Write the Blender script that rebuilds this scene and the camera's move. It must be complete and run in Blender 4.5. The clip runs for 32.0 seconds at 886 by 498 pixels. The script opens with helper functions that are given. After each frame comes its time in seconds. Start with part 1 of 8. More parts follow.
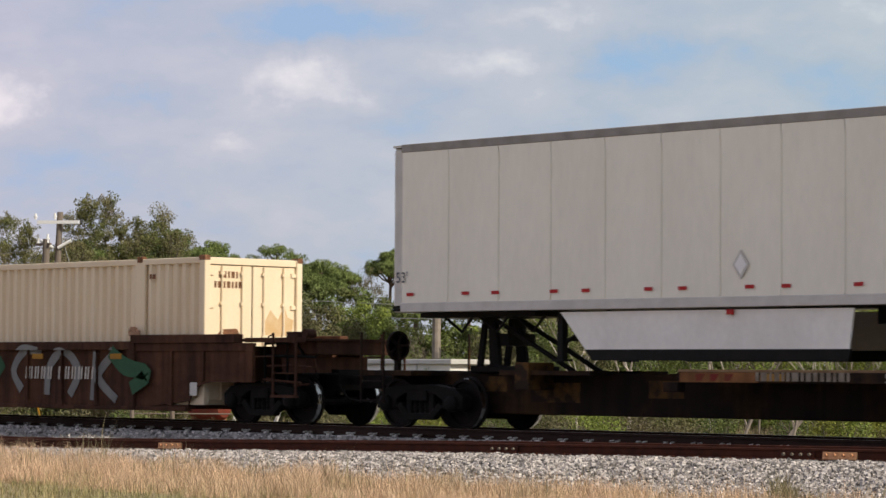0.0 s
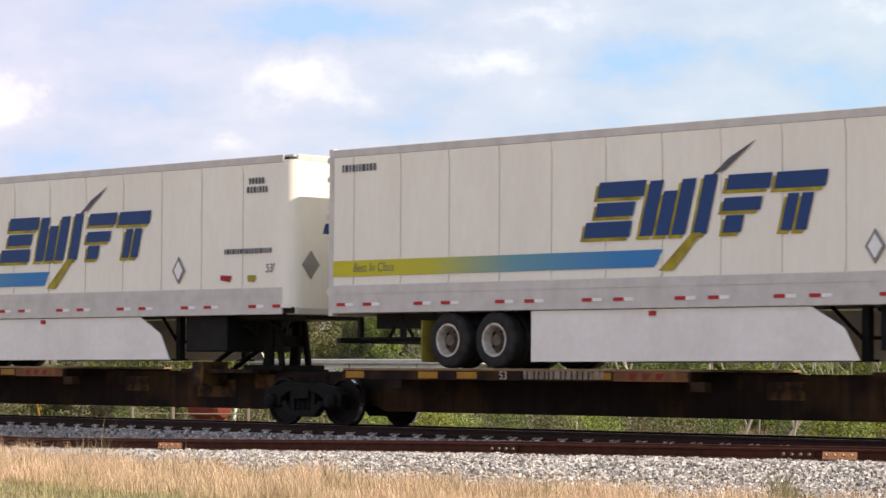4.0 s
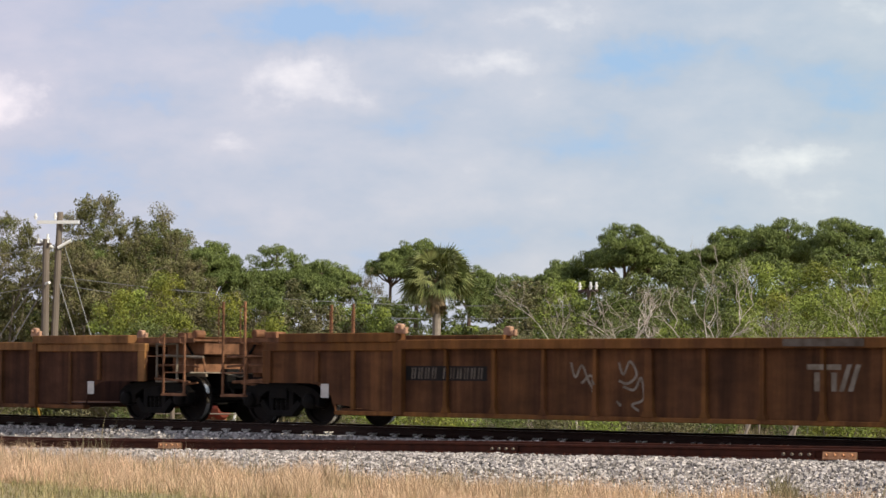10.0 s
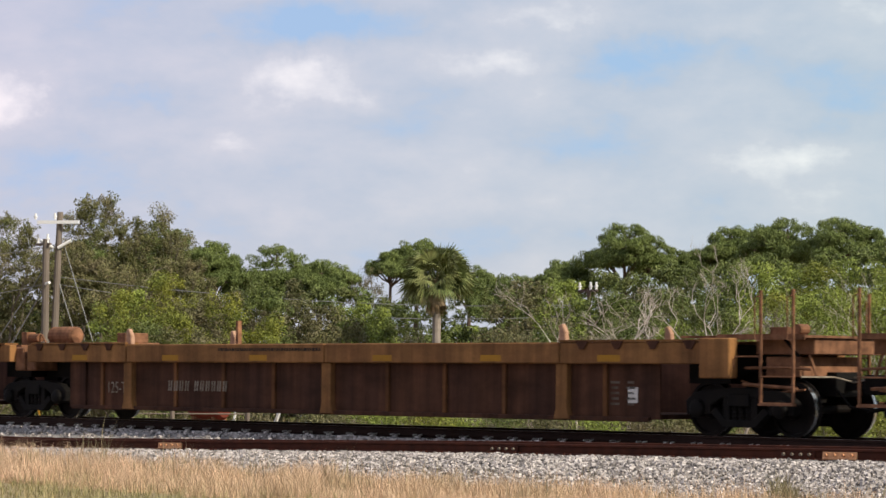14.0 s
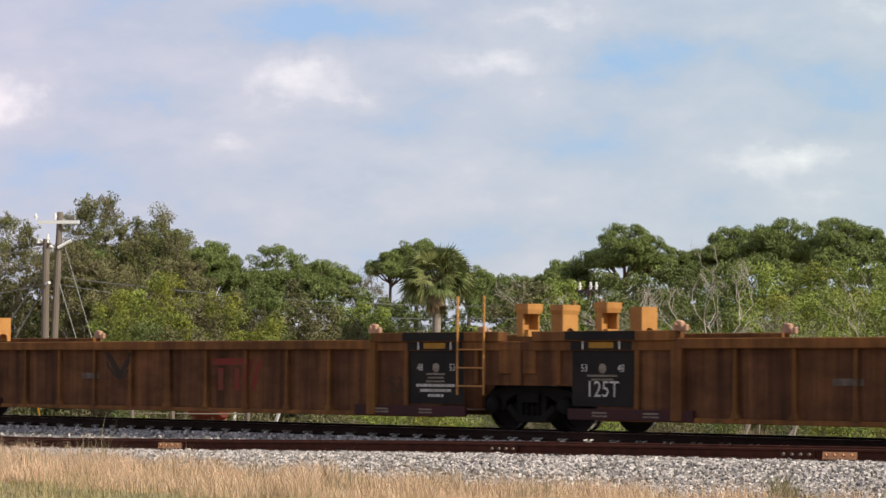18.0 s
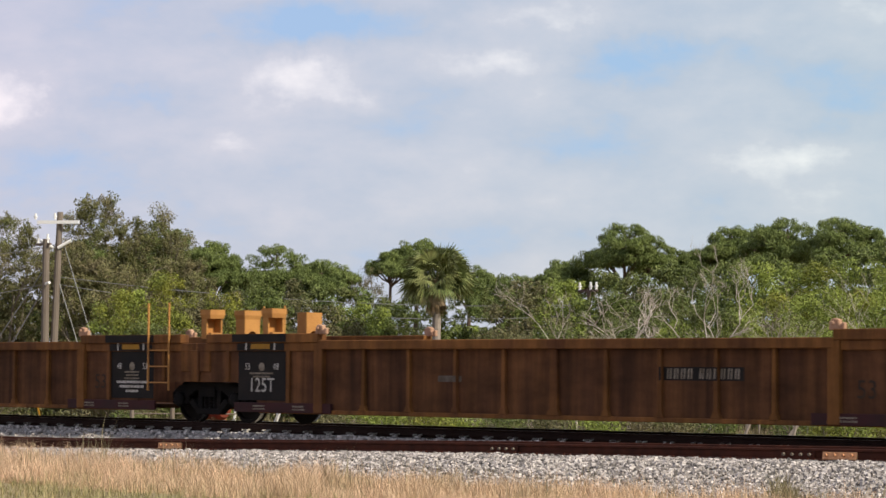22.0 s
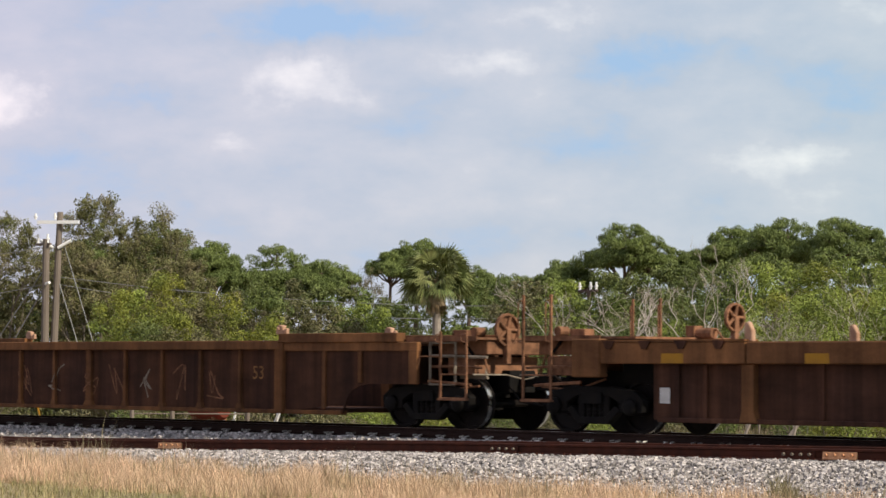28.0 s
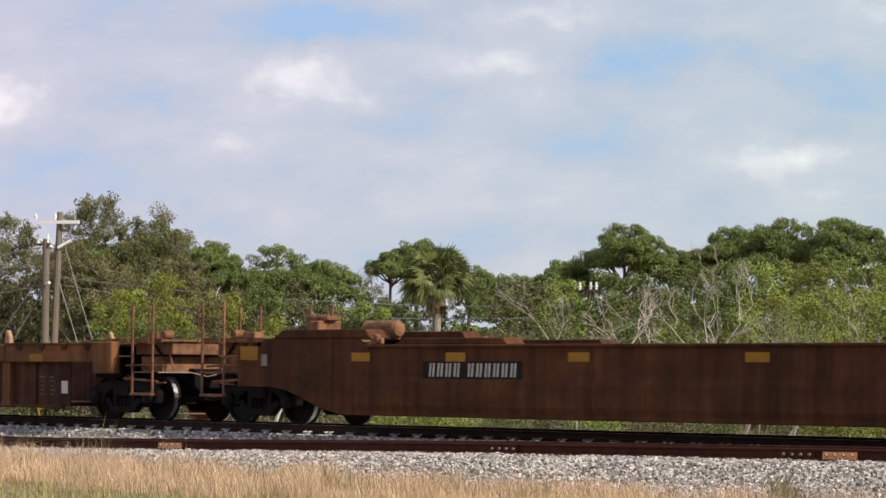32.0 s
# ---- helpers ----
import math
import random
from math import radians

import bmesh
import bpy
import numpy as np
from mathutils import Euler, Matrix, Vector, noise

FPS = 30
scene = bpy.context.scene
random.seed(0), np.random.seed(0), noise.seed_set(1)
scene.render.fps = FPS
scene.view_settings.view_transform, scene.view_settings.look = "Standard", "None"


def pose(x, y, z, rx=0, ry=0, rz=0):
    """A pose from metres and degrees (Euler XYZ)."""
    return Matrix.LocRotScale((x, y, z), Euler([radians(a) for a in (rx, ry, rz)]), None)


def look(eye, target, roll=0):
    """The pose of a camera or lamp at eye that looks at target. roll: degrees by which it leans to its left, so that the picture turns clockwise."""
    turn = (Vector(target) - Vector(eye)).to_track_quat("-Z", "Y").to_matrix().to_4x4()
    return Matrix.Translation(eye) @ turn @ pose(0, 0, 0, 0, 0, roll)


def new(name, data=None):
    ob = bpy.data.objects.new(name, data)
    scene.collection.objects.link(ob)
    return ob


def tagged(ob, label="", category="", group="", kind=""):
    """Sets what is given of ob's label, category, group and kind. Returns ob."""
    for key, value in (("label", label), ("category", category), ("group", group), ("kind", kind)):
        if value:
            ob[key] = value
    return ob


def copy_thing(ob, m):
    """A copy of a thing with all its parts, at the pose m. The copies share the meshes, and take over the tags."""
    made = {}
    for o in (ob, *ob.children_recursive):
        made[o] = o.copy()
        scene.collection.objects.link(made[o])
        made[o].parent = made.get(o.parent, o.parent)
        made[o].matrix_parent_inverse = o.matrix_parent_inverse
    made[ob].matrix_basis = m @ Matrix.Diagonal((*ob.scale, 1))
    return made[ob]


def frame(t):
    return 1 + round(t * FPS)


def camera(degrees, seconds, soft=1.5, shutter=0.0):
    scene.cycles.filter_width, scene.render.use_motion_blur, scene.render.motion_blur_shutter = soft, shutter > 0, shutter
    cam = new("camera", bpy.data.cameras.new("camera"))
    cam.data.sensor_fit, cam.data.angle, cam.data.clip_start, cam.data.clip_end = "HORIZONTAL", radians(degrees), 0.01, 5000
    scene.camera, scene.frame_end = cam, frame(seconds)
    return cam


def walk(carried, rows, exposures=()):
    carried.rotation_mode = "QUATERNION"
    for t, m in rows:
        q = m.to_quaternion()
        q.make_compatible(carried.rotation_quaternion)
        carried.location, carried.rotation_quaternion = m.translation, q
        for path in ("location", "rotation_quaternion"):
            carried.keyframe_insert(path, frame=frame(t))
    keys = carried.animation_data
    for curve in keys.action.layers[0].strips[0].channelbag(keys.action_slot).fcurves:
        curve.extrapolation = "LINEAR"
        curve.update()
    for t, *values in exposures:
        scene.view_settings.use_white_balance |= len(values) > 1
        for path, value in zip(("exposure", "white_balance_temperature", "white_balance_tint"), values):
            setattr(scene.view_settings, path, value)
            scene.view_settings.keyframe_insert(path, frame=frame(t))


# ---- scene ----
# The train runs along x on the main track (y = 0, rail tops at z = 0) towards -x.
EYE = (0.0, -35.444, 1.011)
YAW, PITCH, ROLL = -0.80719, 0.04471, 0.00656
AIM = (EYE[0] + 60 * math.sin(YAW) * math.cos(PITCH), EYE[1] + 60 * math.cos(YAW) * math.cos(PITCH), EYE[2] + 60 * math.sin(PITCH))
VIEW = look(EYE, AIM, math.degrees(ROLL))
cam = camera(18.203, 32.0, soft=1.5, shutter=0.07)
walk(cam, [(0, VIEW), (32.0, VIEW)],
     exposures=[(0, -0.04), (0.5, 0.12), (1.0, 0.36), (2.0, 0.5), (3.0, 0.54), (4.5, 0.5), (5.6, 0.27), (6.5, 0.15), (32, 0.15)])

# ---- light ----
SUN_EL, SUN_AZ = radians(37.5), radians(12)      # azimuth from +x towards +y
world = bpy.data.worlds.new("world")
scene.world = world
world.use_nodes = True
wn, wl = world.node_tree.nodes, world.node_tree.links
wn.clear()
sky = wn.new("ShaderNodeTexSky")
sky.sky_type, sky.sun_disc = "NISHITA", False
sky.sun_elevation, sky.sun_rotation = SUN_EL, math.pi / 2 - SUN_AZ
sky.air_density, sky.dust_density, sky.ozone_density = 1.0, 0.6, 1.5
SKY_STRENGTH = 0.10
coord = wn.new("ShaderNodeTexCoord")


def wmath(op, a, b=None, clamp=False):
    n = wn.new("ShaderNodeMath")
    n.operation, n.use_clamp = op, clamp
    for i, v in enumerate((a, b)):
        if v is None:
            continue
        if isinstance(v, (int, float)):
            n.inputs[i].default_value = v
        else:
            wl.new(v, n.inputs[i])
    return n.outputs[0]


def wnoise(scale, stretch, detail, rough, shift):
    m = wn.new("ShaderNodeMapping")
    m.inputs["Scale"].default_value = stretch
    m.inputs["Location"].default_value = shift
    wl.new(coord.outputs["Generated"], m.inputs[0])
    n = wn.new("ShaderNodeTexNoise")
    n.inputs["Scale"].default_value, n.inputs["Detail"].default_value, n.inputs["Roughness"].default_value = scale, detail, rough
    wl.new(m.outputs[0], n.inputs["Vector"])
    return n.outputs["Fac"]


def sky_way(az_off, el):
    """A unit vector by azimuth to the right of the view's axis and elevation, in degrees."""
    a = YAW + radians(az_off)
    e = radians(el)
    return (math.sin(a) * math.cos(e), math.cos(a) * math.cos(e), math.sin(e))


def puff(az_off, el, width, height, amount):
    """One soft bank of cloud, as wide and high as given in degrees."""
    d = wn.new("ShaderNodeVectorMath")
    d.operation = "SUBTRACT"
    wl.new(ragged.outputs[0], d.inputs[0])
    d.inputs[1].default_value = sky_way(az_off, el)
    m = wn.new("ShaderNodeMapping")
    m.inputs["Scale"].default_value = (1 / radians(width), 1 / radians(width), 1 / radians(height))
    wl.new(d.outputs[0], m.inputs[0])
    l = wn.new("ShaderNodeVectorMath")
    l.operation = "LENGTH"
    wl.new(m.outputs[0], l.inputs[0])
    g = wmath("POWER", 2.718, wmath("MULTIPLY", wmath("POWER", l.outputs["Value"], 2.0), -1.0))
    return wmath("MULTIPLY", g, amount)


# clouds have ragged edges: the ways into the sky are stirred a little
stir = wn.new("ShaderNodeTexNoise")
stir.inputs["Scale"].default_value, stir.inputs["Detail"].default_value, stir.inputs["Roughness"].default_value = 26.0, 5, 0.6
wl.new(coord.outputs["Generated"], stir.inputs["Vector"])
shift = wn.new("ShaderNodeVectorMath")
shift.operation = "MULTIPLY_ADD"
shift.inputs[1].default_value, shift.inputs[2].default_value = (0.05, 0.05, 0.028), (-0.025, -0.025, -0.014)
wl.new(stir.outputs["Color"], shift.inputs[0])
ragged = wn.new("ShaderNodeVectorMath")
wl.new(coord.outputs["Generated"], ragged.inputs[0])
wl.new(shift.outputs[0], ragged.inputs[1])

big = wnoise(15.0, (1, 1, 2.2), 6, 0.55, (3.1, 0.4, 0.2))
fine = wnoise(48.0, (1, 1, 2.0), 5, 0.6, (0.3, 2.0, 1.0))
cover = wmath("ADD", wmath("MULTIPLY", big, 1.25), wmath("MULTIPLY", fine, 0.5))
cover = wmath("SUBTRACT", cover, 0.48)
for bank in ((-8.9, 5.5, 0.85, 0.62, 0.62), (-2.9, 6.15, 1.15, 0.5, 0.52), (-2.0, 5.75, 0.6, 0.35, 0.25), (0.8, 6.4, 1.5, 0.32, 0.30), (2.2, 7.5, 1.8, 0.35, 0.30),
             (-6.6, 6.6, 2.2, 0.5, 0.12), (6.3, 4.2, 0.9, 0.42, 0.34), (7.5, 4.6, 1.0, 0.25, 0.25), (-1.0, 4.6, 0.7, 0.3, 0.2), (-4.6, 4.65, 0.7, 0.25, 0.22), (-3.4, 3.2, 0.6, 0.3, 0.2), (1.2, 3.55, 0.9, 0.2, 0.16), (5.5, 7.3, 2.0, 0.4, 0.16),
             (-2.5, 7.1, 1.5, 0.42, -0.55), (3.6, 6.35, 1.3, 0.62, -0.48), (5.6, 6.9, 1.2, 0.25, -0.25), (8.2, 5.5, 1.3, 0.45, -0.25), (-6.0, 5.6, 0.9, 0.3, -0.25), (2.6, 4.9, 1.4, 0.5, -0.22), (2.0, 2.7, 4.5, 0.6, -0.16), (-6.5, 3.9, 1.3, 0.4, -0.12)):
    cover = wmath("ADD", cover, puff(*bank))
cloud = wn.new("ShaderNodeValToRGB")
for i, (at, col) in enumerate(((0.0, (3.5, 5.0, 7.3)), (0.32, (4.9, 5.3, 6.35)), (0.62, (5.85, 5.9, 6.65)), (1.0, (8.9, 8.5, 8.6)))):
    e = cloud.color_ramp.elements[i] if i < 2 else cloud.color_ramp.elements.new(at)
    e.position, e.color = at, (*col, 1)
wl.new(cover, cloud.inputs[0])
# the haze turns from lilac to blue-green across the sky
across = wn.new("ShaderNodeVectorMath")
across.operation = "DOT_PRODUCT"
across.inputs[1].default_value = (math.cos(YAW), -math.sin(YAW), 0)
wl.new(coord.outputs["Generated"], across.inputs[0])
turn = wn.new("ShaderNodeMapRange")
turn.inputs["From Min"].default_value, turn.inputs["From Max"].default_value = -0.16, 0.16
wl.new(across.outputs["Value"], turn.inputs["Value"])
haze = wn.new("ShaderNodeMix")
haze.data_type = "RGBA"
haze.inputs["A"].default_value, haze.inputs["B"].default_value = (1.04, 0.975, 1.03, 1), (0.95, 1.03, 1.0, 1)
wl.new(turn.outputs[0], haze.inputs["Factor"])
tinted = wn.new("ShaderNodeMix")
tinted.data_type, tinted.blend_type = "RGBA", "MULTIPLY"
tinted.inputs["Factor"].default_value = 1.0
wl.new(cloud.outputs[0], tinted.inputs["A"])
wl.new(haze.outputs["Result"], tinted.inputs["B"])
mixsky = wn.new("ShaderNodeMix")
mixsky.data_type = "RGBA"
mixsky.inputs["Factor"].default_value = 0.86
wl.new(sky.outputs[0], mixsky.inputs["A"])
wl.new(tinted.outputs["Result"], mixsky.inputs["B"])
background = wn.new("ShaderNodeBackground")
background.inputs["Strength"].default_value = SKY_STRENGTH
wl.new(mixsky.outputs["Result"], background.inputs["Color"])
wout = wn.new("ShaderNodeOutputWorld")
wl.new(background.outputs[0], wout.inputs["Surface"])

sun = new("sun", bpy.data.lights.new("sun", "SUN"))
sun.data.energy, sun.data.angle, sun.data.color = 4.6, radians(0.6), (1.0, 0.90, 0.74)
sun.matrix_world = look((40 * math.cos(SUN_AZ) * math.cos(SUN_EL), 40 * math.sin(SUN_AZ) * math.cos(SUN_EL), 40 * math.sin(SUN_EL)), (0, 0, 0))


# ---- materials ----
def material(name, colour, rough=0.7, metal=0.0, second=None, amount=0.5, scale=2.0, stretch=(1, 1, 1), grain=0.12, bump=0.15, bump_scale=60.0,
             coat=0.0, contrast=(0.38, 0.66), per_object=0.0, per_island=0.0, translucent=0.0, gloss=0.16, streaks=0.0):
    """A worn surface: a base colour, patches of a second one, fine grain and relief."""
    m = bpy.data.materials.new(name)
    m.use_nodes = True
    n, l = m.node_tree.nodes, m.node_tree.links
    b = n["Principled BSDF"]
    b.inputs["Roughness"].default_value, b.inputs["Metallic"].default_value = rough, metal
    b.inputs["Coat Weight"].default_value, b.inputs["Specular IOR Level"].default_value = coat, gloss
    tc = n.new("ShaderNodeTexCoord")
    mp = n.new("ShaderNodeMapping")
    mp.inputs["Scale"].default_value = stretch
    l.new(tc.outputs["Object"], mp.inputs[0])
    na = n.new("ShaderNodeTexNoise")
    na.inputs["Scale"].default_value, na.inputs["Detail"].default_value = scale, 6
    l.new(mp.outputs[0], na.inputs["Vector"])
    nb = n.new("ShaderNodeTexNoise")
    nb.inputs["Scale"].default_value, nb.inputs["Detail"].default_value = bump_scale, 3
    l.new(mp.outputs[0], nb.inputs["Vector"])
    cr = n.new("ShaderNodeMapRange")
    cr.inputs["From Min"].default_value, cr.inputs["From Max"].default_value = contrast
    cr.inputs["To Max"].default_value = amount
    l.new(na.outputs["Fac"], cr.inputs["Value"])
    mx = n.new("ShaderNodeMix")
    mx.data_type = "RGBA"
    mx.inputs["A"].default_value = (*colour, 1)
    mx.inputs["B"].default_value = (*(second or [c * 0.6 for c in colour]), 1)
    l.new(cr.outputs[0], mx.inputs["Factor"])
    gr = n.new("ShaderNodeMapRange")
    gr.inputs["To Min"].default_value, gr.inputs["To Max"].default_value = 1 - grain * 2, 1 + grain * 2
    l.new(nb.outputs["Fac"], gr.inputs["Value"])
    value = gr.outputs[0]
    for key, node, socket in ((per_object, "ShaderNodeObjectInfo", "Random"), (per_island, "ShaderNodeNewGeometry", "Random Per Island")):
        if key:
            src = n.new(node)
            rr = n.new("ShaderNodeMapRange")
            rr.inputs["To Min"].default_value, rr.inputs["To Max"].default_value = 1 - key, 1 + key
            l.new(src.outputs[socket], rr.inputs["Value"])
            mu = n.new("ShaderNodeMath")
            mu.operation = "MULTIPLY"
            l.new(value, mu.inputs[0])
            l.new(rr.outputs[0], mu.inputs[1])
            value = mu.outputs[0]
    if streaks:
        for turn, (sc, st) in enumerate(((1.0, (4.5, 4.5, 0.22)), (1.0, (0.7, 0.7, 1.6)))):
            ms = n.new("ShaderNodeMapping")
            ms.inputs["Scale"].default_value = st
            l.new(tc.outputs["Object"], ms.inputs[0])
            ns = n.new("ShaderNodeTexNoise")
            ns.inputs["Scale"].default_value, ns.inputs["Detail"].default_value, ns.inputs["Roughness"].default_value = sc, 7, 0.65
            l.new(ms.outputs[0], ns.inputs["Vector"])
            rr = n.new("ShaderNodeMapRange")
            rr.inputs["From Min"].default_value, rr.inputs["From Max"].default_value = 0.3, 0.7
            rr.inputs["To Min"].default_value, rr.inputs["To Max"].default_value = 1 - streaks, 1 + streaks
            l.new(ns.outputs["Fac"], rr.inputs["Value"])
            mu = n.new("ShaderNodeMath")
            mu.operation = "MULTIPLY"
            l.new(value, mu.inputs[0])
            l.new(rr.outputs[0], mu.inputs[1])
            value = mu.outputs[0]
    hs = n.new("ShaderNodeHueSaturation")
    l.new(mx.outputs["Result"], hs.inputs["Color"])
    l.new(value, hs.inputs["Value"])
    l.new(hs.outputs[0], b.inputs["Base Color"])
    if bump:
        bp = n.new("ShaderNodeBump")
        bp.inputs["Strength"].default_value, bp.inputs["Distance"].default_value = bump, 0.02
        l.new(nb.outputs["Fac"], bp.inputs["Height"])
        l.new(bp.outputs[0], b.inputs["Normal"])
    if translucent:
        tr = n.new("ShaderNodeBsdfTranslucent")
        l.new(hs.outputs[0], tr.inputs["Color"])
        ms = n.new("ShaderNodeMixShader")
        ms.inputs[0].default_value = translucent
        l.new(b.outputs[0], ms.inputs[1])
        l.new(tr.outputs[0], ms.inputs[2])
        l.new(ms.outputs[0], n["Material Output"].inputs["Surface"])
    return m


STREAK = (1, 1, 0.14)
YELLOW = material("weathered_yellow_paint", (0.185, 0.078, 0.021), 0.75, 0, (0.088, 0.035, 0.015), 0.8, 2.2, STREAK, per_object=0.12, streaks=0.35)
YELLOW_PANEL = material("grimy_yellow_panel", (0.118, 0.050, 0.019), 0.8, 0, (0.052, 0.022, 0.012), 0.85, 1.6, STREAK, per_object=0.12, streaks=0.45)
BOX_YELLOW = material("clean_yellow_paint", (0.46, 0.225, 0.066), 0.65, 0, (0.31, 0.135, 0.045), 0.5, 3.0, per_object=0.08)
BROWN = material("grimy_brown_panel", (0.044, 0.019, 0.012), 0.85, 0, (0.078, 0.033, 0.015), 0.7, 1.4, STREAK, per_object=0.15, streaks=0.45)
# rusty rib brown, raised in tone for the light that ribs catch
BROWN_RIB = material("rusty_lit_brown_rib", (0.145, 0.062, 0.023), 0.8, 0, (0.075, 0.034, 0.016), 0.7, 2.0, STREAK, per_object=0.15, streaks=0.40)
DARK_BROWN = material("sooty_brown_panel", (0.054, 0.0245, 0.0155), 0.85, 0, (0.082, 0.035, 0.018), 0.7, 1.4, STREAK, per_object=0.15, streaks=0.45)
SOOT = material("black_brown_panel", (0.02, 0.011, 0.008), 0.85, 0, (0.036, 0.018, 0.01), 0.8, 1.4, STREAK, per_object=0.15, streaks=0.45)
TAN = material("faded_tan_chord", (0.245, 0.120, 0.043), 0.75, 0, (0.12, 0.052, 0.022), 0.75, 1.5, (0.6, 1, 0.4), per_object=0.08, streaks=0.35)
RUST_CHORD = material("rusty_brown_chord", (0.190, 0.086, 0.034), 0.8, 0, (0.065, 0.028, 0.013), 0.75, 1.5, (0.6, 1, 0.4), per_object=0.08, streaks=0.35)
SMOOTH_ORANGE = material("faded_ochre_side", (0.225, 0.094, 0.024), 0.75, 0, (0.115, 0.045, 0.015), 0.75, 1.1, STREAK, streaks=0.35)
SMOOTH_BROWN = material("faded_russet_side", (0.085, 0.031, 0.011), 0.75, 0, (0.050, 0.020, 0.009), 0.75, 1.1, STREAK, streaks=0.40)
RUST = material("rusty_steel", (0.25, 0.122, 0.066), 0.85, 0.1, (0.105, 0.05, 0.028), 0.8, 6.0, streaks=0.35)
BLACK = material("black_lettering_panel", (0.01, 0.0088, 0.0085), 0.7, 0, (0.024, 0.018, 0.014), 0.6, 2.0)
MAROON = material("maroon_stencil_band", (0.055, 0.018, 0.018), 0.75, 0, (0.03, 0.02, 0.018), 0.6, 2.5)
# orange end paint, lightened to carry the sunshine on ladders and platforms
END_PAINT = material("sunlit_orange_paint", (0.40, 0.195, 0.075), 0.75, 0, (0.24, 0.10, 0.045), 0.6, 3.0, streaks=0.25)
# both irons are darkened to near-black for the shade beneath the cars
IRON = material("greasy_shaded_iron", (0.0045, 0.004, 0.0037), 0.7, 0.2, (0.012, 0.009, 0.007), 0.6, 5.0)
WHEEL = material("dusty_shaded_wheel_iron", (0.007, 0.0055, 0.005), 0.6, 0.4, (0.018, 0.012, 0.009), 0.6, 6.0)
TREAD = material("polished_wheel_steel", (0.62, 0.60, 0.57), 0.25, 1.0, (0.4, 0.36, 0.32), 0.4, 8.0, bump=0.02)
STENCIL = material("stencil_white", (0.55, 0.52, 0.47), 0.8, 0, (0.30, 0.26, 0.2), 0.5, 6.0, bump=0)
WORN = material("flaked_white_paint", (0.34, 0.29, 0.24), 0.85, 0, (0.05, 0.028, 0.018), 1.0, 3.0, bump=0, contrast=(0.42, 0.52))
# rusty guides coloured paler, with the sun on their tops mixed in
GUIDE = material("sunlit_guide_casting", (0.44, 0.27, 0.18), 0.8, 0, (0.22, 0.11, 0.06), 0.6, 5.0)
FAINT = material("chalky_faded_paint", (0.15, 0.125, 0.10), 0.85, 0, (0.06, 0.042, 0.03), 0.8, 4.0, bump=0)
STENCIL_DIM = material("faded_stencil", (0.27, 0.23, 0.18), 0.85, 0, (0.12, 0.09, 0.06), 0.7, 5.0, bump=0)
DARK_STENCIL = material("dark_stencil", (0.035, 0.026, 0.02), 0.85, 0, (0.07, 0.045, 0.025), 0.5, 5.0, bump=0)
RED_STENCIL = material("faded_red_stencil", (0.18, 0.03, 0.022), 0.8, 0, (0.12, 0.05, 0.025), 0.7, 4.0, bump=0)
REFLECT = material("yellow_reflector", (0.33, 0.165, 0.014), 0.5, 0, (0.20, 0.10, 0.02), 0.5, 4.0, bump=0, per_object=0.15)
PLACARD = material("white_placard", (0.62, 0.60, 0.56), 0.6, 0, (0.4, 0.38, 0.34), 0.4, 5.0, bump=0)
WHITE = material("white_trailer_skin", (0.82, 0.785, 0.68), 0.42, 0, (0.73, 0.69, 0.59), 0.5, 0.9, (1, 1, 0.35), grain=0.03, bump=0.03, bump_scale=9.0, coat=0.1, gloss=0.4)
DULL_RAIL = material("dull_grey_rail", (0.30, 0.28, 0.26), 0.6, 0.1, (0.20, 0.185, 0.17), 0.6, 3.0, grain=0.06, bump=0.05)
ALU = material("brushed_aluminium_rail", (0.58, 0.555, 0.52), 0.5, 0.1, (0.42, 0.40, 0.375), 0.5, 3.0, grain=0.05, bump=0.05)
SKIRT = material("grubby_white_skirt", (0.82, 0.79, 0.74), 0.5, 0, (0.66, 0.63, 0.58), 0.5, 1.2, grain=0.04, bump=0.04, bump_scale=8.0)
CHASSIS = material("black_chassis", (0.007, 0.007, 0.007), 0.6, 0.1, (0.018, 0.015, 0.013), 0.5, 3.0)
RUBBER = material("tyre_rubber", (0.02, 0.02, 0.021), 0.85, 0, (0.045, 0.042, 0.04), 0.6, 6.0)
RIM = material("white_wheel_rim", (0.58, 0.55, 0.50), 0.5, 0.1, (0.26, 0.22, 0.17), 0.8, 7.0)
NAVY = material("navy_blue_decal", (0.020, 0.055, 0.165), 0.45, 0, (0.03, 0.06, 0.17), 0.4, 3.0, grain=0.05, bump=0)
GOLD = material("gold_decal", (0.40, 0.32, 0.03), 0.5, 0, (0.10, 0.08, 0.02), 0.7, 2.2, grain=0.05, bump=0)
RED_DECAL = material("red_decal", (0.33, 0.018, 0.025), 0.5, 0, (0.26, 0.02, 0.025), 0.4, 3.0, grain=0.04, bump=0)
GREY_DECAL = material("grey_lettering", (0.10, 0.10, 0.12), 0.6, 0, (0.15, 0.15, 0.16), 0.4, 3.0, bump=0)
REDTAPE = material("red_reflective_tape", (0.42, 0.03, 0.03), 0.5, 0, (0.3, 0.03, 0.03), 0.3, 4.0, bump=0)
WHITETAPE = material("white_reflective_tape", (0.80, 0.79, 0.77), 0.4, 0, (0.7, 0.7, 0.68), 0.3, 4.0, bump=0)
SILVER = material("silver_placard", (0.20, 0.20, 0.20), 0.45, 0.4, (0.3, 0.3, 0.3), 0.5, 6.0, bump=0.05)
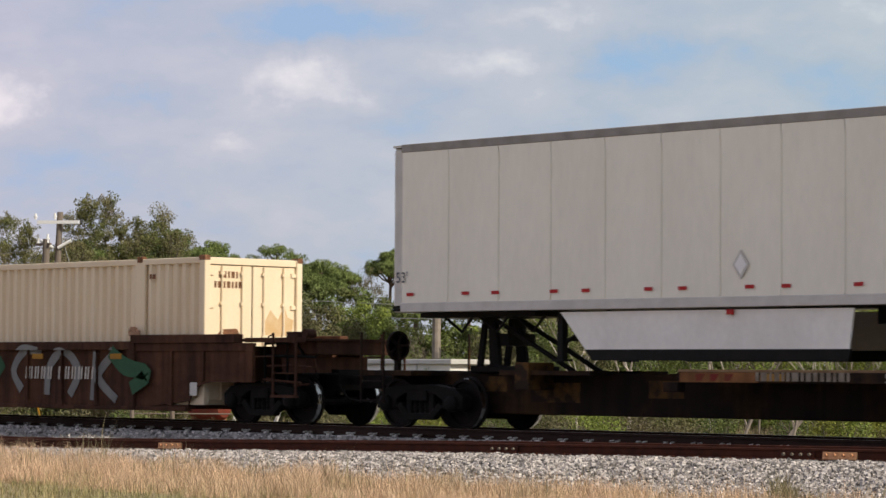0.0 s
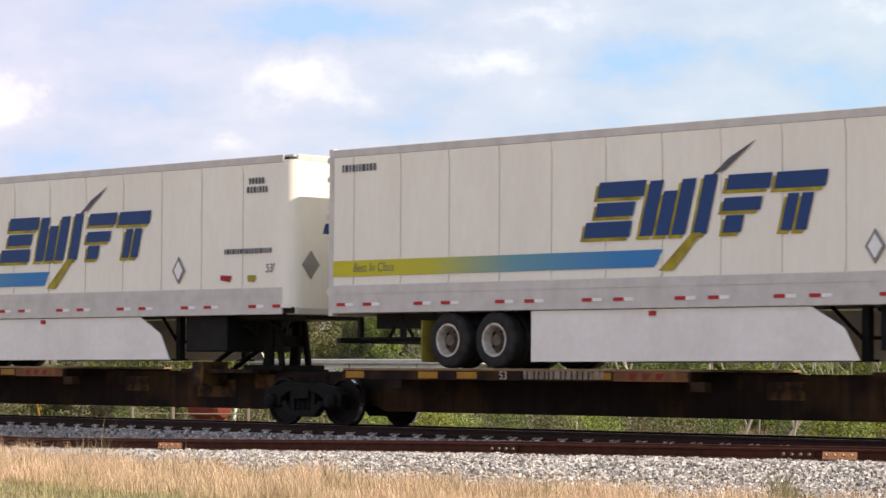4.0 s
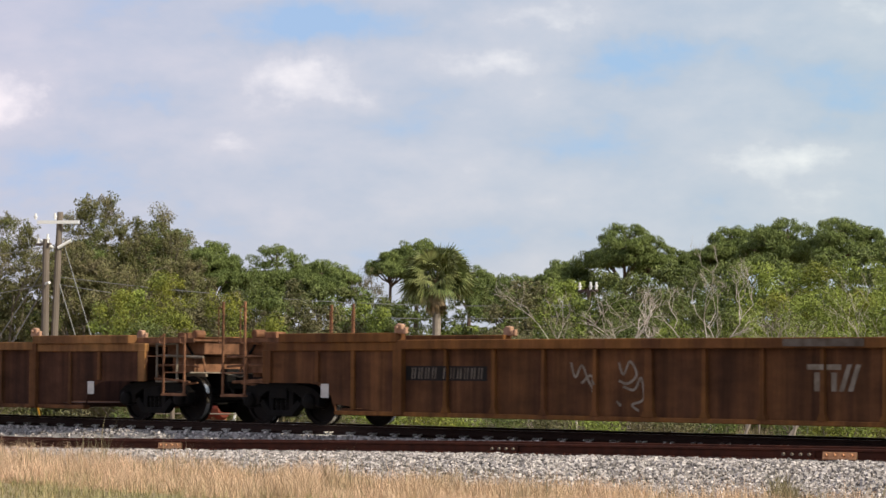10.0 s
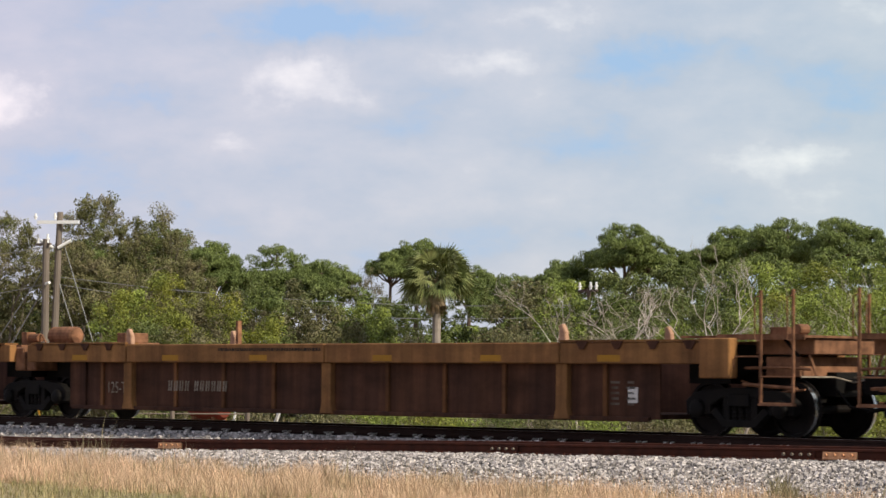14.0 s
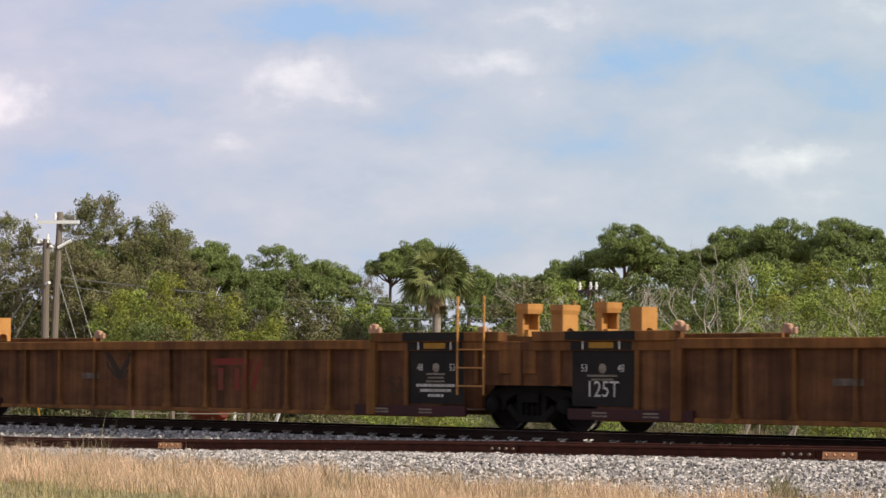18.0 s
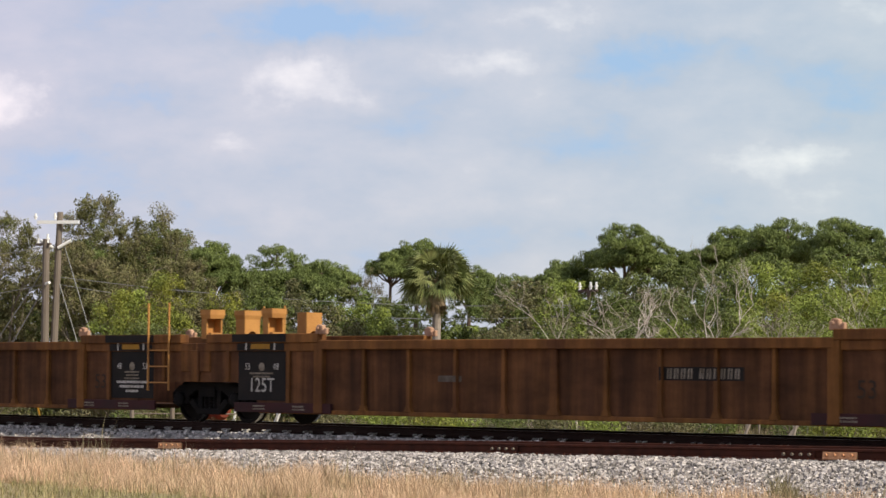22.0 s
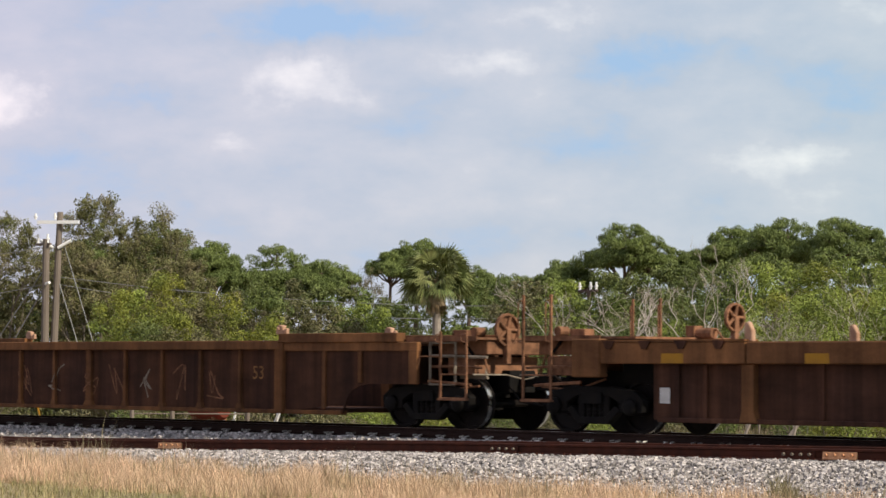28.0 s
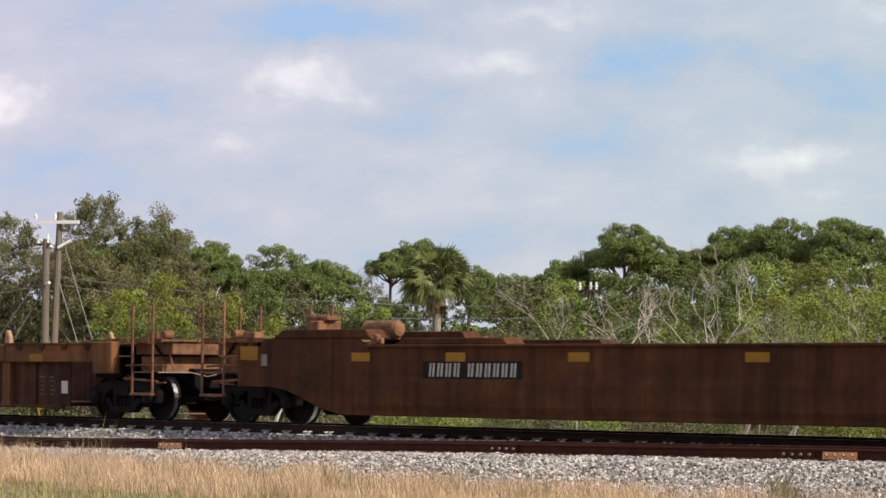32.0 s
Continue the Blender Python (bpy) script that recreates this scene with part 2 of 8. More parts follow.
CREAM = material("cream_container_paint", (0.80, 0.67, 0.48), 0.6, 0, (0.70, 0.54, 0.36), 0.45, 1.3, (1, 1, 0.4), grain=0.05, bump=0.04)
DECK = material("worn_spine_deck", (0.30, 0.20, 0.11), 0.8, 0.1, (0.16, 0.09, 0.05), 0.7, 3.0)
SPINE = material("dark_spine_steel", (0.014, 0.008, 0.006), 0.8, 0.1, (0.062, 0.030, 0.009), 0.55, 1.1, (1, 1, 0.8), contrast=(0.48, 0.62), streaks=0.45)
SPINE_YELLOW = material("faded_spine_yellow", (0.10, 0.050, 0.014), 0.8, 0, (0.024, 0.014, 0.009), 1.0, 3.0, contrast=(0.42, 0.56))
RAIL = material("rail_steel", (0.040, 0.020, 0.014), 0.65, 0.3, (0.022, 0.011, 0.008), 0.7, 5.0)
RAIL_RUST = material("rusty_siding_rail", (0.080, 0.025, 0.014), 0.8, 0.2, (0.034, 0.013, 0.009), 0.7, 5.0)
RAIL_TOP = material("polished_rail_head", (0.30, 0.25, 0.22), 0.35, 0.8, (0.16, 0.1, 0.07), 0.5, 7.0)
BAR_ORANGE = material("fresh_orange_rust", (0.7, 0.38, 0.19), 0.85, 0, (0.42, 0.18, 0.09), 0.6, 9.0)
CONCRETE = material("concrete_tie", (0.42, 0.41, 0.40), 0.9, 0, (0.3, 0.29, 0.27), 0.6, 5.0, per_object=0.12)
OLD_TIE = material("old_timber_tie", (0.085, 0.068, 0.055), 0.9, 0, (0.05, 0.04, 0.032), 0.6, 6.0, (0.3, 1, 1), per_object=0.2)
STONE = material("ballast_stone", (0.40, 0.362, 0.338), 0.9, 0, (0.2, 0.182, 0.163), 0.6, 9.0, per_island=0.72)
BED = material("ballast_bed", (0.30, 0.285, 0.265), 0.95, 0, (0.15, 0.138, 0.125), 0.7, 14.0, grain=0.3, bump=0.8, bump_scale=42.0)
POLE = material("grey_weathered_pole", (0.20, 0.165, 0.135), 0.9, 0, (0.12, 0.095, 0.075), 0.6, 5.0, (1, 1, 0.1))
PORCELAIN = material("white_porcelain", (0.80, 0.79, 0.77), 0.3, 0, (0.7, 0.69, 0.66), 0.3, 6.0, bump=0)
WIRE = material("grey_wire", (0.26, 0.26, 0.26), 0.6, 0.4, bump=0)
BARK = material("pine_bark", (0.14, 0.10, 0.078), 0.9, 0, (0.07, 0.052, 0.042), 0.6, 4.0, (1, 1, 0.3), bump=0.5)
PALE_BARK = material("bleached_branch", (0.46, 0.41, 0.36), 0.9, 0, (0.36, 0.31, 0.27), 0.6, 4.0)
OLD_WOOD = material("weathered_dead_wood", (0.30, 0.255, 0.215), 0.9, 0, (0.18, 0.15, 0.12), 0.6, 4.0)
GREY_BARK = material("grey_twig", (0.22, 0.185, 0.155), 0.9, 0, (0.14, 0.115, 0.095), 0.6, 4.0)
DEAD_FROND = material("dead_palm_frond", (0.42, 0.31, 0.18), 0.9, 0, (0.26, 0.18, 0.1), 0.6, 4.0, per_island=0.25)


def leaf(name, colour, second, through_light=0.3):
    return material(name, colour, 0.55, 0, second, 0.9, 0.9, grain=0.1, bump=0, per_island=0.38, translucent=through_light * 0.3)


PINE = leaf("pine_needles", (0.155, 0.192, 0.054), (0.10, 0.132, 0.038))
OAK = leaf("oak_leaves", (0.135, 0.145, 0.048), (0.2, 0.165, 0.09))
BROWN_LEAF = leaf("dry_brown_leaves", (0.155, 0.132, 0.072), (0.115, 0.105, 0.052))
SHRUB = leaf("shrub_leaves", (0.105, 0.14, 0.036), (0.13, 0.14, 0.05))
OLIVE = leaf("olive_scrub_leaves", (0.125, 0.125, 0.05), (0.165, 0.143, 0.08))
YELLOW_LEAF = leaf("yellow_green_leaves", (0.225, 0.225, 0.036), (0.13, 0.165, 0.036))
LIME = leaf("bright_green_leaves", (0.23, 0.275, 0.055), (0.15, 0.195, 0.045))
# the palm's paler second tone paints highlights on its fronds
PALM = leaf("palm_fronds", (0.135, 0.165, 0.055), (0.25, 0.255, 0.10), 0.2)
DRY_GRASS = leaf("dry_tan_grass", (0.67, 0.465, 0.315), (0.46, 0.335, 0.205), 0.3)
FAR_GRASS = leaf("rough_olive_grass", (0.13, 0.108, 0.056), (0.19, 0.15, 0.09), 0.2)
GREEN_GRASS = leaf("mown_green_grass", (0.22, 0.21, 0.09), (0.38, 0.30, 0.16), 0.3)
WEED = leaf("grey_green_weeds", (0.20, 0.175, 0.09), (0.27, 0.22, 0.125), 0.3)


# ---- mesh builders ----
class Mesh:
    """Collects boxes, tubes and prisms into one mesh."""

    def __init__(self):
        self.v, self.f = [], []

    def add(self, verts, faces):
        n = len(self.v)
        self.v += [tuple(p) for p in verts]
        self.f += [tuple(i + n for i in f) for f in faces]
        return self

    def box(self, x0, x1, y0, y1, z0, z1):
        return self.add([(x, y, z) for z in (z0, z1) for y in (y0, y1) for x in (x0, x1)],
                        [(0, 2, 3, 1), (4, 5, 7, 6), (0, 1, 5, 4), (2, 6, 7, 3), (0, 4, 6, 2), (1, 3, 7, 5)])

    def prism(self, outline, y0, y1):
        """An outline of (x, z) pairs, anticlockwise seen from -y, drawn from y0 to y1."""
        n = len(outline)
        return self.add([(x, y0, z) for x, z in outline] + [(x, y1, z) for x, z in outline],
                        [tuple(range(n)), tuple(range(2 * n - 1, n - 1, -1))] + [(i, i + n, (i + 1) % n + n, (i + 1) % n) for i in range(n)])

    def sweep(self, outline, x0, x1):
        """An outline of (y, z) pairs drawn from x0 to x1."""
        n = len(outline)
        return self.add([(x0, y, z) for y, z in outline] + [(x1, y, z) for y, z in outline],
                        [tuple(range(n - 1, -1, -1)), tuple(range(n, 2 * n))] + [(i, (i + 1) % n, (i + 1) % n + n, i + n) for i in range(n)])

    def tube(self, a, b, r0, r1=None, sides=6):
        r1 = r0 if r1 is None else r1
        a, b = Vector(a), Vector(b)
        d = (b - a).normalized()
        s = d.orthogonal().normalized()
        t = d.cross(s)
        ring = [(math.cos(2 * math.pi * i / sides), math.sin(2 * math.pi * i / sides)) for i in range(sides)]
        return self.add([a + (s * c + t * e) * r0 for c, e in ring] + [b + (s * c + t * e) * r1 for c, e in ring],
                        [(i, (i + 1) % sides, (i + 1) % sides + sides, i + sides) for i in range(sides)]
                        + [tuple(range(sides - 1, -1, -1)), tuple(range(sides, 2 * sides))])

    def path(self, points, r, sides=5):
        """A bent round bar through the points, in one piece."""
        pts = [Vector(p) for p in points]
        n = len(self.v)
        side = None
        for i, p in enumerate(pts):
            d = (pts[min(i + 1, len(pts) - 1)] - pts[max(i - 1, 0)])
            d = d.normalized() if d.length > 1e-6 else Vector((1, 0, 0))
            side = d.orthogonal().normalized() if side is None else (side - d * side.dot(d)).normalized()
            t = d.cross(side)
            self.v += [tuple(p + (side * math.cos(2 * math.pi * k / sides) + t * math.sin(2 * math.pi * k / sides)) * r) for k in range(sides)]
        m = len(pts)
        self.f += [(n + i * sides + k, n + i * sides + (k + 1) % sides, n + (i + 1) * sides + (k + 1) % sides, n + (i + 1) * sides + k) for i in range(m - 1) for k in range(sides)]
        self.f += [tuple(n + k for k in range(sides - 1, -1, -1)), tuple(n + (m - 1) * sides + k for k in range(sides))]
        return self

    def lathe(self, profile, y_axis=True, sides=20, at=(0, 0, 0), caps=True):
        """A profile of (radius, offset) pairs turned about the y axis (or the x axis)."""
        v, f = [], []
        for r, o in profile:
            for i in range(sides):
                a = 2 * math.pi * i / sides
                c, s = r * math.cos(a), r * math.sin(a)
                v.append((at[0] + c, at[1] + o, at[2] + s) if y_axis else (at[0] + o, at[1] + c, at[2] + s))
        for k in range(len(profile) - 1):
            for i in range(sides):
                j = (i + 1) % sides
                f.append((k * sides + i, k * sides + j, (k + 1) * sides + j, (k + 1) * sides + i))
        if caps:
            f.append(tuple(range(sides)))
            f.append(tuple(range((len(profile) - 1) * sides, len(profile) * sides)))
        return self.add(v, f)

    def mesh(self, name, mat, smooth=False):
        me = bpy.data.meshes.new(name)
        me.from_pydata(self.v, [], self.f)
        me.materials.append(mat)
        if smooth:
            me.polygons.foreach_set("use_smooth", [True] * len(me.polygons))
        me.update()
        return me


def softened(me, width, segments=1):
    """Rounds the edges of a mesh and turns its faces outwards."""
    bm = bmesh.new()
    bm.from_mesh(me)
    bmesh.ops.recalc_face_normals(bm, faces=bm.faces)
    if width:
        bmesh.ops.bevel(bm, geom=[e for e in bm.edges if e.calc_face_angle(0) > 0.5], offset=width, segments=segments, affect="EDGES", clamp_overlap=True)
    bm.to_mesh(me)
    bm.free()
    return me


def part(name, shape, mat, parent=None, label="", bevel=0.0, smooth=False, at=None):
    """Links a shape as one mesh object under a thing or a part."""
    me = shape if isinstance(shape, bpy.types.Mesh) else softened(shape.mesh(name, mat, smooth), bevel)
    ob = new(name, me)
    if parent:
        ob.parent = parent
    if at:
        ob.matrix_basis = at if isinstance(at, Matrix) else Matrix.Translation(at)
    if label:
        tagged(ob, label)
    return ob


def letters(text, size, mat, slant=0.0, squeeze=1.0):
    """Flat lettering that faces -y, centred on its origin, with letters as high as size."""
    cu = bpy.data.curves.new("lettering", "FONT")
    cu.body, cu.size, cu.align_x, cu.align_y, cu.shear = text, size / 0.73, "CENTER", "CENTER", slant
    ob = bpy.data.objects.new("lettering", cu)
    scene.collection.objects.link(ob)
    bpy.context.view_layer.update()
    me = bpy.data.meshes.new_from_object(ob.evaluated_get(bpy.context.evaluated_depsgraph_get()))
    bpy.data.objects.remove(ob)
    me.transform(Matrix.Rotation(radians(90), 4, "X") @ Matrix.Diagonal((squeeze, 1, 1, 1)))
    me.materials.clear()
    me.materials.append(mat)
    return me


def bars(rows, widths, height, gap, mat, chars=1.0):
    """Lines of small bars in place of small print that faces -y."""
    m = Mesh()
    rng = random.Random(len(widths) * 7 + rows)
    for r in range(rows):
        x = -widths[r % len(widths)] / 2
        end = -x
        while x < end - 0.02:
            w = min(end - x, rng.uniform(0.5, 1.4) * height * chars)
            m.add([(x, 0, -r * (height + gap)), (x + w, 0, -r * (height + gap)), (x + w, 0, -r * (height + gap) + height), (x, 0, -r * (height + gap) + height)], [(0, 1, 2, 3)])
            x += w + height * 0.28
    return m


def ribbon(points, width, smooth=True):
    """A flat painted stroke in the plane that faces -y, along (x, z) points, rounded at its ends."""
    pts = [Vector(p) for p in points]
    if smooth and len(pts) > 2:
        fine = []
        for i in range(len(pts) - 1):
            p0, p1, p2, p3 = pts[max(i - 1, 0)], pts[i], pts[i + 1], pts[min(i + 2, len(pts) - 1)]
            for k in range(5):
                t = k / 5
                fine.append(0.5 * ((2 * p1) + (p2 - p0) * t + (2 * p0 - 5 * p1 + 4 * p2 - p3) * t * t + (3 * p1 - p0 - 3 * p2 + p3) * t ** 3))
        pts = fine + [pts[-1]]
    m = Mesh()
    left, right = [], []
    for i, p in enumerate(pts):
        d = pts[min(i + 1, len(pts) - 1)] - pts[max(i - 1, 0)]
        d = d.normalized() if d.length > 1e-6 else Vector((1, 0))
        w = width / 2 * (0.9 + 0.16 * noise.noise((p.x * 2.3, p.y * 2.3, 3)))
        left.append((p.x - d.y * w, p.y + d.x * w))
        right.append((p.x + d.y * w, p.y - d.x * w))
    n = len(pts)
    m.add([(x, 0, z) for x, z in left + right], [(i, i + n, i + n + 1, i + 1) for i in range(n - 1)])
    return m


def plate(outline):
    """A flat painted shape that faces -y, from (x, z) corners."""
    return Mesh().add([(x, 0, z) for x, z in outline], [tuple(range(len(outline)))])


def thing(name, label, category, group="", at=(0, 0, 0)):
    ob = new(name)
    ob.empty_display_size = 0.2
    ob.location = at
    return tagged(ob, label, category, group)


# ---- ground and tracks ----
def smoothstep(a, b, v):
    t = min(1.0, max(0.0, (v - a) / (b - a)))
    return t * t * (3 - 2 * t)


SIDING_Y = -4.02
SIDING = ((-400, -0.36), (-52, -0.36), (-44.4, -0.31), (-37.7, -0.20), (-32.1, -0.10), (-27.1, -0.045), (-23.3, -0.005), (-16, 0.02), (300, 0.02))


def siding_z(x):
    """The height of the siding's rail tops, which dips away from the main track."""
    for (x0, z0), (x1, z1) in zip(SIDING, SIDING[1:]):
        if x <= x1:
            return z0 + (z1 - z0) * (x - x0) / (x1 - x0)
    return SIDING[-1][1]


def ground_z(x, y):
    front = -0.62 + 0.05 * noise.noise((x * 0.11, y * 0.11, 0))
    back = -0.95 + 0.08 * noise.noise((x * 0.06, y * 0.06, 4))
    return front + (back - front) * smoothstep(-4, 5, y)


def ballast_z(x, y):
    """Height of the stone bed, or None beyond its edge."""
    s = siding_z(x) - 0.205
    rows = ((-8.6, -0.75), (-7.1, min(s - 0.16, -0.42)), (-6.3, s - 0.03), (-5.4, s), (-2.9, s), (-2.45, min(-0.34, s)), (-1.75, -0.205), (1.75, -0.205), (2.3, -0.3), (3.9, -1.05))
    if y < rows[0][0] or y > rows[-1][0]:
        return None
    for (y0, z0), (y1, z1) in zip(rows, rows[1:]):
        if y <= y1:
            return z0 + (z1 - z0) * (y - y0) / (y1 - y0) + 0.025 * noise.noise((x * 1.7, y * 1.7, 7))


def grid_mesh(name, xs, ys, height, mat):
    me = bpy.data.meshes.new(name)
    v = [(x, y, height(x, y)) for y in ys for x in xs]
    n = len(xs)
    me.from_pydata(v, [], [(j * n + i, j * n + i + 1, (j + 1) * n + i + 1, (j + 1) * n + i) for j in range(len(ys) - 1) for i in range(n - 1)])
    me.materials.append(mat)
    me.polygons.foreach_set("use_smooth", [True] * len(me.polygons))
    return me


SOIL = material("sandy_grass_soil", (0.34, 0.255, 0.15), 0.95, 0, (0.17, 0.15, 0.07), 0.8, 0.5, grain=0.25, bump=0.5, bump_scale=25.0)
far = [-2500, -1200, -600, -350, -220]
tagged(new("ground", grid_mesh("ground", far + list(range(-160, 60, 3)) + [90, 200, 500, 1200, 2500], far + list(range(-150, 150, 3)) + [220, 350, 600, 1200, 2500], ground_z, SOIL)),
       "sandy ground with patchy dry grass along the railway", "ground", kind="structure")
ys = [-8.6, -8.1, -7.6, -7.1, -6.7, -6.3, -5.8, -5.4, -4.8, -4.0, -3.4, -2.9, -2.6, -2.45, -2.1, -1.75, -1.2, -0.5, 0.3, 1.0, 1.75, 2.3, 3.0, 3.9]
xs = [-400, -250, -150, -100] + [-80 + 0.6 * i for i in range(134)] + [10, 60, 150, 300]
tagged(new("ballast_bed", grid_mesh("ballast_bed", xs, ys, ballast_z, BED)), "pale grey crushed stone bed under both tracks", "ballast", kind="structure")

RAIL_FORM = [(-0.068, -0.172), (0.068, -0.172), (0.068, -0.160), (0.012, -0.135), (0.010, -0.045), (0.036, -0.034), (0.036, -0.008), (0.028, 0.0), (-0.028, 0.0), (-0.036, -0.008), (-0.036, -0.034), (-0.010, -0.045), (-0.012, -0.135), (-0.068, -0.160)]


def rail(name, y, height, stops, mat, parent, label):
    n = len(RAIL_FORM)
    m = Mesh()
    m.add([(x, y + a, height(x) + b) for x in stops for a, b in RAIL_FORM],
          [(k * n + i, k * n + (i + 1) % n, (k + 1) * n + (i + 1) % n, (k + 1) * n + i) for k in range(len(stops) - 1) for i in range(n)]
          + [tuple(range(n - 1, -1, -1)), tuple(range((len(stops) - 1) * n, len(stops) * n))])
    return part(name, m, mat, parent, label)


main_track = tagged(new("main_track"), "railway track on concrete ties in pale ballast", "railway track", kind="structure")
siding = tagged(new("siding_track"), "rusty siding track dipping below the main line", "railway track", kind="structure")
for side in (-1, 1):
    rail("rail", side * 0.7535, lambda x: 0.0, [-400, -120, -60, -20, 40, 300], RAIL, main_track, "dark running rail with a worn head")
    part("rail_head", Mesh().box(-400, 300, side * 0.7535 - 0.026, side * 0.7535 + 0.026, 0.0005, 0.003), RAIL_TOP, main_track, "polished running surface")
    rail("rail", SIDING_Y + side * 0.7535, siding_z, [-400, -120, -80, -60, -52, -48, -44.4, -41, -37.7, -35, -32.1, -29.5, -27.1, -25, -23.3, -20, -16, 300], RAIL_RUST, siding, "brown rusty siding rail")

# Ties, rail clips and joint bars
tie_form = softened(Mesh().prism([(-0.14, -0.40), (0.14, -0.40), (0.115, -0.18), (-0.115, -0.18)], -1.30, 1.30).mesh("tie", CONCRETE), 0.012)
clip_form = Mesh().box(-0.05, 0.05, -0.13, -0.07, -0.172, -0.145).box(-0.05, 0.05, 0.07, 0.13, -0.172, -0.145).tube((-0.07, -0.15, -0.13), (-0.07, -0.05, -0.12), 0.014).tube((0.07, -0.15, -0.13), (0.07, -0.05, -0.12), 0.014).mesh("rail_clip", STENCIL)
old_tie_form = softened(Mesh().box(-0.115, 0.115, -1.30, 1.30, -0.37, -0.195).mesh("tie", OLD_TIE), 0.012)
plate_form = Mesh().box(-0.10, 0.10, -0.19, 0.19, -0.197, -0.168).tube((-0.06, -0.10, -0.17), (-0.06, -0.10, -0.135), 0.016).tube((0.06, -0.10, -0.17), (0.06, -0.10, -0.135), 0.016).mesh("tie_plate", RAIL_RUST)
for i in range(78):
    x = -63 + i * 0.61
    part("tie", tie_form, CONCRETE, main_track, at=(x, 0, 0))
    for side in (-1, 1):
        part("rail_clip", clip_form, IRON, main_track, at=(x, side * 0.7535, 0))
rng = random.Random(4)
for i in range(88):
    x = -61 + i * 0.53 + rng.uniform(-0.03, 0.03)
    part("tie", old_tie_form, OLD_TIE, siding, at=pose(x, SIDING_Y + rng.uniform(-0.05, 0.05), siding_z(x), 0, 0, rng.uniform(-1.2, 1.2)))
    part("tie_plate", plate_form, RAIL_RUST, siding, at=(x, SIDING_Y - 0.7535, siding_z(x)))


def joint_bar(x, length, mat, label):
    z = siding_z(x)
    slope = math.degrees(math.atan2(siding_z(x + 0.5) - siding_z(x - 0.5), 1))
    m = Mesh().sweep([(-0.058, -0.150), (-0.016, -0.135), (-0.016, -0.048), (-0.040, -0.040), (-0.046, -0.115)], -length / 2, length / 2)
    bar = part("joint_bar", m, mat, siding, label, at=pose(x, SIDING_Y - 0.7535, z, 0, -slope, 0), bevel=0.004)
    for k in range(4):
        part("bolt", Mesh().lathe([(0.022, 0), (0.022, -0.035), (0.012, -0.036)], sides=8), mat if mat is BAR_ORANGE else STENCIL_DIM, bar, at=(-length / 2 + length * (k + 0.5) / 4, -0.044, -0.085))


joint_bar(-39.0, 0.66, BAR_ORANGE, "bright orange rusted joint bar")
joint_bar(-30.6, 0.62, RAIL_RUST, "brown joint bar with pale bolts")
joint_bar(-24.75, 0.62, RAIL_RUST, "brown joint bar with pale bolts")
joint_bar(-24.0, 0.60, BAR_ORANGE, "bright orange rusted joint bar")


def scatter_stones(name, count, x0, x1, y0, y1, size, seed, label):
    """Loose crushed stone, each a small uneven block with its own corners."""
    g = np.random.default_rng(seed)
    corners = np.array([(x, y, z) for z in (-1, 1) for y in (-1, 1) for x in (-1, 1)], float)
    quads = np.array([(0, 2, 3, 1), (4, 5, 7, 6), (0, 1, 5, 4), (2, 6, 7, 3), (0, 4, 6, 2), (1, 3, 7, 5)])
    px, py = g.uniform(x0, x1, count), g.uniform(y0, y1, count)
    keep, z = [], []
    for i in range(count):
        h = ballast_z(px[i], py[i])
        inside = h is not None and not (abs(abs(py[i]) - 0.7535) < 0.12 or abs(abs(py[i] - SIDING_Y) - 0.7535) < 0.12)
        if inside:
            keep.append(i)
            z.append(h)
    px, py, z = px[keep], py[keep], np.array(z)
    n = len(keep)
    v = corners[None] * g.uniform(0.45, 1.0, (n, 8, 3)) * (g.uniform(0.55, 1.25, (n, 1, 1)) * size / 2)
    a = g.uniform(0, 6.283, n)
    b = g.uniform(-0.9, 0.9, n)
    ca, sa, cb, sb = np.cos(a)[:, None], np.sin(a)[:, None], np.cos(b)[:, None], np.sin(b)[:, None]
    x, y, w = v[..., 0], v[..., 1], v[..., 2]
    y, w = y * cb - w * sb, y * sb + w * cb
    x, y = x * ca - y * sa, x * sa + y * ca
    v = np.stack([x + px[:, None], y + py[:, None], w + z[:, None] + g.uniform(0, size * 0.4, n)[:, None]], -1).reshape(-1, 3)
    f = (quads[None] + 8 * np.arange(n)[:, None, None]).reshape(-1, 4)
    me = bpy.data.meshes.new(name)
    me.from_pydata(v.tolist(), [], f.tolist())
    me.materials.append(STONE)
    tagged(new(name, me), label, "ballast", kind="stuff")


scatter_stones("ballast_stones", 50000, -50, -18, -8.6, -4.9, 0.060, 1, "loose pale grey crushed stones on the siding shoulder")
scatter_stones("ballast_stones", 17000, -58, -22, -4.9, -1.3, 0.060, 2, "loose pale grey crushed stones between the tracks")


# ---- the train ----
# One table gives how far the train has come at each second.
COME = (283.97, 266.23, 248.51, 230.80, 213.10, 195.41, 177.70, 159.99, 142.27, 124.54, 106.79, 89.02, 71.24, 53.45, 35.64, 17.83, 0.0,
        -17.83, -35.67, -53.52, -71.36, -89.21, -107.05, -124.90, -142.74, -160.58, -178.43, -196.27, -214.13, -231.99, -249.88, -267.78, -285.72)
ROLLING, WHEELS = [], []      # what moves along the track: (thing, place on the train)
WHEEL_R = 0.457


def come(t):
    i = min(31, int(t))
    return COME[i] + (COME[i + 1] - COME[i]) * (t - i)


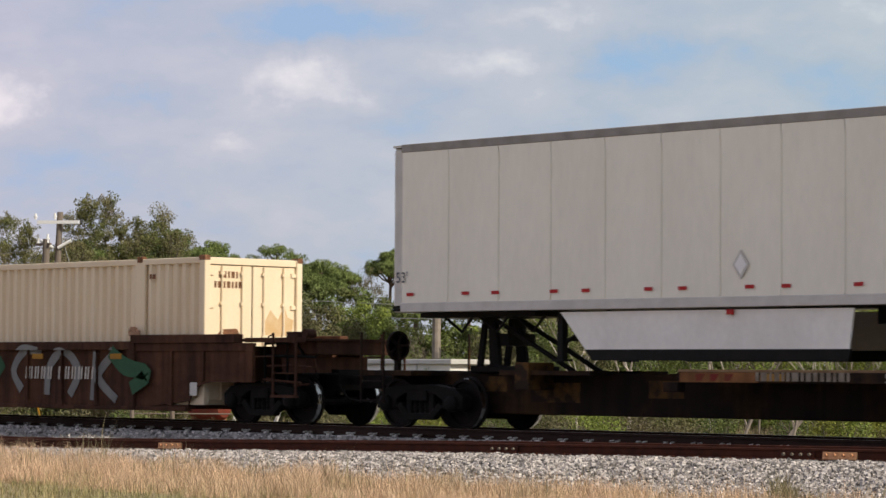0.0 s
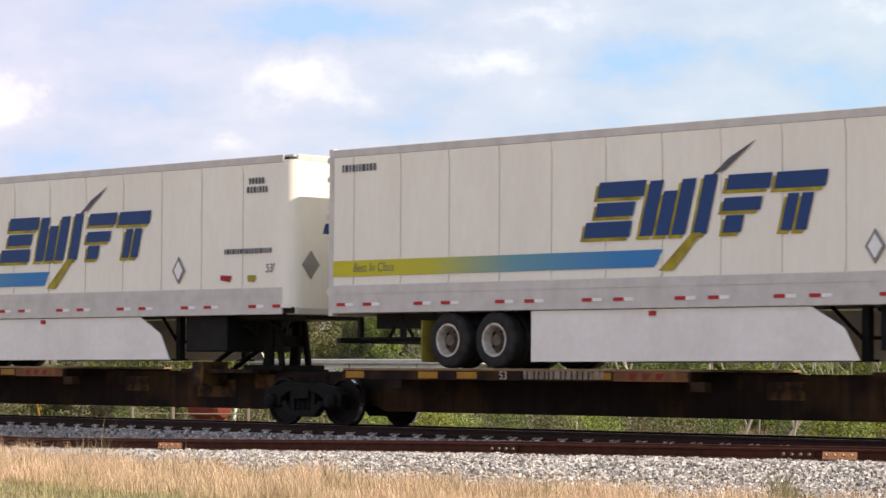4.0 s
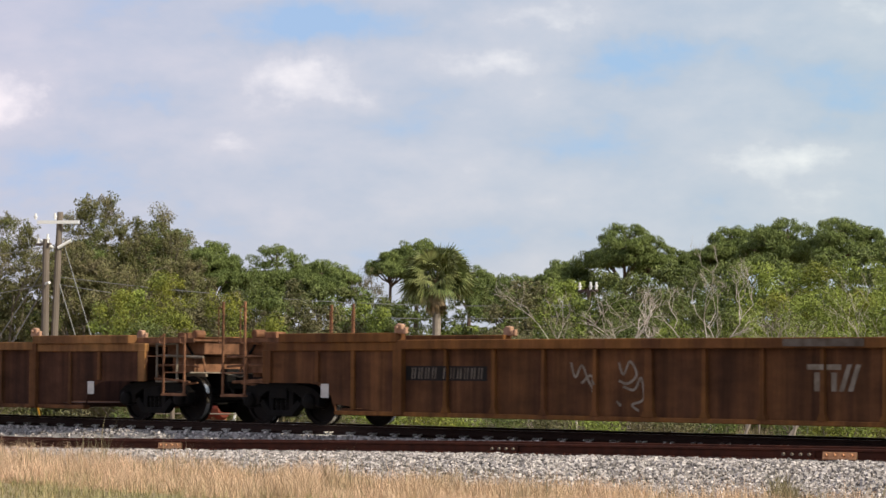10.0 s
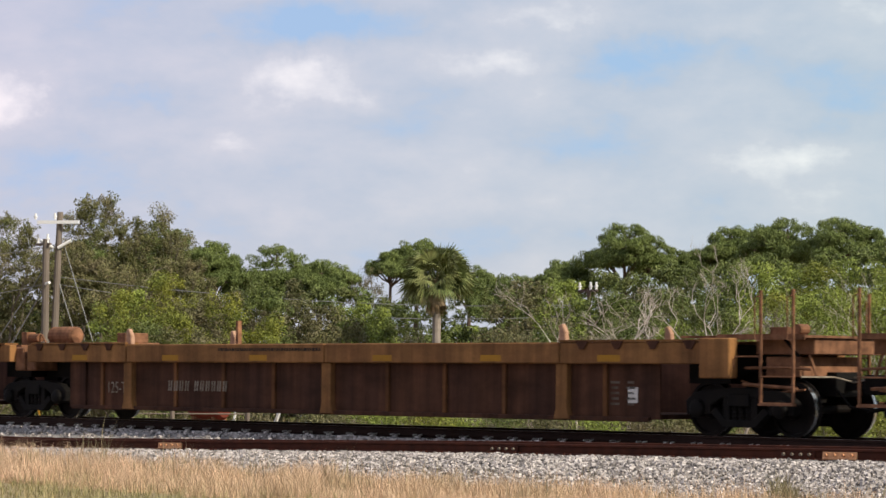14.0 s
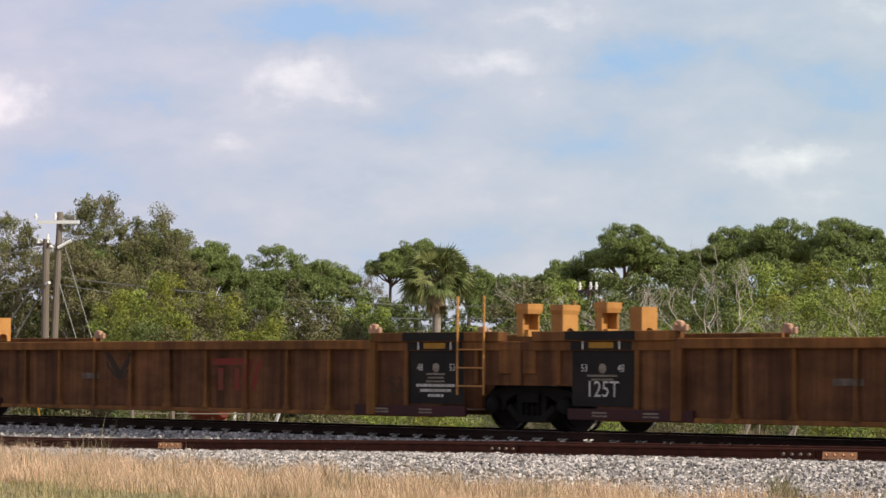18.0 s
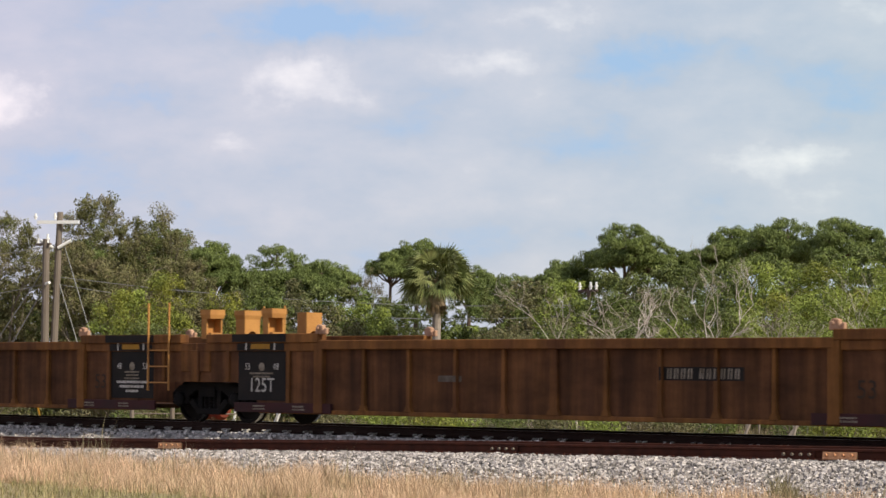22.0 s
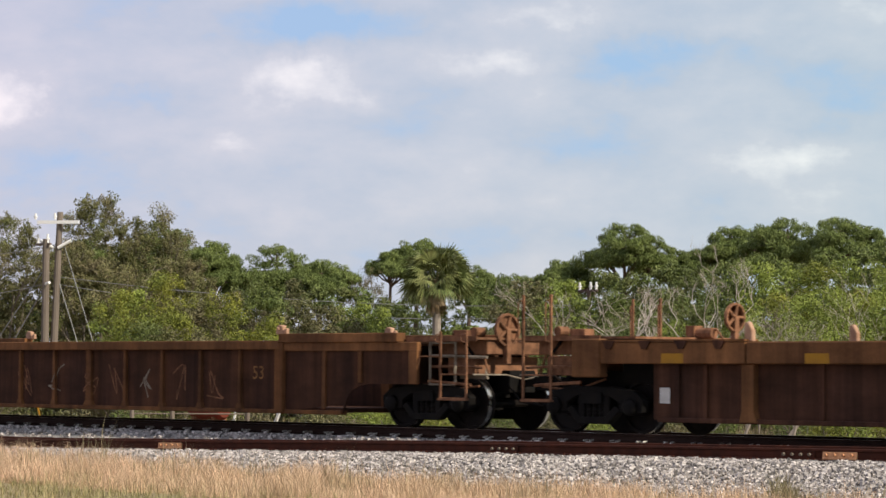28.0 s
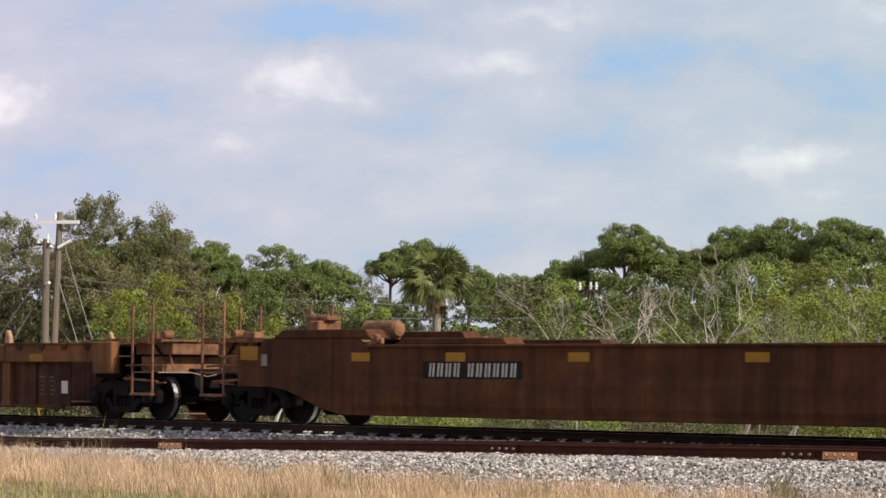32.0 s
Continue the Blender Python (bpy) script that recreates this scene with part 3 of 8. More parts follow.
# -- trucks --
wheelset_form = Mesh().tube((0, -0.80, 0), (0, 0.80, 0), 0.075, sides=10)
for side in (-1, 1):
    prof = [(0.20, 0.62), (0.40, 0.66), (0.425, 0.655), (0.49, 0.66), (0.49, 0.69), (0.46, 0.70)]
    wheelset_form.lathe([(r, side * o) for r, o in prof], sides=28)
    wheelset_form.lathe([(0.13, side * 0.79), (0.13, side * 1.06), (0.08, side * 1.08)], sides=10)
    outer = [(0.46, 0.70), (0.455, 0.795), (0.40, 0.80), (0.385, 0.755), (0.17, 0.745), (0.15, 0.79), (0.0, 0.79)]
    wheelset_form.lathe([(r, side * o) for r, o in outer], sides=28)
    for k in range(3):
        a = 2.1 * k
        wheelset_form.box(0.25 * math.cos(a) - 0.03, 0.25 * math.cos(a) + 0.03, side * 0.735 - 0.015, side * 0.735 + 0.015, 0.25 * math.sin(a) - 0.03, 0.25 * math.sin(a) + 0.03)
wheelset_form = softened(wheelset_form.mesh("wheelset", WHEEL), 0)
wheelset_form.materials.append(TREAD)
for face in wheelset_form.polygons:
    if all(math.hypot(wheelset_form.vertices[i].co.x, wheelset_form.vertices[i].co.z) > 0.44 and abs(wheelset_form.vertices[i].co.y) > 0.695 for i in face.vertices):
        face.material_index = 1
frame_form = {}
for side in (-1, 1):
    y0, y1 = sorted((side * 0.93, side * 1.10))
    m = Mesh()
    m.prism([(-1.12, 0.36), (-0.62, 0.36), (-0.60, 0.52), (-0.36, 0.64), (0.36, 0.64), (0.60, 0.52), (0.62, 0.36), (1.12, 0.36), (1.14, 0.58), (0.95, 0.72), (0.4, 0.80), (-0.4, 0.80), (-0.95, 0.72), (-1.14, 0.58)], y0, y1)
    m.prism([(-0.62, 0.40), (-0.34, 0.16), (0.34, 0.16), (0.62, 0.40), (0.50, 0.48), (0.28, 0.28), (-0.28, 0.28), (-0.50, 0.48)], y0, y1)
    m.prism([(-0.36, 0.27), (-0.22, 0.27), (-0.22, 0.66), (-0.36, 0.66)], y0 + 0.02, y1 - 0.02).prism([(0.22, 0.27), (0.36, 0.27), (0.36, 0.66), (0.22, 0.66)], y0 + 0.02, y1 - 0.02)
    for x in (-0.87, 0.87):
        m.lathe([(0.15, side * 1.02), (0.15, side * 1.16), (0.10, side * 1.19), (0.05, side * 1.20)], sides=12, at=(x, 0, 0.457))
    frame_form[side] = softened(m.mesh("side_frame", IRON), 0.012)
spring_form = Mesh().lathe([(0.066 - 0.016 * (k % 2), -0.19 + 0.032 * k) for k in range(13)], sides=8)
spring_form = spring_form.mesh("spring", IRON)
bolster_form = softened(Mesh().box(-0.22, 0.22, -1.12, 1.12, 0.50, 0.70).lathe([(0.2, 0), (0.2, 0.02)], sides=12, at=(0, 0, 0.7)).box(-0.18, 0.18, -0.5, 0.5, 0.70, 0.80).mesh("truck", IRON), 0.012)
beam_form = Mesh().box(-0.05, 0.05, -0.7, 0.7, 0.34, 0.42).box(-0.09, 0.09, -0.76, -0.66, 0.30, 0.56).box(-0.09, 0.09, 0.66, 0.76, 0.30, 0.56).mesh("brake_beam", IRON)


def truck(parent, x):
    t = part("truck", bolster_form, IRON, parent, "grimy two-axle truck, coloured near-black for the shade", at=(x, 0, 0))
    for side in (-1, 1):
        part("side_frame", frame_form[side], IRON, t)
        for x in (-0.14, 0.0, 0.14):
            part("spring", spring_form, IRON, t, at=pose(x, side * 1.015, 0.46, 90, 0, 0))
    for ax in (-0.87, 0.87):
        part("wheelset", wheelset_form, WHEEL, t, "dusty iron wheel pair darkened for the shade, bright tread", at=(ax, 0, WHEEL_R))
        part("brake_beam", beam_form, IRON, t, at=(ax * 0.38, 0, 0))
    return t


def wheel_treads(car):
    for w in [o for o in car.children_recursive if o.name.split(".")[0] == "wheelset"]:
        WHEELS.append(w)


def coupler(parent, x, way, z=0.86):
    m = Mesh().box(*sorted((x, x + way * 0.9)), -0.09, 0.09, z - 0.09, z + 0.09)
    m.prism([(x + way * 0.75, z - 0.16), (x + way * 1.05, z - 0.16), (x + way * 1.05, z + 0.16), (x + way * 0.75, z + 0.16)], -0.16, 0.14)
    part("coupler", m, IRON, parent, "rusty black knuckle coupler", bevel=0.015)
    part("air_hose", Mesh().path([(x + way * 0.2, -0.35, z - 0.05), (x + way * 0.5, -0.36, z - 0.35), (x + way * 0.9, -0.25, z - 0.42), (x + way * 1.2, -0.1, z - 0.35)], 0.025), IRON, parent)


def ladder(parent, x0, x1, y, z0, z1, rungs, mat, post=0.05):
    """Two upright steel posts with rungs between."""
    for x in (x0, x1):
        part("ladder_post", Mesh().box(x - post / 2, x + post / 2, y - 0.018, y + 0.018, z0, z1), mat, parent, bevel=0.006)
    for z in rungs:
        part("rung", Mesh().tube((x0, y - 0.02, z), (x1, y - 0.02, z), 0.014), mat, parent)


def grab_iron(parent, x, y, z0, z1, mat, out=0.09):
    part("grab_iron", Mesh().path([(x, y, z0), (x - out, y, z0 + 0.02), (x - out, y, z1 - 0.02), (x, y, z1)], 0.013), mat, parent)


def decal(parent, name, shape, mat, x, z, y, label=""):
    if name == "small_print":
        return tagged(part(name, shape.mesh(name, mat), mat, parent, at=(x, y, z)), kind="stuff")
    me = shape if isinstance(shape, bpy.types.Mesh) else shape.mesh(name, mat)
    return part(name, me, mat, parent, label, at=(x, y, z))


def arch_outline(half, top, low, cut, arch):
    """A car side with an opening for the wheels at both ends: (x, z) corners."""
    right = [(half - cut, low)]
    for k in range(1, 6):
        a = math.pi / 2 * k / 5
        right.append((half - cut + 0.75 * (1 - math.cos(a)), low + (arch - low) * math.sin(a)))
    right.append((half, arch))
    right.append((half, top))
    return right + [(-x, z) for x, z in right[::-1]]


POST = 6.05


def lock_bracket(parent, x, side, z, mat):
    """A container guide with its hooked casting on the top chord."""
    m = Mesh().prism([(x - 0.10, z), (x + 0.15, z), (x + 0.15, z + 0.07), (x + 0.10, z + 0.10), (x + 0.09, z + 0.17), (x - 0.02, z + 0.19), (x - 0.10, z + 0.13)], *sorted((side * 1.34, side * 1.45)))
    m.tube((x - 0.01, side * 1.45, z + 0.11), (x - 0.01, side * 1.49, z + 0.11), 0.04, sides=8).box(x + 0.13, x + 0.20, *sorted((side * 1.36, side * 1.44)), z, z + 0.12)
    part("container_guide", m, mat, parent, "rusty container guide casting", bevel=0.015)


def end_platform(car, way, paint, box=True, tall=True):
    """The walkway, draft sill, ladders and brake gear at a coupler end."""
    def b(x0, x1, *r):
        return Mesh().box(*sorted((way * x0, way * x1)), *r)
    part("draft_sill", b(9.2, 11.1, -0.33, 0.33, 0.66, 1.06), IRON, car, bevel=0.015)
    part("end_sill", b(9.95, 11.15, -0.95, 0.95, 1.34, 1.60), paint, car, "weathered end sill plate", bevel=0.012)
    part("end_apron", b(10.2, 10.9, -1.0, 0.6, 0.98, 1.30), paint, car, bevel=0.012)
    walkway = b(8.6, 11.2, -1.25, 1.25, 1.60, 1.64)
    part("walkway", walkway, RUST, car, "rusty grated crossover walkway")
    coupler(car, way * 10.9, way)
    for side in (-1, 1):
        ladder(car, way * 10.42, way * 11.08, side * 1.40, 0.52, 2.36 if tall else 1.75, (0.56, 0.98), paint)
        for x in (10.42, 11.08):
            grab_iron(car, way * x, side * 1.44, 1.55, 2.26 if tall else 1.7, paint)
        part("step", b(10.40, 11.10, side * 1.40 - 0.05, side * 1.40 + 0.05, 0.52, 0.56), paint, car)
        part("handrail", Mesh().path([(way * 10.42, side * 1.4, 1.3), (way * 9.9, side * 1.4, 1.3), (way * 9.8, side * 1.4, 0.95)], 0.014), paint, car)
        part("side_step_beam", Mesh().path([(way * 9.9, side * 1.2, 0.86), (way * 11.0, side * 1.2, 0.80)], 0.03), RUST, car)
    part("guard_bar", Mesh().path([(way * 9.9, -1.15, 1.12), (way * 10.7, -1.15, 1.13), (way * 11.25, -1.15, 1.10)], 0.024), RUST, car)
    part("strap", Mesh().prism([(way * 10.55 - 0.03, 1.60), (way * 10.55 + 0.03, 1.60), (way * 10.85 + 0.03, 1.30), (way * 10.85 - 0.03, 1.30)], -0.99, -0.96), IRON, car, "dark diagonal strap")
    part("uncoupling_lever", Mesh().path([(way * 11.2, -1.35, 0.98), (way * 11.2, -0.5, 0.98), (way * 11.35, -0.2, 0.9), (way * 11.5, -0.05, 0.95)], 0.017), STENCIL_DIM, car, "pale uncoupling lever")
    part("brake_rod", Mesh().path([(way * 9.6, -0.9, 0.92), (way * 10.3, -0.95, 0.72), (way * 11.0, -1.0, 0.78)], 0.02), RUST, car)
    part("valve_body", Mesh().box(*sorted((way * 10.15, way * 10.5)), -0.85, -0.6, 1.64, 1.78).lathe([(0.09, 0), (0.09, 0.24)], sides=10, at=(way * 10.75, -0.9, 1.74)), RUST, car, "rusty brake valve body", bevel=0.008)
    part("grating_edge", Mesh().box(*sorted((way * 9.4, way * 11.2)), -1.27, -1.24, 1.57, 1.66), RUST, car)
    part("diagonal_brace", Mesh().path([(way * 10.9, -0.9, 1.6), (way * 11.15, -0.9, 1.0)], 0.025), paint, car)
    if box:
        lid_box(car, way * 9.75, -0.1, 1.64, BOX_YELLOW)


def gear_box(car, x, y, z, width, height, paint, deep=0.28, arches=1, cap=False):
    """A pressed steel box across the car with cut-out feet, such as stores the container locks."""
    foot = [(y - width / 2, z)]
    for k in range(arches):
        c = y - width / 2 + width * (k + 0.5) / arches
        w = width * 0.27 / arches if arches == 1 else width * 0.3 / arches
        foot += [(c - w, z), (c - w, z + height * 0.14)] + [(c - w * math.cos(math.pi * j / 6), z + height * 0.14 + w * 0.8 * math.sin(math.pi * j / 6)) for j in range(1, 6)] + [(c + w, z + height * 0.14), (c + w, z)]
    foot += [(y + width / 2, z), (y + width / 2, z + height), (y - width / 2, z + height)]
    m = Mesh().sweep(foot, x - deep / 2, x + deep / 2)
    if cap:
        flared_cap(m, x, y, z + height - 0.16, deep / 2, width / 2, 0.18, 0.025)
    part("lock_box", m, paint, car, "bright yellow steel lock box")


def flared_cap(m, x, y, z, wx, wy, height, flare):
    """A tray that widens upward, closed on top."""
    ring = lambda a, b, zz: [(x - a, y - b, zz), (x + a, y - b, zz), (x + a, y + b, zz), (x - a, y + b, zz)]
    m.add(ring(wx, wy, z) + ring(wx + flare, wy + flare, z + height * 0.45) + ring(wx + flare, wy + flare, z + height),
          [(3, 2, 1, 0), (8, 9, 10, 11)] + [(4 * k + i, 4 * k + (i + 1) % 4, 4 * k + 4 + (i + 1) % 4, 4 * k + 4 + i) for k in (0, 1) for i in range(4)])
    return m


def lid_box(car, x, y, z, paint):
    """An open-fronted bracket box: a back, two cheeks and a flared cap."""
    m = Mesh().box(x - 0.14, x - 0.10, y - 0.17, y + 0.17, z, z + 0.40).box(x - 0.10, x + 0.10, y + 0.135, y + 0.17, z, z + 0.40)
    m.box(x - 0.10, x + 0.02, y - 0.17, y - 0.135, z, z + 0.40).box(x - 0.10, x + 0.12, y - 0.135, y + 0.135, z, z + 0.12)
    flared_cap(m, x, y, z + 0.40, 0.14, 0.17, 0.18, 0.02)
    part("lock_bracket", m, paint, car, "yellow open-fronted lock bracket with a flared cap")


def ribbed_well(name, label, panel, rib, chord, rib_step=1.21, ends="rr", yellow=False, group="well cars"):
    """A well car with ribbed sides. ends: for the left and right end, c coupler, r joint with a neighbour."""
    car = thing(name, label, "railcar", group)
    sheet = arch_outline(9.85, 1.52, 0.25, 2.05, 0.80)
    for side in (-1, 1):
        ya, yb = sorted((side * 1.355, side * 1.385))
        for way in (-1, 1):
            end = [(way * x, z) for x, z in sheet if x >= POST] + [(way * POST, 1.52), (way * POST, 0.25)]
            end.sort(key=lambda p: math.atan2(p[1] - 1.15, p[0] - way * 8.0))
            part("end_sheet", Mesh().prism(end, ya, yb), panel, car, "grimy steel end panel")
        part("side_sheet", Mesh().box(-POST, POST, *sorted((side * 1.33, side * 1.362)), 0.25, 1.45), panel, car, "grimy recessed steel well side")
        ya, yb = sorted((side * 1.25, side * 1.475))
        part("top_chord", Mesh().box(-POST, POST, ya, yb, 1.43, 1.60), chord, car, "weathered top chord", bevel=0.012)
        part("bottom_sill", Mesh().box(-7.8, 7.8, *sorted((side * 1.26, side * 1.42)), 0.22, 0.30), rib, car, bevel=0.01)
        for way in (-1, 1):
            part("end_chord", Mesh().box(*sorted((way * POST, way * 9.35)), ya, yb, 1.56, 1.73), chord, car, bevel=0.012)
            part("end_chord_web", Mesh().box(*sorted((way * POST, way * 9.85)), *sorted((side * 1.33, side * 1.43)), 1.40, 1.56), chord, car, bevel=0.01)
            part("bolster_post", Mesh().box(way * POST - 0.12, way * POST + 0.12, *sorted((side * 1.28, side * 1.47)), 0.24, 1.56), rib, car, "upright at the container guide", bevel=0.012)
            part("corner_post", Mesh().box(*sorted((way * 9.62, way * 9.85)), *sorted((side * 1.385, side * 1.44)), 0.80, 1.42), chord, car, bevel=0.01)
            lock_bracket(car, way * POST, side, 1.71, GUIDE)
        k = round(2 * POST / rib_step)
        for i in range(1, k):
            x = -POST + 2 * POST * i / k
            wide = 0.10 if i == k // 2 else 0.05
            part("rib", Mesh().prism([(x - wide, 0.30), (x + wide, 0.30), (x + wide * 0.75, 1.43), (x - wide * 0.75, 1.43)], *sorted((side * 1.355, side * 1.43))), rib, car, bevel=0.008)
            part("rib_foot", Mesh().prism([(x - wide - 0.05, 0.30), (x + wide + 0.05, 0.30), (x + wide, 0.40), (x - wide, 0.40)], *sorted((side * 1.355, side * 1.436))), rib, car)
        for x in [w * v for w, e in zip((-1, 1), ends) for v in ((6.95, 8.75) if yellow and e == "r" else (7.3, 8.3))]:
            foot = 0.32 if abs(x) < 7.8 else 0.82
            part("rib", Mesh().prism([(x - 0.05, foot), (x + 0.05, foot), (x + 0.05, 1.42), (x - 0.05, 1.42)], *sorted((side * 1.38, side * 1.43))), rib, car, bevel=0.008)
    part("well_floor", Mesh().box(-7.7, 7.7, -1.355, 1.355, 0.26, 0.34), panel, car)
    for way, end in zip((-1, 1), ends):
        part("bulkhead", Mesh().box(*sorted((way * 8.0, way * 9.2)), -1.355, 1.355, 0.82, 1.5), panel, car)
        if end == "c":
            end_platform(car, way, END_PAINT if yellow else RUST, box=yellow and way > 0, tall=yellow or way < 0)
        else:
            part("joint_casting", Mesh().box(*sorted((way * 9.2, way * 9.72)), -0.4, 0.4, 0.72, 1.1), IRON, car, "black joint casting", bevel=0.02)
            for side in (-1, 1):
                part("end_lug", Mesh().box(*sorted((way * 9.3, way * 9.62)), *sorted((side * 0.95, side * 1.42)), 1.0, 1.55), chord, car, bevel=0.015)
    return car


def chord_well(name, label, panel, chord, ends, group="well cars"):
    """A well car with a deep box-section top chord over a recessed thin side."""
    car = thing(name, label, "railcar", group)
    for side in (-1, 1):
        ya, yb = sorted((side * 1.29, side * 1.47))
        for x0, x1 in ((-POST, 0), (0, POST)):
            part("top_chord", Mesh().box(x0 + 0.012, x1 - 0.012, ya, yb, 1.18, 1.54), chord, car, "faded tan box top chord", bevel=0.02)
        part("side_sheet", Mesh().box(-8.15, 8.2, *sorted((side * 1.27, side * 1.30)), 0.26, 1.20), panel, car, "dark sooty well side")
        part("bottom_sill", Mesh().box(-8.0, 8.0, *sorted((side * 1.27, side * 1.38)), 0.22, 0.30), panel, car, bevel=0.01)
        for way in (-1, 1):
            part("end_chord", Mesh().box(*sorted((way * (POST + 0.012), way * 9.45)), ya, yb, 1.18, 1.54), chord, car, "tan end chord", bevel=0.015)
            part("end_cover", Mesh().box(*sorted((way * POST, way * 9.3)), *sorted((side * 1.15, side * 1.49)), 1.545, 1.58), chord, car)
            for j in range(4):
                x = way * (6.6 + 0.8 * j)
                part("gusset", Mesh().prism([(x - 0.14, 1.56), (x + 0.14, 1.56), (x + 0.05, 1.42), (x - 0.05, 1.42)], *sorted((side * 1.47, side * 1.50))), DARK_BROWN, car)
            lock_bracket_tall(car, way * POST, side)
        for x in (-POST, 0, POST):
            w = 0.13
            part("bolster_post", Mesh().prism([(x - w - 0.05, 0.24), (x + w + 0.05, 0.24), (x + w, 0.42), (x + w, 1.18), (x - w, 1.18), (x - w, 0.42)], *sorted((side * 1.28, side * 1.42))), chord, car, bevel=0.012)
        for x in (-7.6, -7.0, -4.6, -3.1, -1.6, 1.6, 3.1, 4.6, 7.0):
            part("rib", Mesh().box(x - 0.045, x + 0.045, *sorted((side * 1.295, side * 1.35)), 0.30, 1.18), panel if abs(x) > 7.2 else BROWN_RIB, car, bevel=0.008)
    part("well_floor", Mesh().box(-8, 8, -1.27, 1.27, 0.26, 0.34), panel, car)
    for way, end in zip((-1, 1), ends):
        # near-black iron here gives the gap behind the side its shade
        part("bulkhead", Mesh().box(*sorted((way * 8.4, way * 9.3)), -0.8, 0.8, 0.86, 1.5), IRON, car)
        part("end_deck", Mesh().box(*sorted((way * 8.0, way * 9.5)), -1.2, 1.2, 1.50, 1.545), RUST, car)
        if end == "c":
            end_platform(car, way, RUST, box=False, tall=True)
            for side in (-1, 1):
                part("jacking_bracket", Mesh().box(*sorted((way * 9.2, way * 9.85)), *sorted((side * 1.28, side * 1.5)), 0.95, 1.60), chord, car, "tan corner jacking bracket", bevel=0.02)
        else:
            part("joint_casting", Mesh().box(*sorted((way * 9.2, way * 9.72)), -0.4, 0.4, 0.72, 1.1), IRON, car, bevel=0.02)
            part("joint_cover", Mesh().box(*sorted((way * 9.4, way * 9.72)), -1.3, 1.3, 1.0, 1.5), RUST, car, bevel=0.03)
            if way < 0:
                continue
            part("ladder_post", Mesh().box(way * 8.85 - 0.04, way * 8.85 + 0.04, -1.56, -1.50, 0.62, 1.98), RUST, car, bevel=0.006)
            part("step_rung", Mesh().path([(way * 8.85, -1.53, 1.34), (way * 8.85 - 0.55, -1.53, 1.34)], 0.02), RUST, car)
            part("rung", Mesh().path([(way * 8.85, -1.5, 0.92), (way * 8.85 - 0.5, -1.5, 0.92)], 0.014), STENCIL_DIM, car)
            part("stirrup", Mesh().path([(way * 8.85 - 0.5, -1.5, 1.15), (way * 8.85 - 0.5, -1.5, 0.68), (way * 8.85, -1.5, 0.66)], 0.016), STENCIL_DIM, car)
    return car


def lock_bracket_tall(car, x, side):
    part("container_guide", Mesh().prism([(x - 0.09, 1.54), (x + 0.09, 1.54), (x + 0.08, 1.72), (x + 0.0, 1.86), (x - 0.08, 1.84)], *sorted((side * 1.30, side * 1.40))), GUIDE, car, "rusty container guide wedge, brightened as if sunlit", bevel=0.015)


def reservoir(car, x, y, z, length, r, mat):
    """A brake air tank on its saddles."""
    part("air_tank", Mesh().lathe([(0.05, -length / 2), (r * 0.8, -length / 2 + 0.03), (r, -length / 2 + 0.09), (r, length / 2 - 0.09), (r * 0.8, length / 2 - 0.03), (0.05, length / 2)], y_axis=False, sides=18, at=(x, y, z + r)), mat, car, "rusty orange brake air tank", smooth=False)
    for dx in (-length * 0.3, length * 0.3):
        part("tank_saddle", Mesh().box(x + dx - 0.04, x + dx + 0.04, y - r * 0.8, y + r * 0.8, z - 0.02, z + 0.1), mat, car)


def valve_gear(car, x, y, z, mat):
    """A small brake valve with pipes and a bracket."""
    m = Mesh().box(x - 0.25, x - 0.05, y - 0.12, y + 0.12, z, z + 0.28).lathe([(0.10, -0.2), (0.10, 0.2)], y_axis=False, sides=10, at=(x + 0.1, y, z + 0.15))
    m.path([(x - 0.3, y, z + 0.05), (x + 0.35, y, z + 0.22), (x + 0.5, y, z + 0.05)], 0.025)
    part("brake_valve", m, mat, car, "rusty brake valve with pipes", bevel=0.008)


def smooth_well(name, label, paint, gear, group="well cars"):
    """A well car with plain slab sides, coupler ends on both sides."""
    car = thing(name, label, "railcar", group)
    r = [(6.9, 0.22), (7.5, 0.32), (8.5, 0.66), (9.0, 0.72), (9.95, 0.72), (9.95, 1.46), (9.3, 1.48), (9.2, 1.64), (6.5, 1.64), (6.3, 1.50)]
    outline = r + [(-x, z) for x, z in r[::-1]]
    for side in (-1, 1):
        part("side_sheet", Mesh().prism(outline, *sorted((side * 1.38, side * 1.44))), paint, car, "smooth faded slab side", bevel=0.015)
        part("bulge", Mesh().sweep([(side * 1.44, 0.30), (side * 1.475, 0.42), (side * 1.475, 0.80), (side * 1.44, 0.95)], -6.6, 6.6), paint, car)
        part("top_chord", Mesh().box(-6.3, 6.3, *sorted((side * 1.30, side * 1.50)), 1.46, 1.515), paint, car, bevel=0.012)
        for way in (-1, 1):
            lock_bracket(car, way * POST, side, 1.52, RUST)
            part("seam", Mesh().box(way * 7.2 - 0.02, way * 7.2 + 0.02, *sorted((side * 1.44, side * 1.452)), 0.34, 1.60), paint, car)
    part("well_floor", Mesh().box(-7.2, 7.2, -1.38, 1.38, 0.24, 0.32), DARK_BROWN, car)
    for way in (-1, 1):
        part("bulkhead", Mesh().box(*sorted((way * 8.2, way * 9.3)), -1.38, 1.38, 0.80, 1.45), DARK_BROWN, car)
        end_platform(car, way, gear, box=False)
        truck(car, way * 9.72)
    return car


def join(car, place):
    """Puts a finished car at its place on the train."""
    ROLLING.append((car, place))
    wheel_treads(car)
    return car


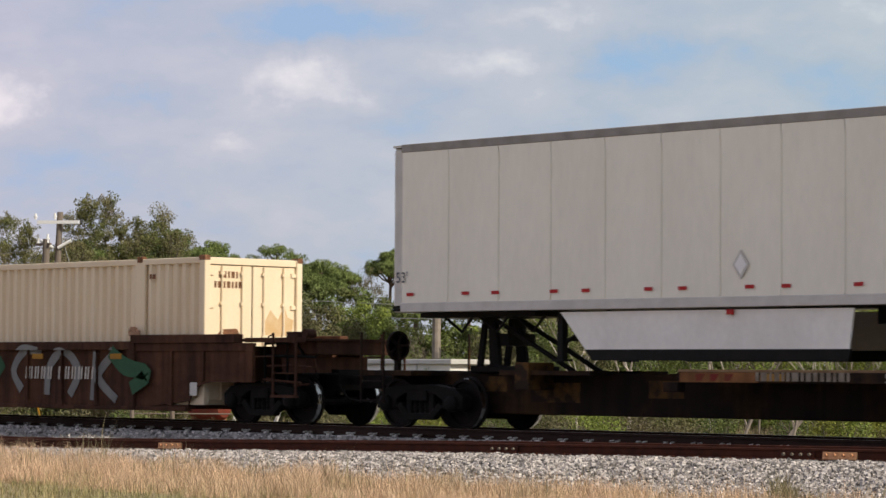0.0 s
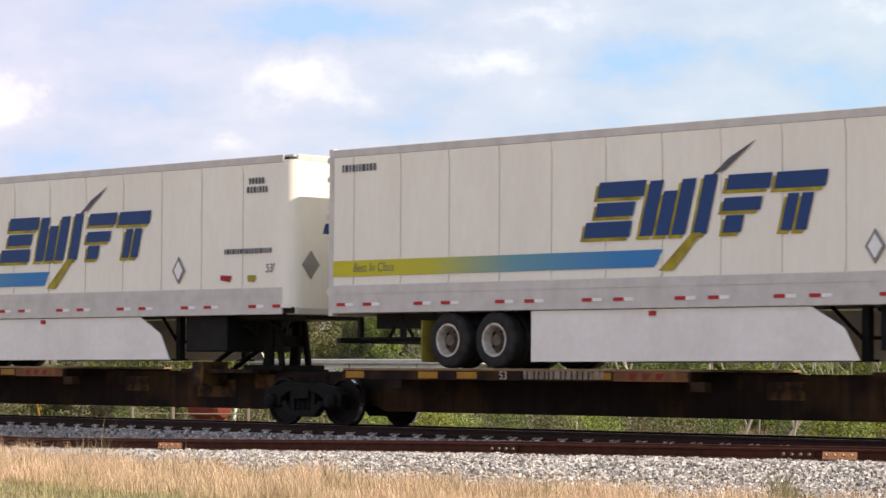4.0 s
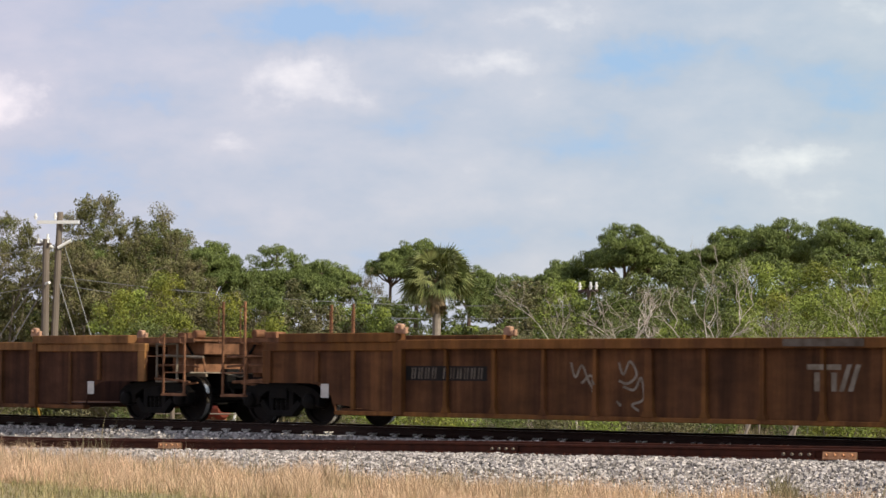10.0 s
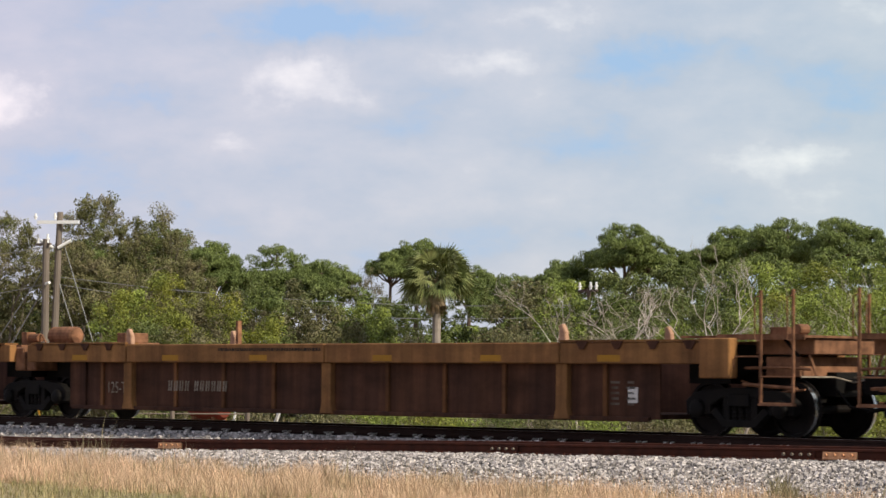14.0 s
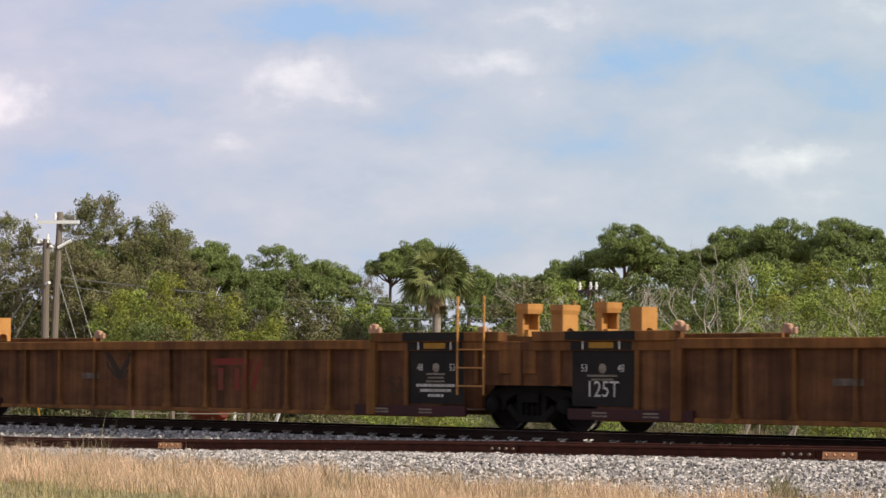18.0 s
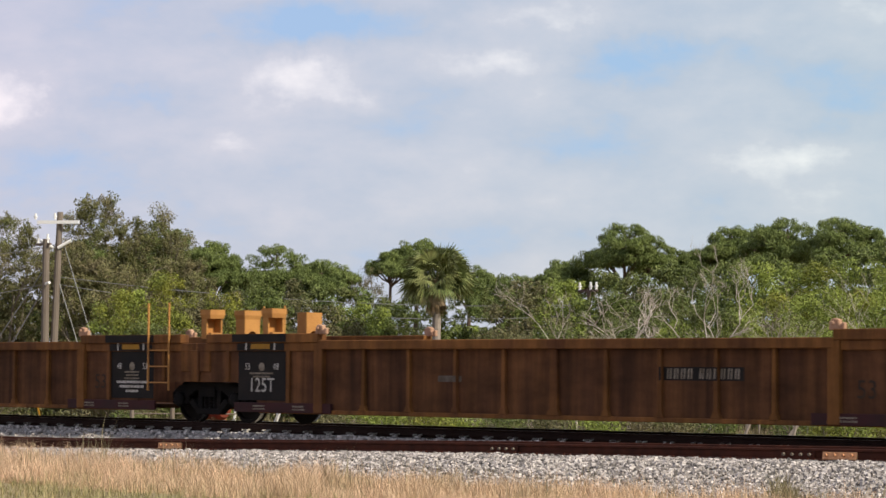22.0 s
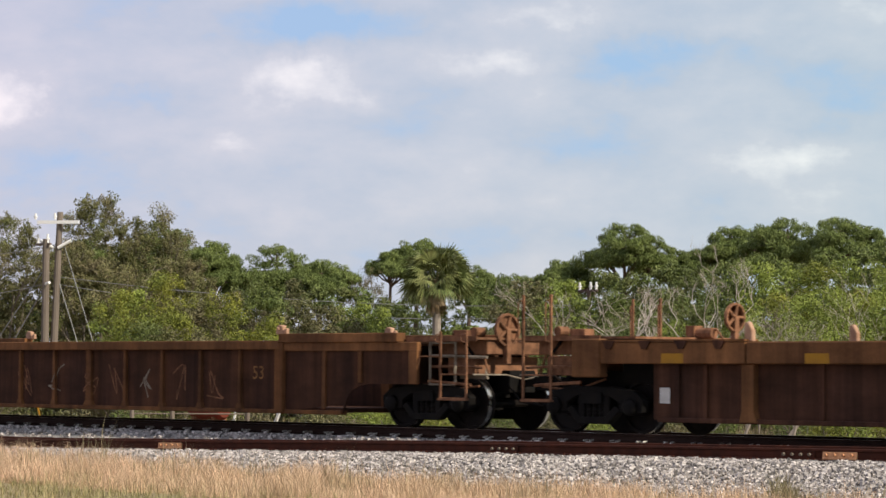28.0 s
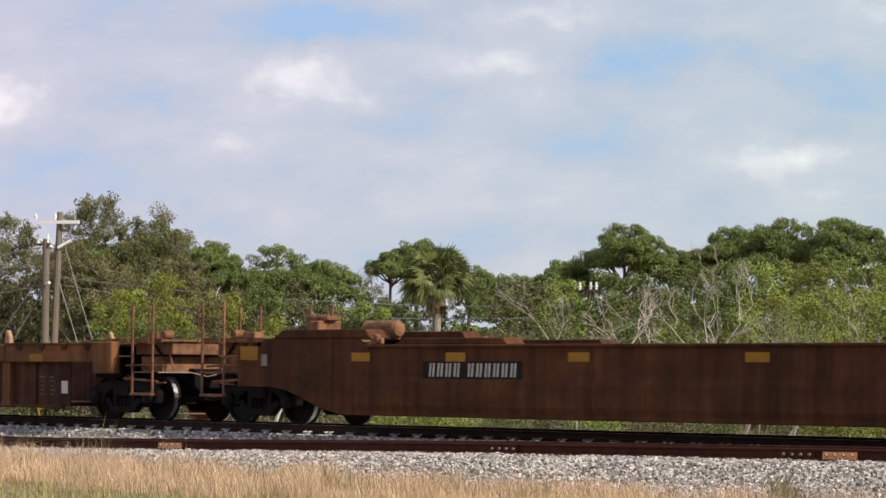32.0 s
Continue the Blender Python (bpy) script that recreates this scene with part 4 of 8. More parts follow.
def notice(car, x):
    """A small framed stencil board."""
    part("notice_frame", plate([(x - 0.24, 0.66), (x + 0.24, 0.66), (x + 0.24, 1.08), (x - 0.24, 1.08)]), FAINT, car, "pale notice frame", at=(0, -1.389, 0))
    part("notice_panel", plate([(x - 0.20, 0.69), (x + 0.20, 0.69), (x + 0.20, 1.05), (x - 0.20, 1.05)]), BLACK, car, at=(0, -1.392, 0))
    decal(car, "small_print", bars(4, (0.3, 0.26), 0.03, 0.045, FAINT), FAINT, x, 0.95, -1.395)


def black_blocks(car, ends):
    """Black stencil panels with load limits near both ends, on the near side."""
    for x0, x1, end, low in ((-8.45, -7.05, ends[0], True), (7.0, 8.4, ends[1], False)):
        if end == "c":
            notice(car, -8.1 if low else 7.55)
            continue
        part("stencil_panel", plate([(x0, 0.46), (x1, 0.46), (x1, 1.40), (x0, 1.40)]), BLACK, car, "black stencil panel", at=(0, -1.39, 0))
        part("chord_band", plate([(x0 - 0.1, 1.575), (x1 + 0.1, 1.575), (x1 + 0.1, 1.725), (x0 - 0.1, 1.725)]), BLACK, car, at=(0, -1.479, 0))
        part("chord_band", plate([(x0, 1.41), (x1, 1.41), (x1, 1.55), (x0, 1.55)]), BLACK, car, at=(0, -1.434, 0))
        cx = (x0 + x1) / 2
        part("reflector", plate([(cx - 0.28, 1.44), (cx + 0.28, 1.44), (cx + 0.28, 1.54), (cx - 0.28, 1.54)]), REFLECT, car, at=(0, -1.438, 0))
        for dx in (-0.42, 0.42):
            part("mark", plate([(cx + dx - 0.02, 1.42), (cx + dx + 0.02, 1.42), (cx + dx + 0.02, 1.56), (cx + dx - 0.02, 1.56)]), STENCIL, car, at=(0, -1.438, 0))
        decal(car, "lettering", letters("53" if low else "48", 0.13, STENCIL, squeeze=0.9), STENCIL, cx - 0.42, 1.10, -1.396)
        decal(car, "lettering", letters("48" if low else "53", 0.13, STENCIL, squeeze=0.9), STENCIL, cx + 0.42, 1.10, -1.396)
        part("round_mark", Mesh().lathe([(0.0, 0), (0.085, 0), (0.085, 0.001)], sides=14), STENCIL_DIM, car, at=(cx, -1.396, 1.10))
        if low:
            decal(car, "small_print", bars(2, (0.7, 0.5), 0.035, 0.03, STENCIL_DIM), STENCIL_DIM, cx, 0.96, -1.396)
            decal(car, "lettering", letters("125T", 0.28, STENCIL, squeeze=0.95), STENCIL, cx, 0.74, -1.396, "white stencilled size code")
        else:
            decal(car, "small_print", bars(3, (0.5, 0.4), 0.035, 0.03, STENCIL_DIM), STENCIL_DIM, cx, 0.97, -1.396)
            decal(car, "small_print", bars(3, (1.0, 0.8, 0.4), 0.05, 0.04, STENCIL), STENCIL, cx, 0.76, -1.396)
    for x0, x1 in ((-8.5, -5.7), (5.6, 8.5)):
        part("warning_band", Mesh().prism([(x0, 0.235), (x1, 0.235), (x1, 0.42), (x0, 0.42)], -1.45, -1.385), MAROON, car, "maroon stencil band", bevel=0.006)
        for dx in (0.75, 1.9):
            decal(car, "small_print", bars(2, (0.36, 0.36), 0.03, 0.025, STENCIL_DIM), STENCIL_DIM, x0 + dx, 0.34, -1.454)


def number_bars(car, x, z, y, size, mat=STENCIL_DIM, dark=False):
    """The car's mark and number, as plain bars on a dark field."""
    if dark:
        part("number_field", plate([(x - size * 5.2, z - size * 0.65), (x + size * 5.2, z - size * 0.65), (x + size * 5.2, z + size * 0.65), (x - size * 5.2, z + size * 0.65)]), BLACK, car, at=(0, y + 0.002, 0))
    m = Mesh()
    xx = x - size * 4.5
    for i in range(10):
        if i == 4:
            xx += size * 0.6
        for dx, w in ((0.0, 0.2), (0.36, 0.2)):
            a, b = xx + size * dx, xx + size * (dx + w)
            m.add([(a, 0, z - size * 0.5), (b, 0, z - size * 0.5), (b + size * 0.1, 0, z + size * 0.5), (a + size * 0.1, 0, z + size * 0.5)], [(0, 1, 2, 3)])
        xx += size * 0.88
    tagged(part("number_marking", m, mat, car, "row of pale painted bars", at=(0, y, 0)), kind="stuff")


def emblem(car, x, z, y, size, mat, label):
    """The owner's emblem as plain painted shapes: a bar, two blocks and two slashes."""
    part("emblem", plate([(x - size * 1.1, z + size * 0.3), (x + size * 0.5, z + size * 0.3), (x + size * 0.5, z + size * 0.5), (x - size * 1.1, z + size * 0.5)]), mat, car, label, at=(0, y, 0))
    for dx in (-0.75, 0.05):
        part("emblem", plate([(x + size * dx, z - size * 0.5), (x + size * (dx + 0.25), z - size * 0.5), (x + size * (dx + 0.25), z + size * 0.2), (x + size * dx, z + size * 0.2)]), mat, car, at=(0, y, 0))
    part("emblem", plate([(x + size * 0.40, z - size * 0.5), (x + size * 0.62, z - size * 0.5), (x + size * 1.0, z + size * 0.5), (x + size * 0.78, z + size * 0.5)]), mat, car, at=(0, y, 0))
    part("emblem", plate([(x + size * 0.82, z - size * 0.5), (x + size * 1.04, z - size * 0.5), (x + size * 1.42, z + size * 0.5), (x + size * 1.2, z + size * 0.5)]), mat, car, at=(0, y - 0.001, 0))


def strokes(car, lines, width, mat, y, label, smooth=True):
    for k, pts in enumerate(lines):
        part("painted_stroke", ribbon(pts, width, smooth), mat, car, label, at=(0, y - 0.0006 * k, 0))


def scribble(x0, x1, z0, z1, count, seed):
    """Lines of hasty tag-like strokes, a short bent one for each sign."""
    g = random.Random(seed)
    step = (x1 - x0) / count
    out = []
    for i in range(count):
        a = x0 + i * step
        line = [(a + step * g.uniform(0.0, 0.35), z1 - (z1 - z0) * g.uniform(0, 0.2))]
        for k in range(g.choice((2, 3, 4))):
            line.append((a + step * g.uniform(-0.1, 1.05), z0 + (z1 - z0) * g.uniform(0, 1)))
        out.append(line)
    return out


def repaint(car, swaps):
    """Gives a copied car other paints than its twin's."""
    for o in car.children_recursive:
        for slot in o.material_slots:
            if slot.material in swaps:
                new_paint = swaps[slot.material]
                slot.link = "OBJECT"
                slot.material = new_paint


def reflectors(car, places, z, y, mat=REFLECT, w=0.19, h=0.055):
    me = plate([(-w, -h), (w, -h), (w, h), (-w, h)]).mesh("reflector", mat)
    for x in places:
        part("reflector", me, mat, car, at=(x, y, z))


def placards(car, places, y=-1.39):
    me = plate([(-0.11, -0.13), (0.11, -0.13), (0.11, 0.13), (-0.11, 0.13)]).mesh("white_placard", PLACARD)
    for x in places:
        part("white_placard", me, PLACARD, car, at=(x, y, 0.66))


def brake_wheel(car, x, y, z, r, mat):
    """A pressed brake handwheel on its bracket, facing along the car."""
    m = Mesh().lathe([(r, -0.03), (r, 0.03), (r * 0.86, 0.03), (r * 0.86, -0.03), (r, -0.03)], y_axis=False, sides=16, at=(x, y, z))
    for k in range(5):
        a = 2 * math.pi * k / 5
        m.tube((x, y, z), (x, y + r * 0.9 * math.cos(a), z + r * 0.9 * math.sin(a)), 0.03)
    m.box(x - 0.05, x + 0.05, y - 0.05, y + 0.05, z - 0.6, z)
    part("brake_wheel", m, mat, car, "rusty brake handwheel")


def piped_end(car, way, mat):
    """Extra pipework and shelves on the older cars' coupler ends."""
    part("pipe", Mesh().path([(way * 9.9, -1.1, 1.32), (way * 11.3, -1.1, 1.29)], 0.03), mat, car)
    part("valve_plate", Mesh().prism([(way * 10.6 - 0.35, 0.9), (way * 10.6 + 0.35, 0.9), (way * 10.6 + 0.25, 1.28), (way * 10.6 - 0.35, 1.28)], -0.75, -0.70), mat, car, "pale dusty valve plate")
    part("frame_rail", Mesh().path([(way * 9.95, -1.2, 1.55), (way * 9.95, -1.2, 0.8), (way * 10.6, -1.2, 0.8), (way * 10.6, -1.2, 1.55), (way * 9.95, -1.2, 1.55)], 0.028), mat, car)


# -- yellow three-unit sets, lettered on black panels --
def yellow_unit(ends, label):
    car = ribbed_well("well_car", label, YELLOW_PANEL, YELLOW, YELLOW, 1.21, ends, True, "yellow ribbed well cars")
    black_blocks(car, ends)
    decal(car, "lettering", letters("53", 0.30, DARK_STENCIL), DARK_STENCIL, 6.65, 0.78, -1.392)
    for way, end in zip((-1, 1), ends):
        if end == "r":
            x = 9.1 if way > 0 else -8.5
            lid_box(car, x, -0.46, 1.66, BOX_YELLOW)
            gear_box(car, x, 0.46, 1.66, 0.40, 0.56 if way > 0 else 0.52, BOX_YELLOW, cap=way > 0)
            if way > 0:
                for side in (-1, 1):
                    ladder(car, 8.36, 9.02, side * 1.50, 0.62, 2.36, (0.78, 1.1, 1.42), BOX_YELLOW, 0.032)
        elif way < 0:
            gear_box(car, -9.35, 0.0, 1.66, 0.92, 0.54, BOX_YELLOW, 0.24, 2)
    truck(car, -9.72)
    if ends[1] == "c":
        truck(car, 9.72)
    return car


unit_a = yellow_unit("cr", "weathered yellow ribbed well car, empty, with black stencil panels")
unit_b = yellow_unit("rr", "weathered yellow ribbed well car, empty, with yellow lock boxes")
unit_c = yellow_unit("rc", "weathered yellow ribbed well car, empty, with a ladder end platform")
yellow_cars = []
for k, base in enumerate((-203.45, -7.76, 54.75)):
    for j, unit in enumerate((unit_a, unit_b, unit_c)):
        car = unit if k == 0 else copy_thing(unit, Matrix())
        yellow_cars.append(join(car, base + (j - 1) * 19.5))
# what sets them apart
oxy, plain_1, plain_2, middle_2, last_2, red_tag, middle_3, last_3 = yellow_cars[1], yellow_cars[2], yellow_cars[3], yellow_cars[4], yellow_cars[5], yellow_cars[6], yellow_cars[7], yellow_cars[8]
tagged(oxy, "yellow ribbed well car tagged with large white letters")
for car in (oxy, middle_2, middle_3):
    emblem(car, 2.0, 0.95, -1.45, 0.62, RED_STENCIL, "faded red owner's emblem")
    strokes(car, [[(-2.05, 1.2), (-1.95, 1.05), (-1.6, 0.85), (-1.3, 1.05), (-1.2, 1.25)]], 0.06, DARK_STENCIL, -1.45, "dark scuff mark")
for car in (middle_2, middle_3):
    part("painted_patch", plate([(-1.62, 0.8), (-1.1, 1.38), (-1.3, 1.38), (-1.6, 1.02), (-1.95, 1.38), (-2.15, 1.38)]), DARK_STENCIL, car, "dark pointed stain", at=(0, -1.448, 0))
for car, x in ((plain_1, 3.3), (last_2, 3.3), (last_3, 3.3), (yellow_cars[0], -4.9), (plain_2, -4.9), (red_tag, -4.9)):
    number_bars(car, x, 1.02, -1.45, 0.17, STENCIL_DIM, car not in (plain_1, yellow_cars[0]))
for car in yellow_cars:
    part("grey_patch", plate([(-2.9, 0.85), (-2.3, 0.85), (-2.3, 0.96), (-2.9, 0.96)]), FAINT, car, "faded pale patch", at=(0, -1.45, 0))
white_tag = [[(4.45, 1.30), (5.25, 0.42)], [(5.25, 1.30), (4.45, 0.42)], [(5.63, 1.30), (5.97, 0.9), (6.32, 1.30)], [(5.97, 0.9), (5.95, 0.36)]]
strokes(oxy, [[(x - 0.25, z) for x, z in line] for line in white_tag], 0.15, STENCIL, -1.478, "broad white painted letter stroke")
for x0, x1, z0, z1 in ((3.38, 3.50, 0.36, 1.34), (3.80, 3.91, 0.36, 1.32), (3.50, 3.80, 1.21, 1.33), (3.50, 3.80, 0.36, 0.62)):
    part("painted_stroke", plate([(x0, z0), (x1, z0 - 0.01), (x1 + 0.01, z1), (x0 + 0.01, z1)]), STENCIL, oxy, "broad white painted letter stroke", at=(0, -1.478, 0))
# red bubble tag with pale outlines
RED_PAINT = material("red_spray_paint", (0.150, 0.006, 0.010), 0.6, 0, (0.085, 0.006, 0.009), 0.5, 3.0, bump=0)
for i in range(6):
    x = -3.35 + 0.545 * i
    part("painted_patch", plate([(x, 0.26), (x + 0.55, 0.26), (x + 0.55, 1.48 - 0.08 * (i == 5))] + [(x + 0.275 + 0.275 * math.cos(math.pi * k / 6), 1.48 - 0.08 * (i == 5) + 0.12 * math.sin(math.pi * k / 6)) for k in range(1, 6)] + [(x, 1.48 - 0.08 * (i == 5))]), RED_PAINT, red_tag, "red sprayed letter", at=(0, -1.48 - 0.001 * i, 0))
strokes(red_tag, [[(-3.32 + 0.545 * i + dx * 0.85, z) for dx, z in ((0.0, 0.3), (-0.06, 0.7), (0.04, 1.1), (-0.02, 1.45), (0.12, 1.58), (0.5, 1.58), (0.6, 1.44))] for i in range(6)], 0.035, PLACARD, -1.487, "pale sprayed outline")
strokes(red_tag, [[(-3.2, 1.15), (-2.8, 1.2), (-2.6, 1.05), (-2.9, 0.95)], [(-2.5, 0.95), (-2.2, 1.1), (-1.9, 1.3)], [(-1.4, 1.35), (-1.2, 1.1), (-0.95, 1.2)], [(-0.7, 1.25), (-0.3, 1.2), (-0.2, 1.05), (-0.7, 0.95)], [(-0.6, 0.8), (-0.2, 0.85), (-0.15, 0.65)]], 0.035, PLACARD, -1.487, "pale sprayed outline")

# -- single brown ribbed cars --
def brown_single(label, rust_chord, rib_step=1.21, rib=None):
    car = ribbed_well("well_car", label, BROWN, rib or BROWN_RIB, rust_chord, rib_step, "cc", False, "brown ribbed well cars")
    truck(car, -9.72)
    truck(car, 9.72)
    for way in (-1, 1):
        piped_end(car, way, RUST if way < 0 else STENCIL_DIM)
    return car


brown = brown_single("brown ribbed well car, empty, with faint white lettering", TAN)
ochre = copy_thing(brown, Matrix())
sooty = copy_thing(brown, Matrix())
sooty_next = copy_thing(brown, Matrix())
tagged_brown = copy_thing(brown, Matrix())
lead = copy_thing(brown, Matrix())
repaint(ochre, {BROWN: YELLOW_PANEL, BROWN_RIB: YELLOW, TAN: YELLOW})
repaint(sooty, {BROWN: SOOT})
repaint(sooty_next, {BROWN: SOOT})
repaint(tagged_brown, {TAN: RUST_CHORD})
repaint(lead, {BROWN: DARK_BROWN, BROWN_RIB: DARK_BROWN, TAN: DARK_BROWN, RUST: DARK_BROWN, STENCIL_DIM: IRON})
join(brown, -160.78), join(ochre, -137.42), join(sooty, 121.24), join(sooty_next, 144.65), join(tagged_brown, 168.1), join(lead, -334.6)
for car in (brown, lead):
    placards(car, (-8.15, 8.0))
placards(ochre, (-8.1, 8.45))
reflectors(brown, (-7.0, -4.9, -2.6, 1.0, 3.6), 1.515, -1.478)
strokes(brown, [[(-1.72, 0.66), (-1.60, 1.15)], [(-1.45, 1.18), (-1.22, 0.68)], [(-1.52, 0.95), (-1.48, 1.1)], [(-0.84, 0.64), (-0.80, 1.22)], [(-0.66, 1.2), (-0.42, 0.72)], [(-0.26, 0.66), (-0.22, 1.24)], [(0.80, 1.14), (0.52, 1.16), (0.42, 0.92), (0.62, 0.80), (0.92, 0.74)]], 0.27, FAINT, -1.45, "faded pale painted stroke")
strokes(brown, [[(2.35, 1.2), (2.45, 0.98), (2.62, 1.22), (2.8, 0.98), (2.95, 1.2)], [(2.4, 1.12), (2.9, 1.08)], [(2.45, 0.9), (2.9, 0.92)], [(2.42, 0.55), (2.5, 0.82)], [(2.58, 0.52), (2.62, 0.84)], [(2.74, 0.52), (2.74, 0.84)], [(2.9, 0.56), (2.86, 0.82)]], 0.055, FAINT, -1.452, "faint sketched mask in pale paint")
number_bars(ochre, -4.87, 1.0, -1.45, 0.2, FAINT, True)
decal(ochre, "lettering", letters("53", 0.28, DARK_STENCIL), DARK_STENCIL, 5.45, 0.98, -1.45)
emblem(ochre, 3.75, 0.97, -1.45, 0.42, STENCIL_DIM, "white owner's emblem")
strokes(ochre, [[(-1.8, 1.2), (-1.7, 0.95), (-1.55, 1.15), (-1.4, 0.9), (-1.25, 0.7)], [(-1.55, 0.85), (-1.35, 0.98), (-1.2, 0.82)], [(-0.7, 1.2), (-0.6, 1.0), (-0.45, 1.22), (-0.3, 1.0), (-0.5, 0.85), (-0.7, 0.9)], [(-0.6, 0.8), (-0.35, 0.75), (-0.2, 0.95), (-0.15, 0.6), (-0.4, 0.5), (-0.25, 0.4)], [(-0.75, 0.55), (-0.65, 0.48)]], 0.05, STENCIL_DIM, -1.45, "thin white sprayed scribble")
reflectors(ochre, (8.0,), 1.48, -1.437, w=0.5, h=0.06)
part("grey_patch", plate([(2.9, 1.46), (4.5, 1.46), (4.5, 1.58), (2.9, 1.58)]), FAINT, ochre, "pale worn lettering patch", at=(0, -1.478, 0))
part("grey_patch", plate([(6.6, 0.72), (7.4, 0.72), (7.4, 1.0), (6.6, 1.0)]), FAINT, ochre, at=(0, -1.389, 0))
notice(ochre, 7.95)
tagged(ochre, "ochre-brown ribbed well car, empty, with white scribbles")
tagged(sooty, "dark sooty ribbed well car, empty, with pale patches")
tagged(sooty_next, "dark sooty ribbed well car, empty, behind its twin")
for car in (sooty, sooty_next):
    for x, z in ((-7.3, 0.95), (-5.0, 0.9), (7.3, 1.0), (8.6, 0.8)):
        part("pale_patch", plate([(x - 0.22, z - 0.1), (x + 0.22, z - 0.1), (x + 0.22, z + 0.12), (x - 0.22, z + 0.12)]), BROWN_RIB, car, at=(0, -1.446, 0))
tagged(tagged_brown, "rusty brown ribbed well car with scribbles and brake wheel")
decal(tagged_brown, "lettering", letters("53", 0.26, TAN), TAN, 5.35, 0.98, -1.45)
scribbles = random.Random(31)
for i in range(9):
    x = -4.9 + i * 1.1 + scribbles.uniform(-0.2, 0.2)
    strokes(tagged_brown, [[(x + scribbles.uniform(0, 0.6), scribbles.uniform(0.45, 1.15)) for _ in range(6)]], 0.03, RUST if i % 3 else STENCIL_DIM, -1.45, "faint chalky scribble")
brake_wheel(tagged_brown, 11.2, -0.5, 1.78, 0.30, RUST)
tagged(lead, "dark well car with grey and green graffiti, loaded")
number_bars(lead, 3.6, 0.96, -1.49, 0.26, STENCIL, False)
GREEN_PAINT = material("green_spray_paint", (0.035, 0.10, 0.05), 0.6, 0, (0.02, 0.06, 0.035), 0.5, 3.0, bump=0)
GREY_PAINT = material("grey_spray_paint", (0.20, 0.20, 0.19), 0.6, 0, (0.12, 0.12, 0.12), 0.5, 3.0, bump=0)
strokes(lead, [[(5.4, 1.4), (5.9, 1.1), (6.6, 0.95), (6.1, 0.65)], [(0.2, 1.2), (0.9, 0.8), (1.5, 1.2)]], 0.36, GREEN_PAINT, -1.479, "broad green sprayed stroke")
strokes(lead, [[(2.2, 0.6), (1.9, 1.0), (2.3, 1.42), (2.9, 1.4)], [(3.1, 0.5), (3.2, 1.1), (3.7, 1.4), (4.2, 1.0), (3.9, 0.5)], [(4.7, 0.4), (4.8, 1.4)], [(5.5, 1.42), (4.9, 0.9), (5.5, 0.42)]], 0.22, GREY_PAINT, -1.482, "broad grey sprayed stroke")
reflectors(lead, (2.9, 5.6), 1.3, -1.486)
for car in (sooty,):
    brake_wheel(car, -11.1, -0.2, 2.0, 0.30, RUST_CHORD)
    reservoir(car, -11.75, 0.1, 1.66, 0.9, 0.24, RUST)

def lay_paint(ob, ribs):
    """Lays flat paint on the ribs, the recessed sheets, the chord and the sill of a ribbed side."""
    me, (ox, oy, oz) = ob.data, ob.location
    old = -(oy + sum(v.co.y for v in me.vertices) / len(me.vertices))
    bm = bmesh.new()
    bm.from_mesh(me)
    xs = [v.co.x + ox for v in bm.verts]
    cuts = [((x + w, 0, 0), (1, 0, 0)) for x, half in ribs for w in (-half, half) if min(xs) < x + w < max(xs)] + [((0, 0, z), (0, 0, 1)) for z in (0.30, 1.43)]
    for at, way in cuts:
        r = bmesh.ops.bisect_plane(bm, geom=bm.verts[:] + bm.edges[:] + bm.faces[:], plane_co=(at[0] - ox if at[0] else 0, 0, at[2] - oz if at[2] else 0), plane_no=way)
        bmesh.ops.split_edges(bm, edges=[e for e in r["geom_cut"] if isinstance(e, bmesh.types.BMEdge)])
    for f in bm.faces:
        c = f.calc_center_median()
        x, z = c.x + ox, c.z + oz
        base = 1.475 if z > 1.43 else 1.42 if z < 0.30 else 1.432 if any(abs(x - a) < half for a, half in ribs) else 1.362
        for v in f.verts:
            v.co.y = -(base + 0.003 + 0.5 * max(0.0, old - 1.445)) - oy
    bm.to_mesh(me)
    bm.free()


PAINTED = ("painted_stroke", "painted_patch", "emblem", "number_marking", "number_field", "lettering", "grey_patch", "pale_patch")
side_ribs = [(-POST + 1.21 * i, 0.088 if i == 5 else 0.045) for i in range(1, 10)] + [(-POST, 0.12), (POST, 0.12)]
for car in yellow_cars + [brown, ochre, sooty, sooty_next, tagged_brown, lead]:
    for ob in car.children_recursive:
        if ob.name.split(".")[0] in PAINTED and -ob.location.y > 1.44 and ob.data.users == 1:
            xs = [v.co.x + ob.location.x for v in ob.data.vertices]
            if -POST - 0.12 < min(xs) and max(xs) < POST + 0.12:
                lay_paint(ob, side_ribs)

# -- box-chord three-unit sets --
box_b = chord_well("well_car", "brown well car with a deep tan top chord, empty", DARK_BROWN, TAN, "rr", "box-chord well cars")
truck(box_b, -9.72)
box_a = chord_well("well_car", "brown well car with a deep tan top chord and coupler end", DARK_BROWN, TAN, "cr", "box-chord well cars")
truck(box_a, -9.72)
box_c = chord_well("well_car", "brown well car with a deep tan top chord, last unit", DARK_BROWN, TAN, "rc", "box-chord well cars")
truck(box_c, -9.72)
truck(box_c, 9.72)
for car in (box_a, box_b):
    reservoir(car, 9.0, 0.3, 1.56, 0.95, 0.20, RUST)
    valve_gear(car, 8.2, 0.0, 1.56, RUST)
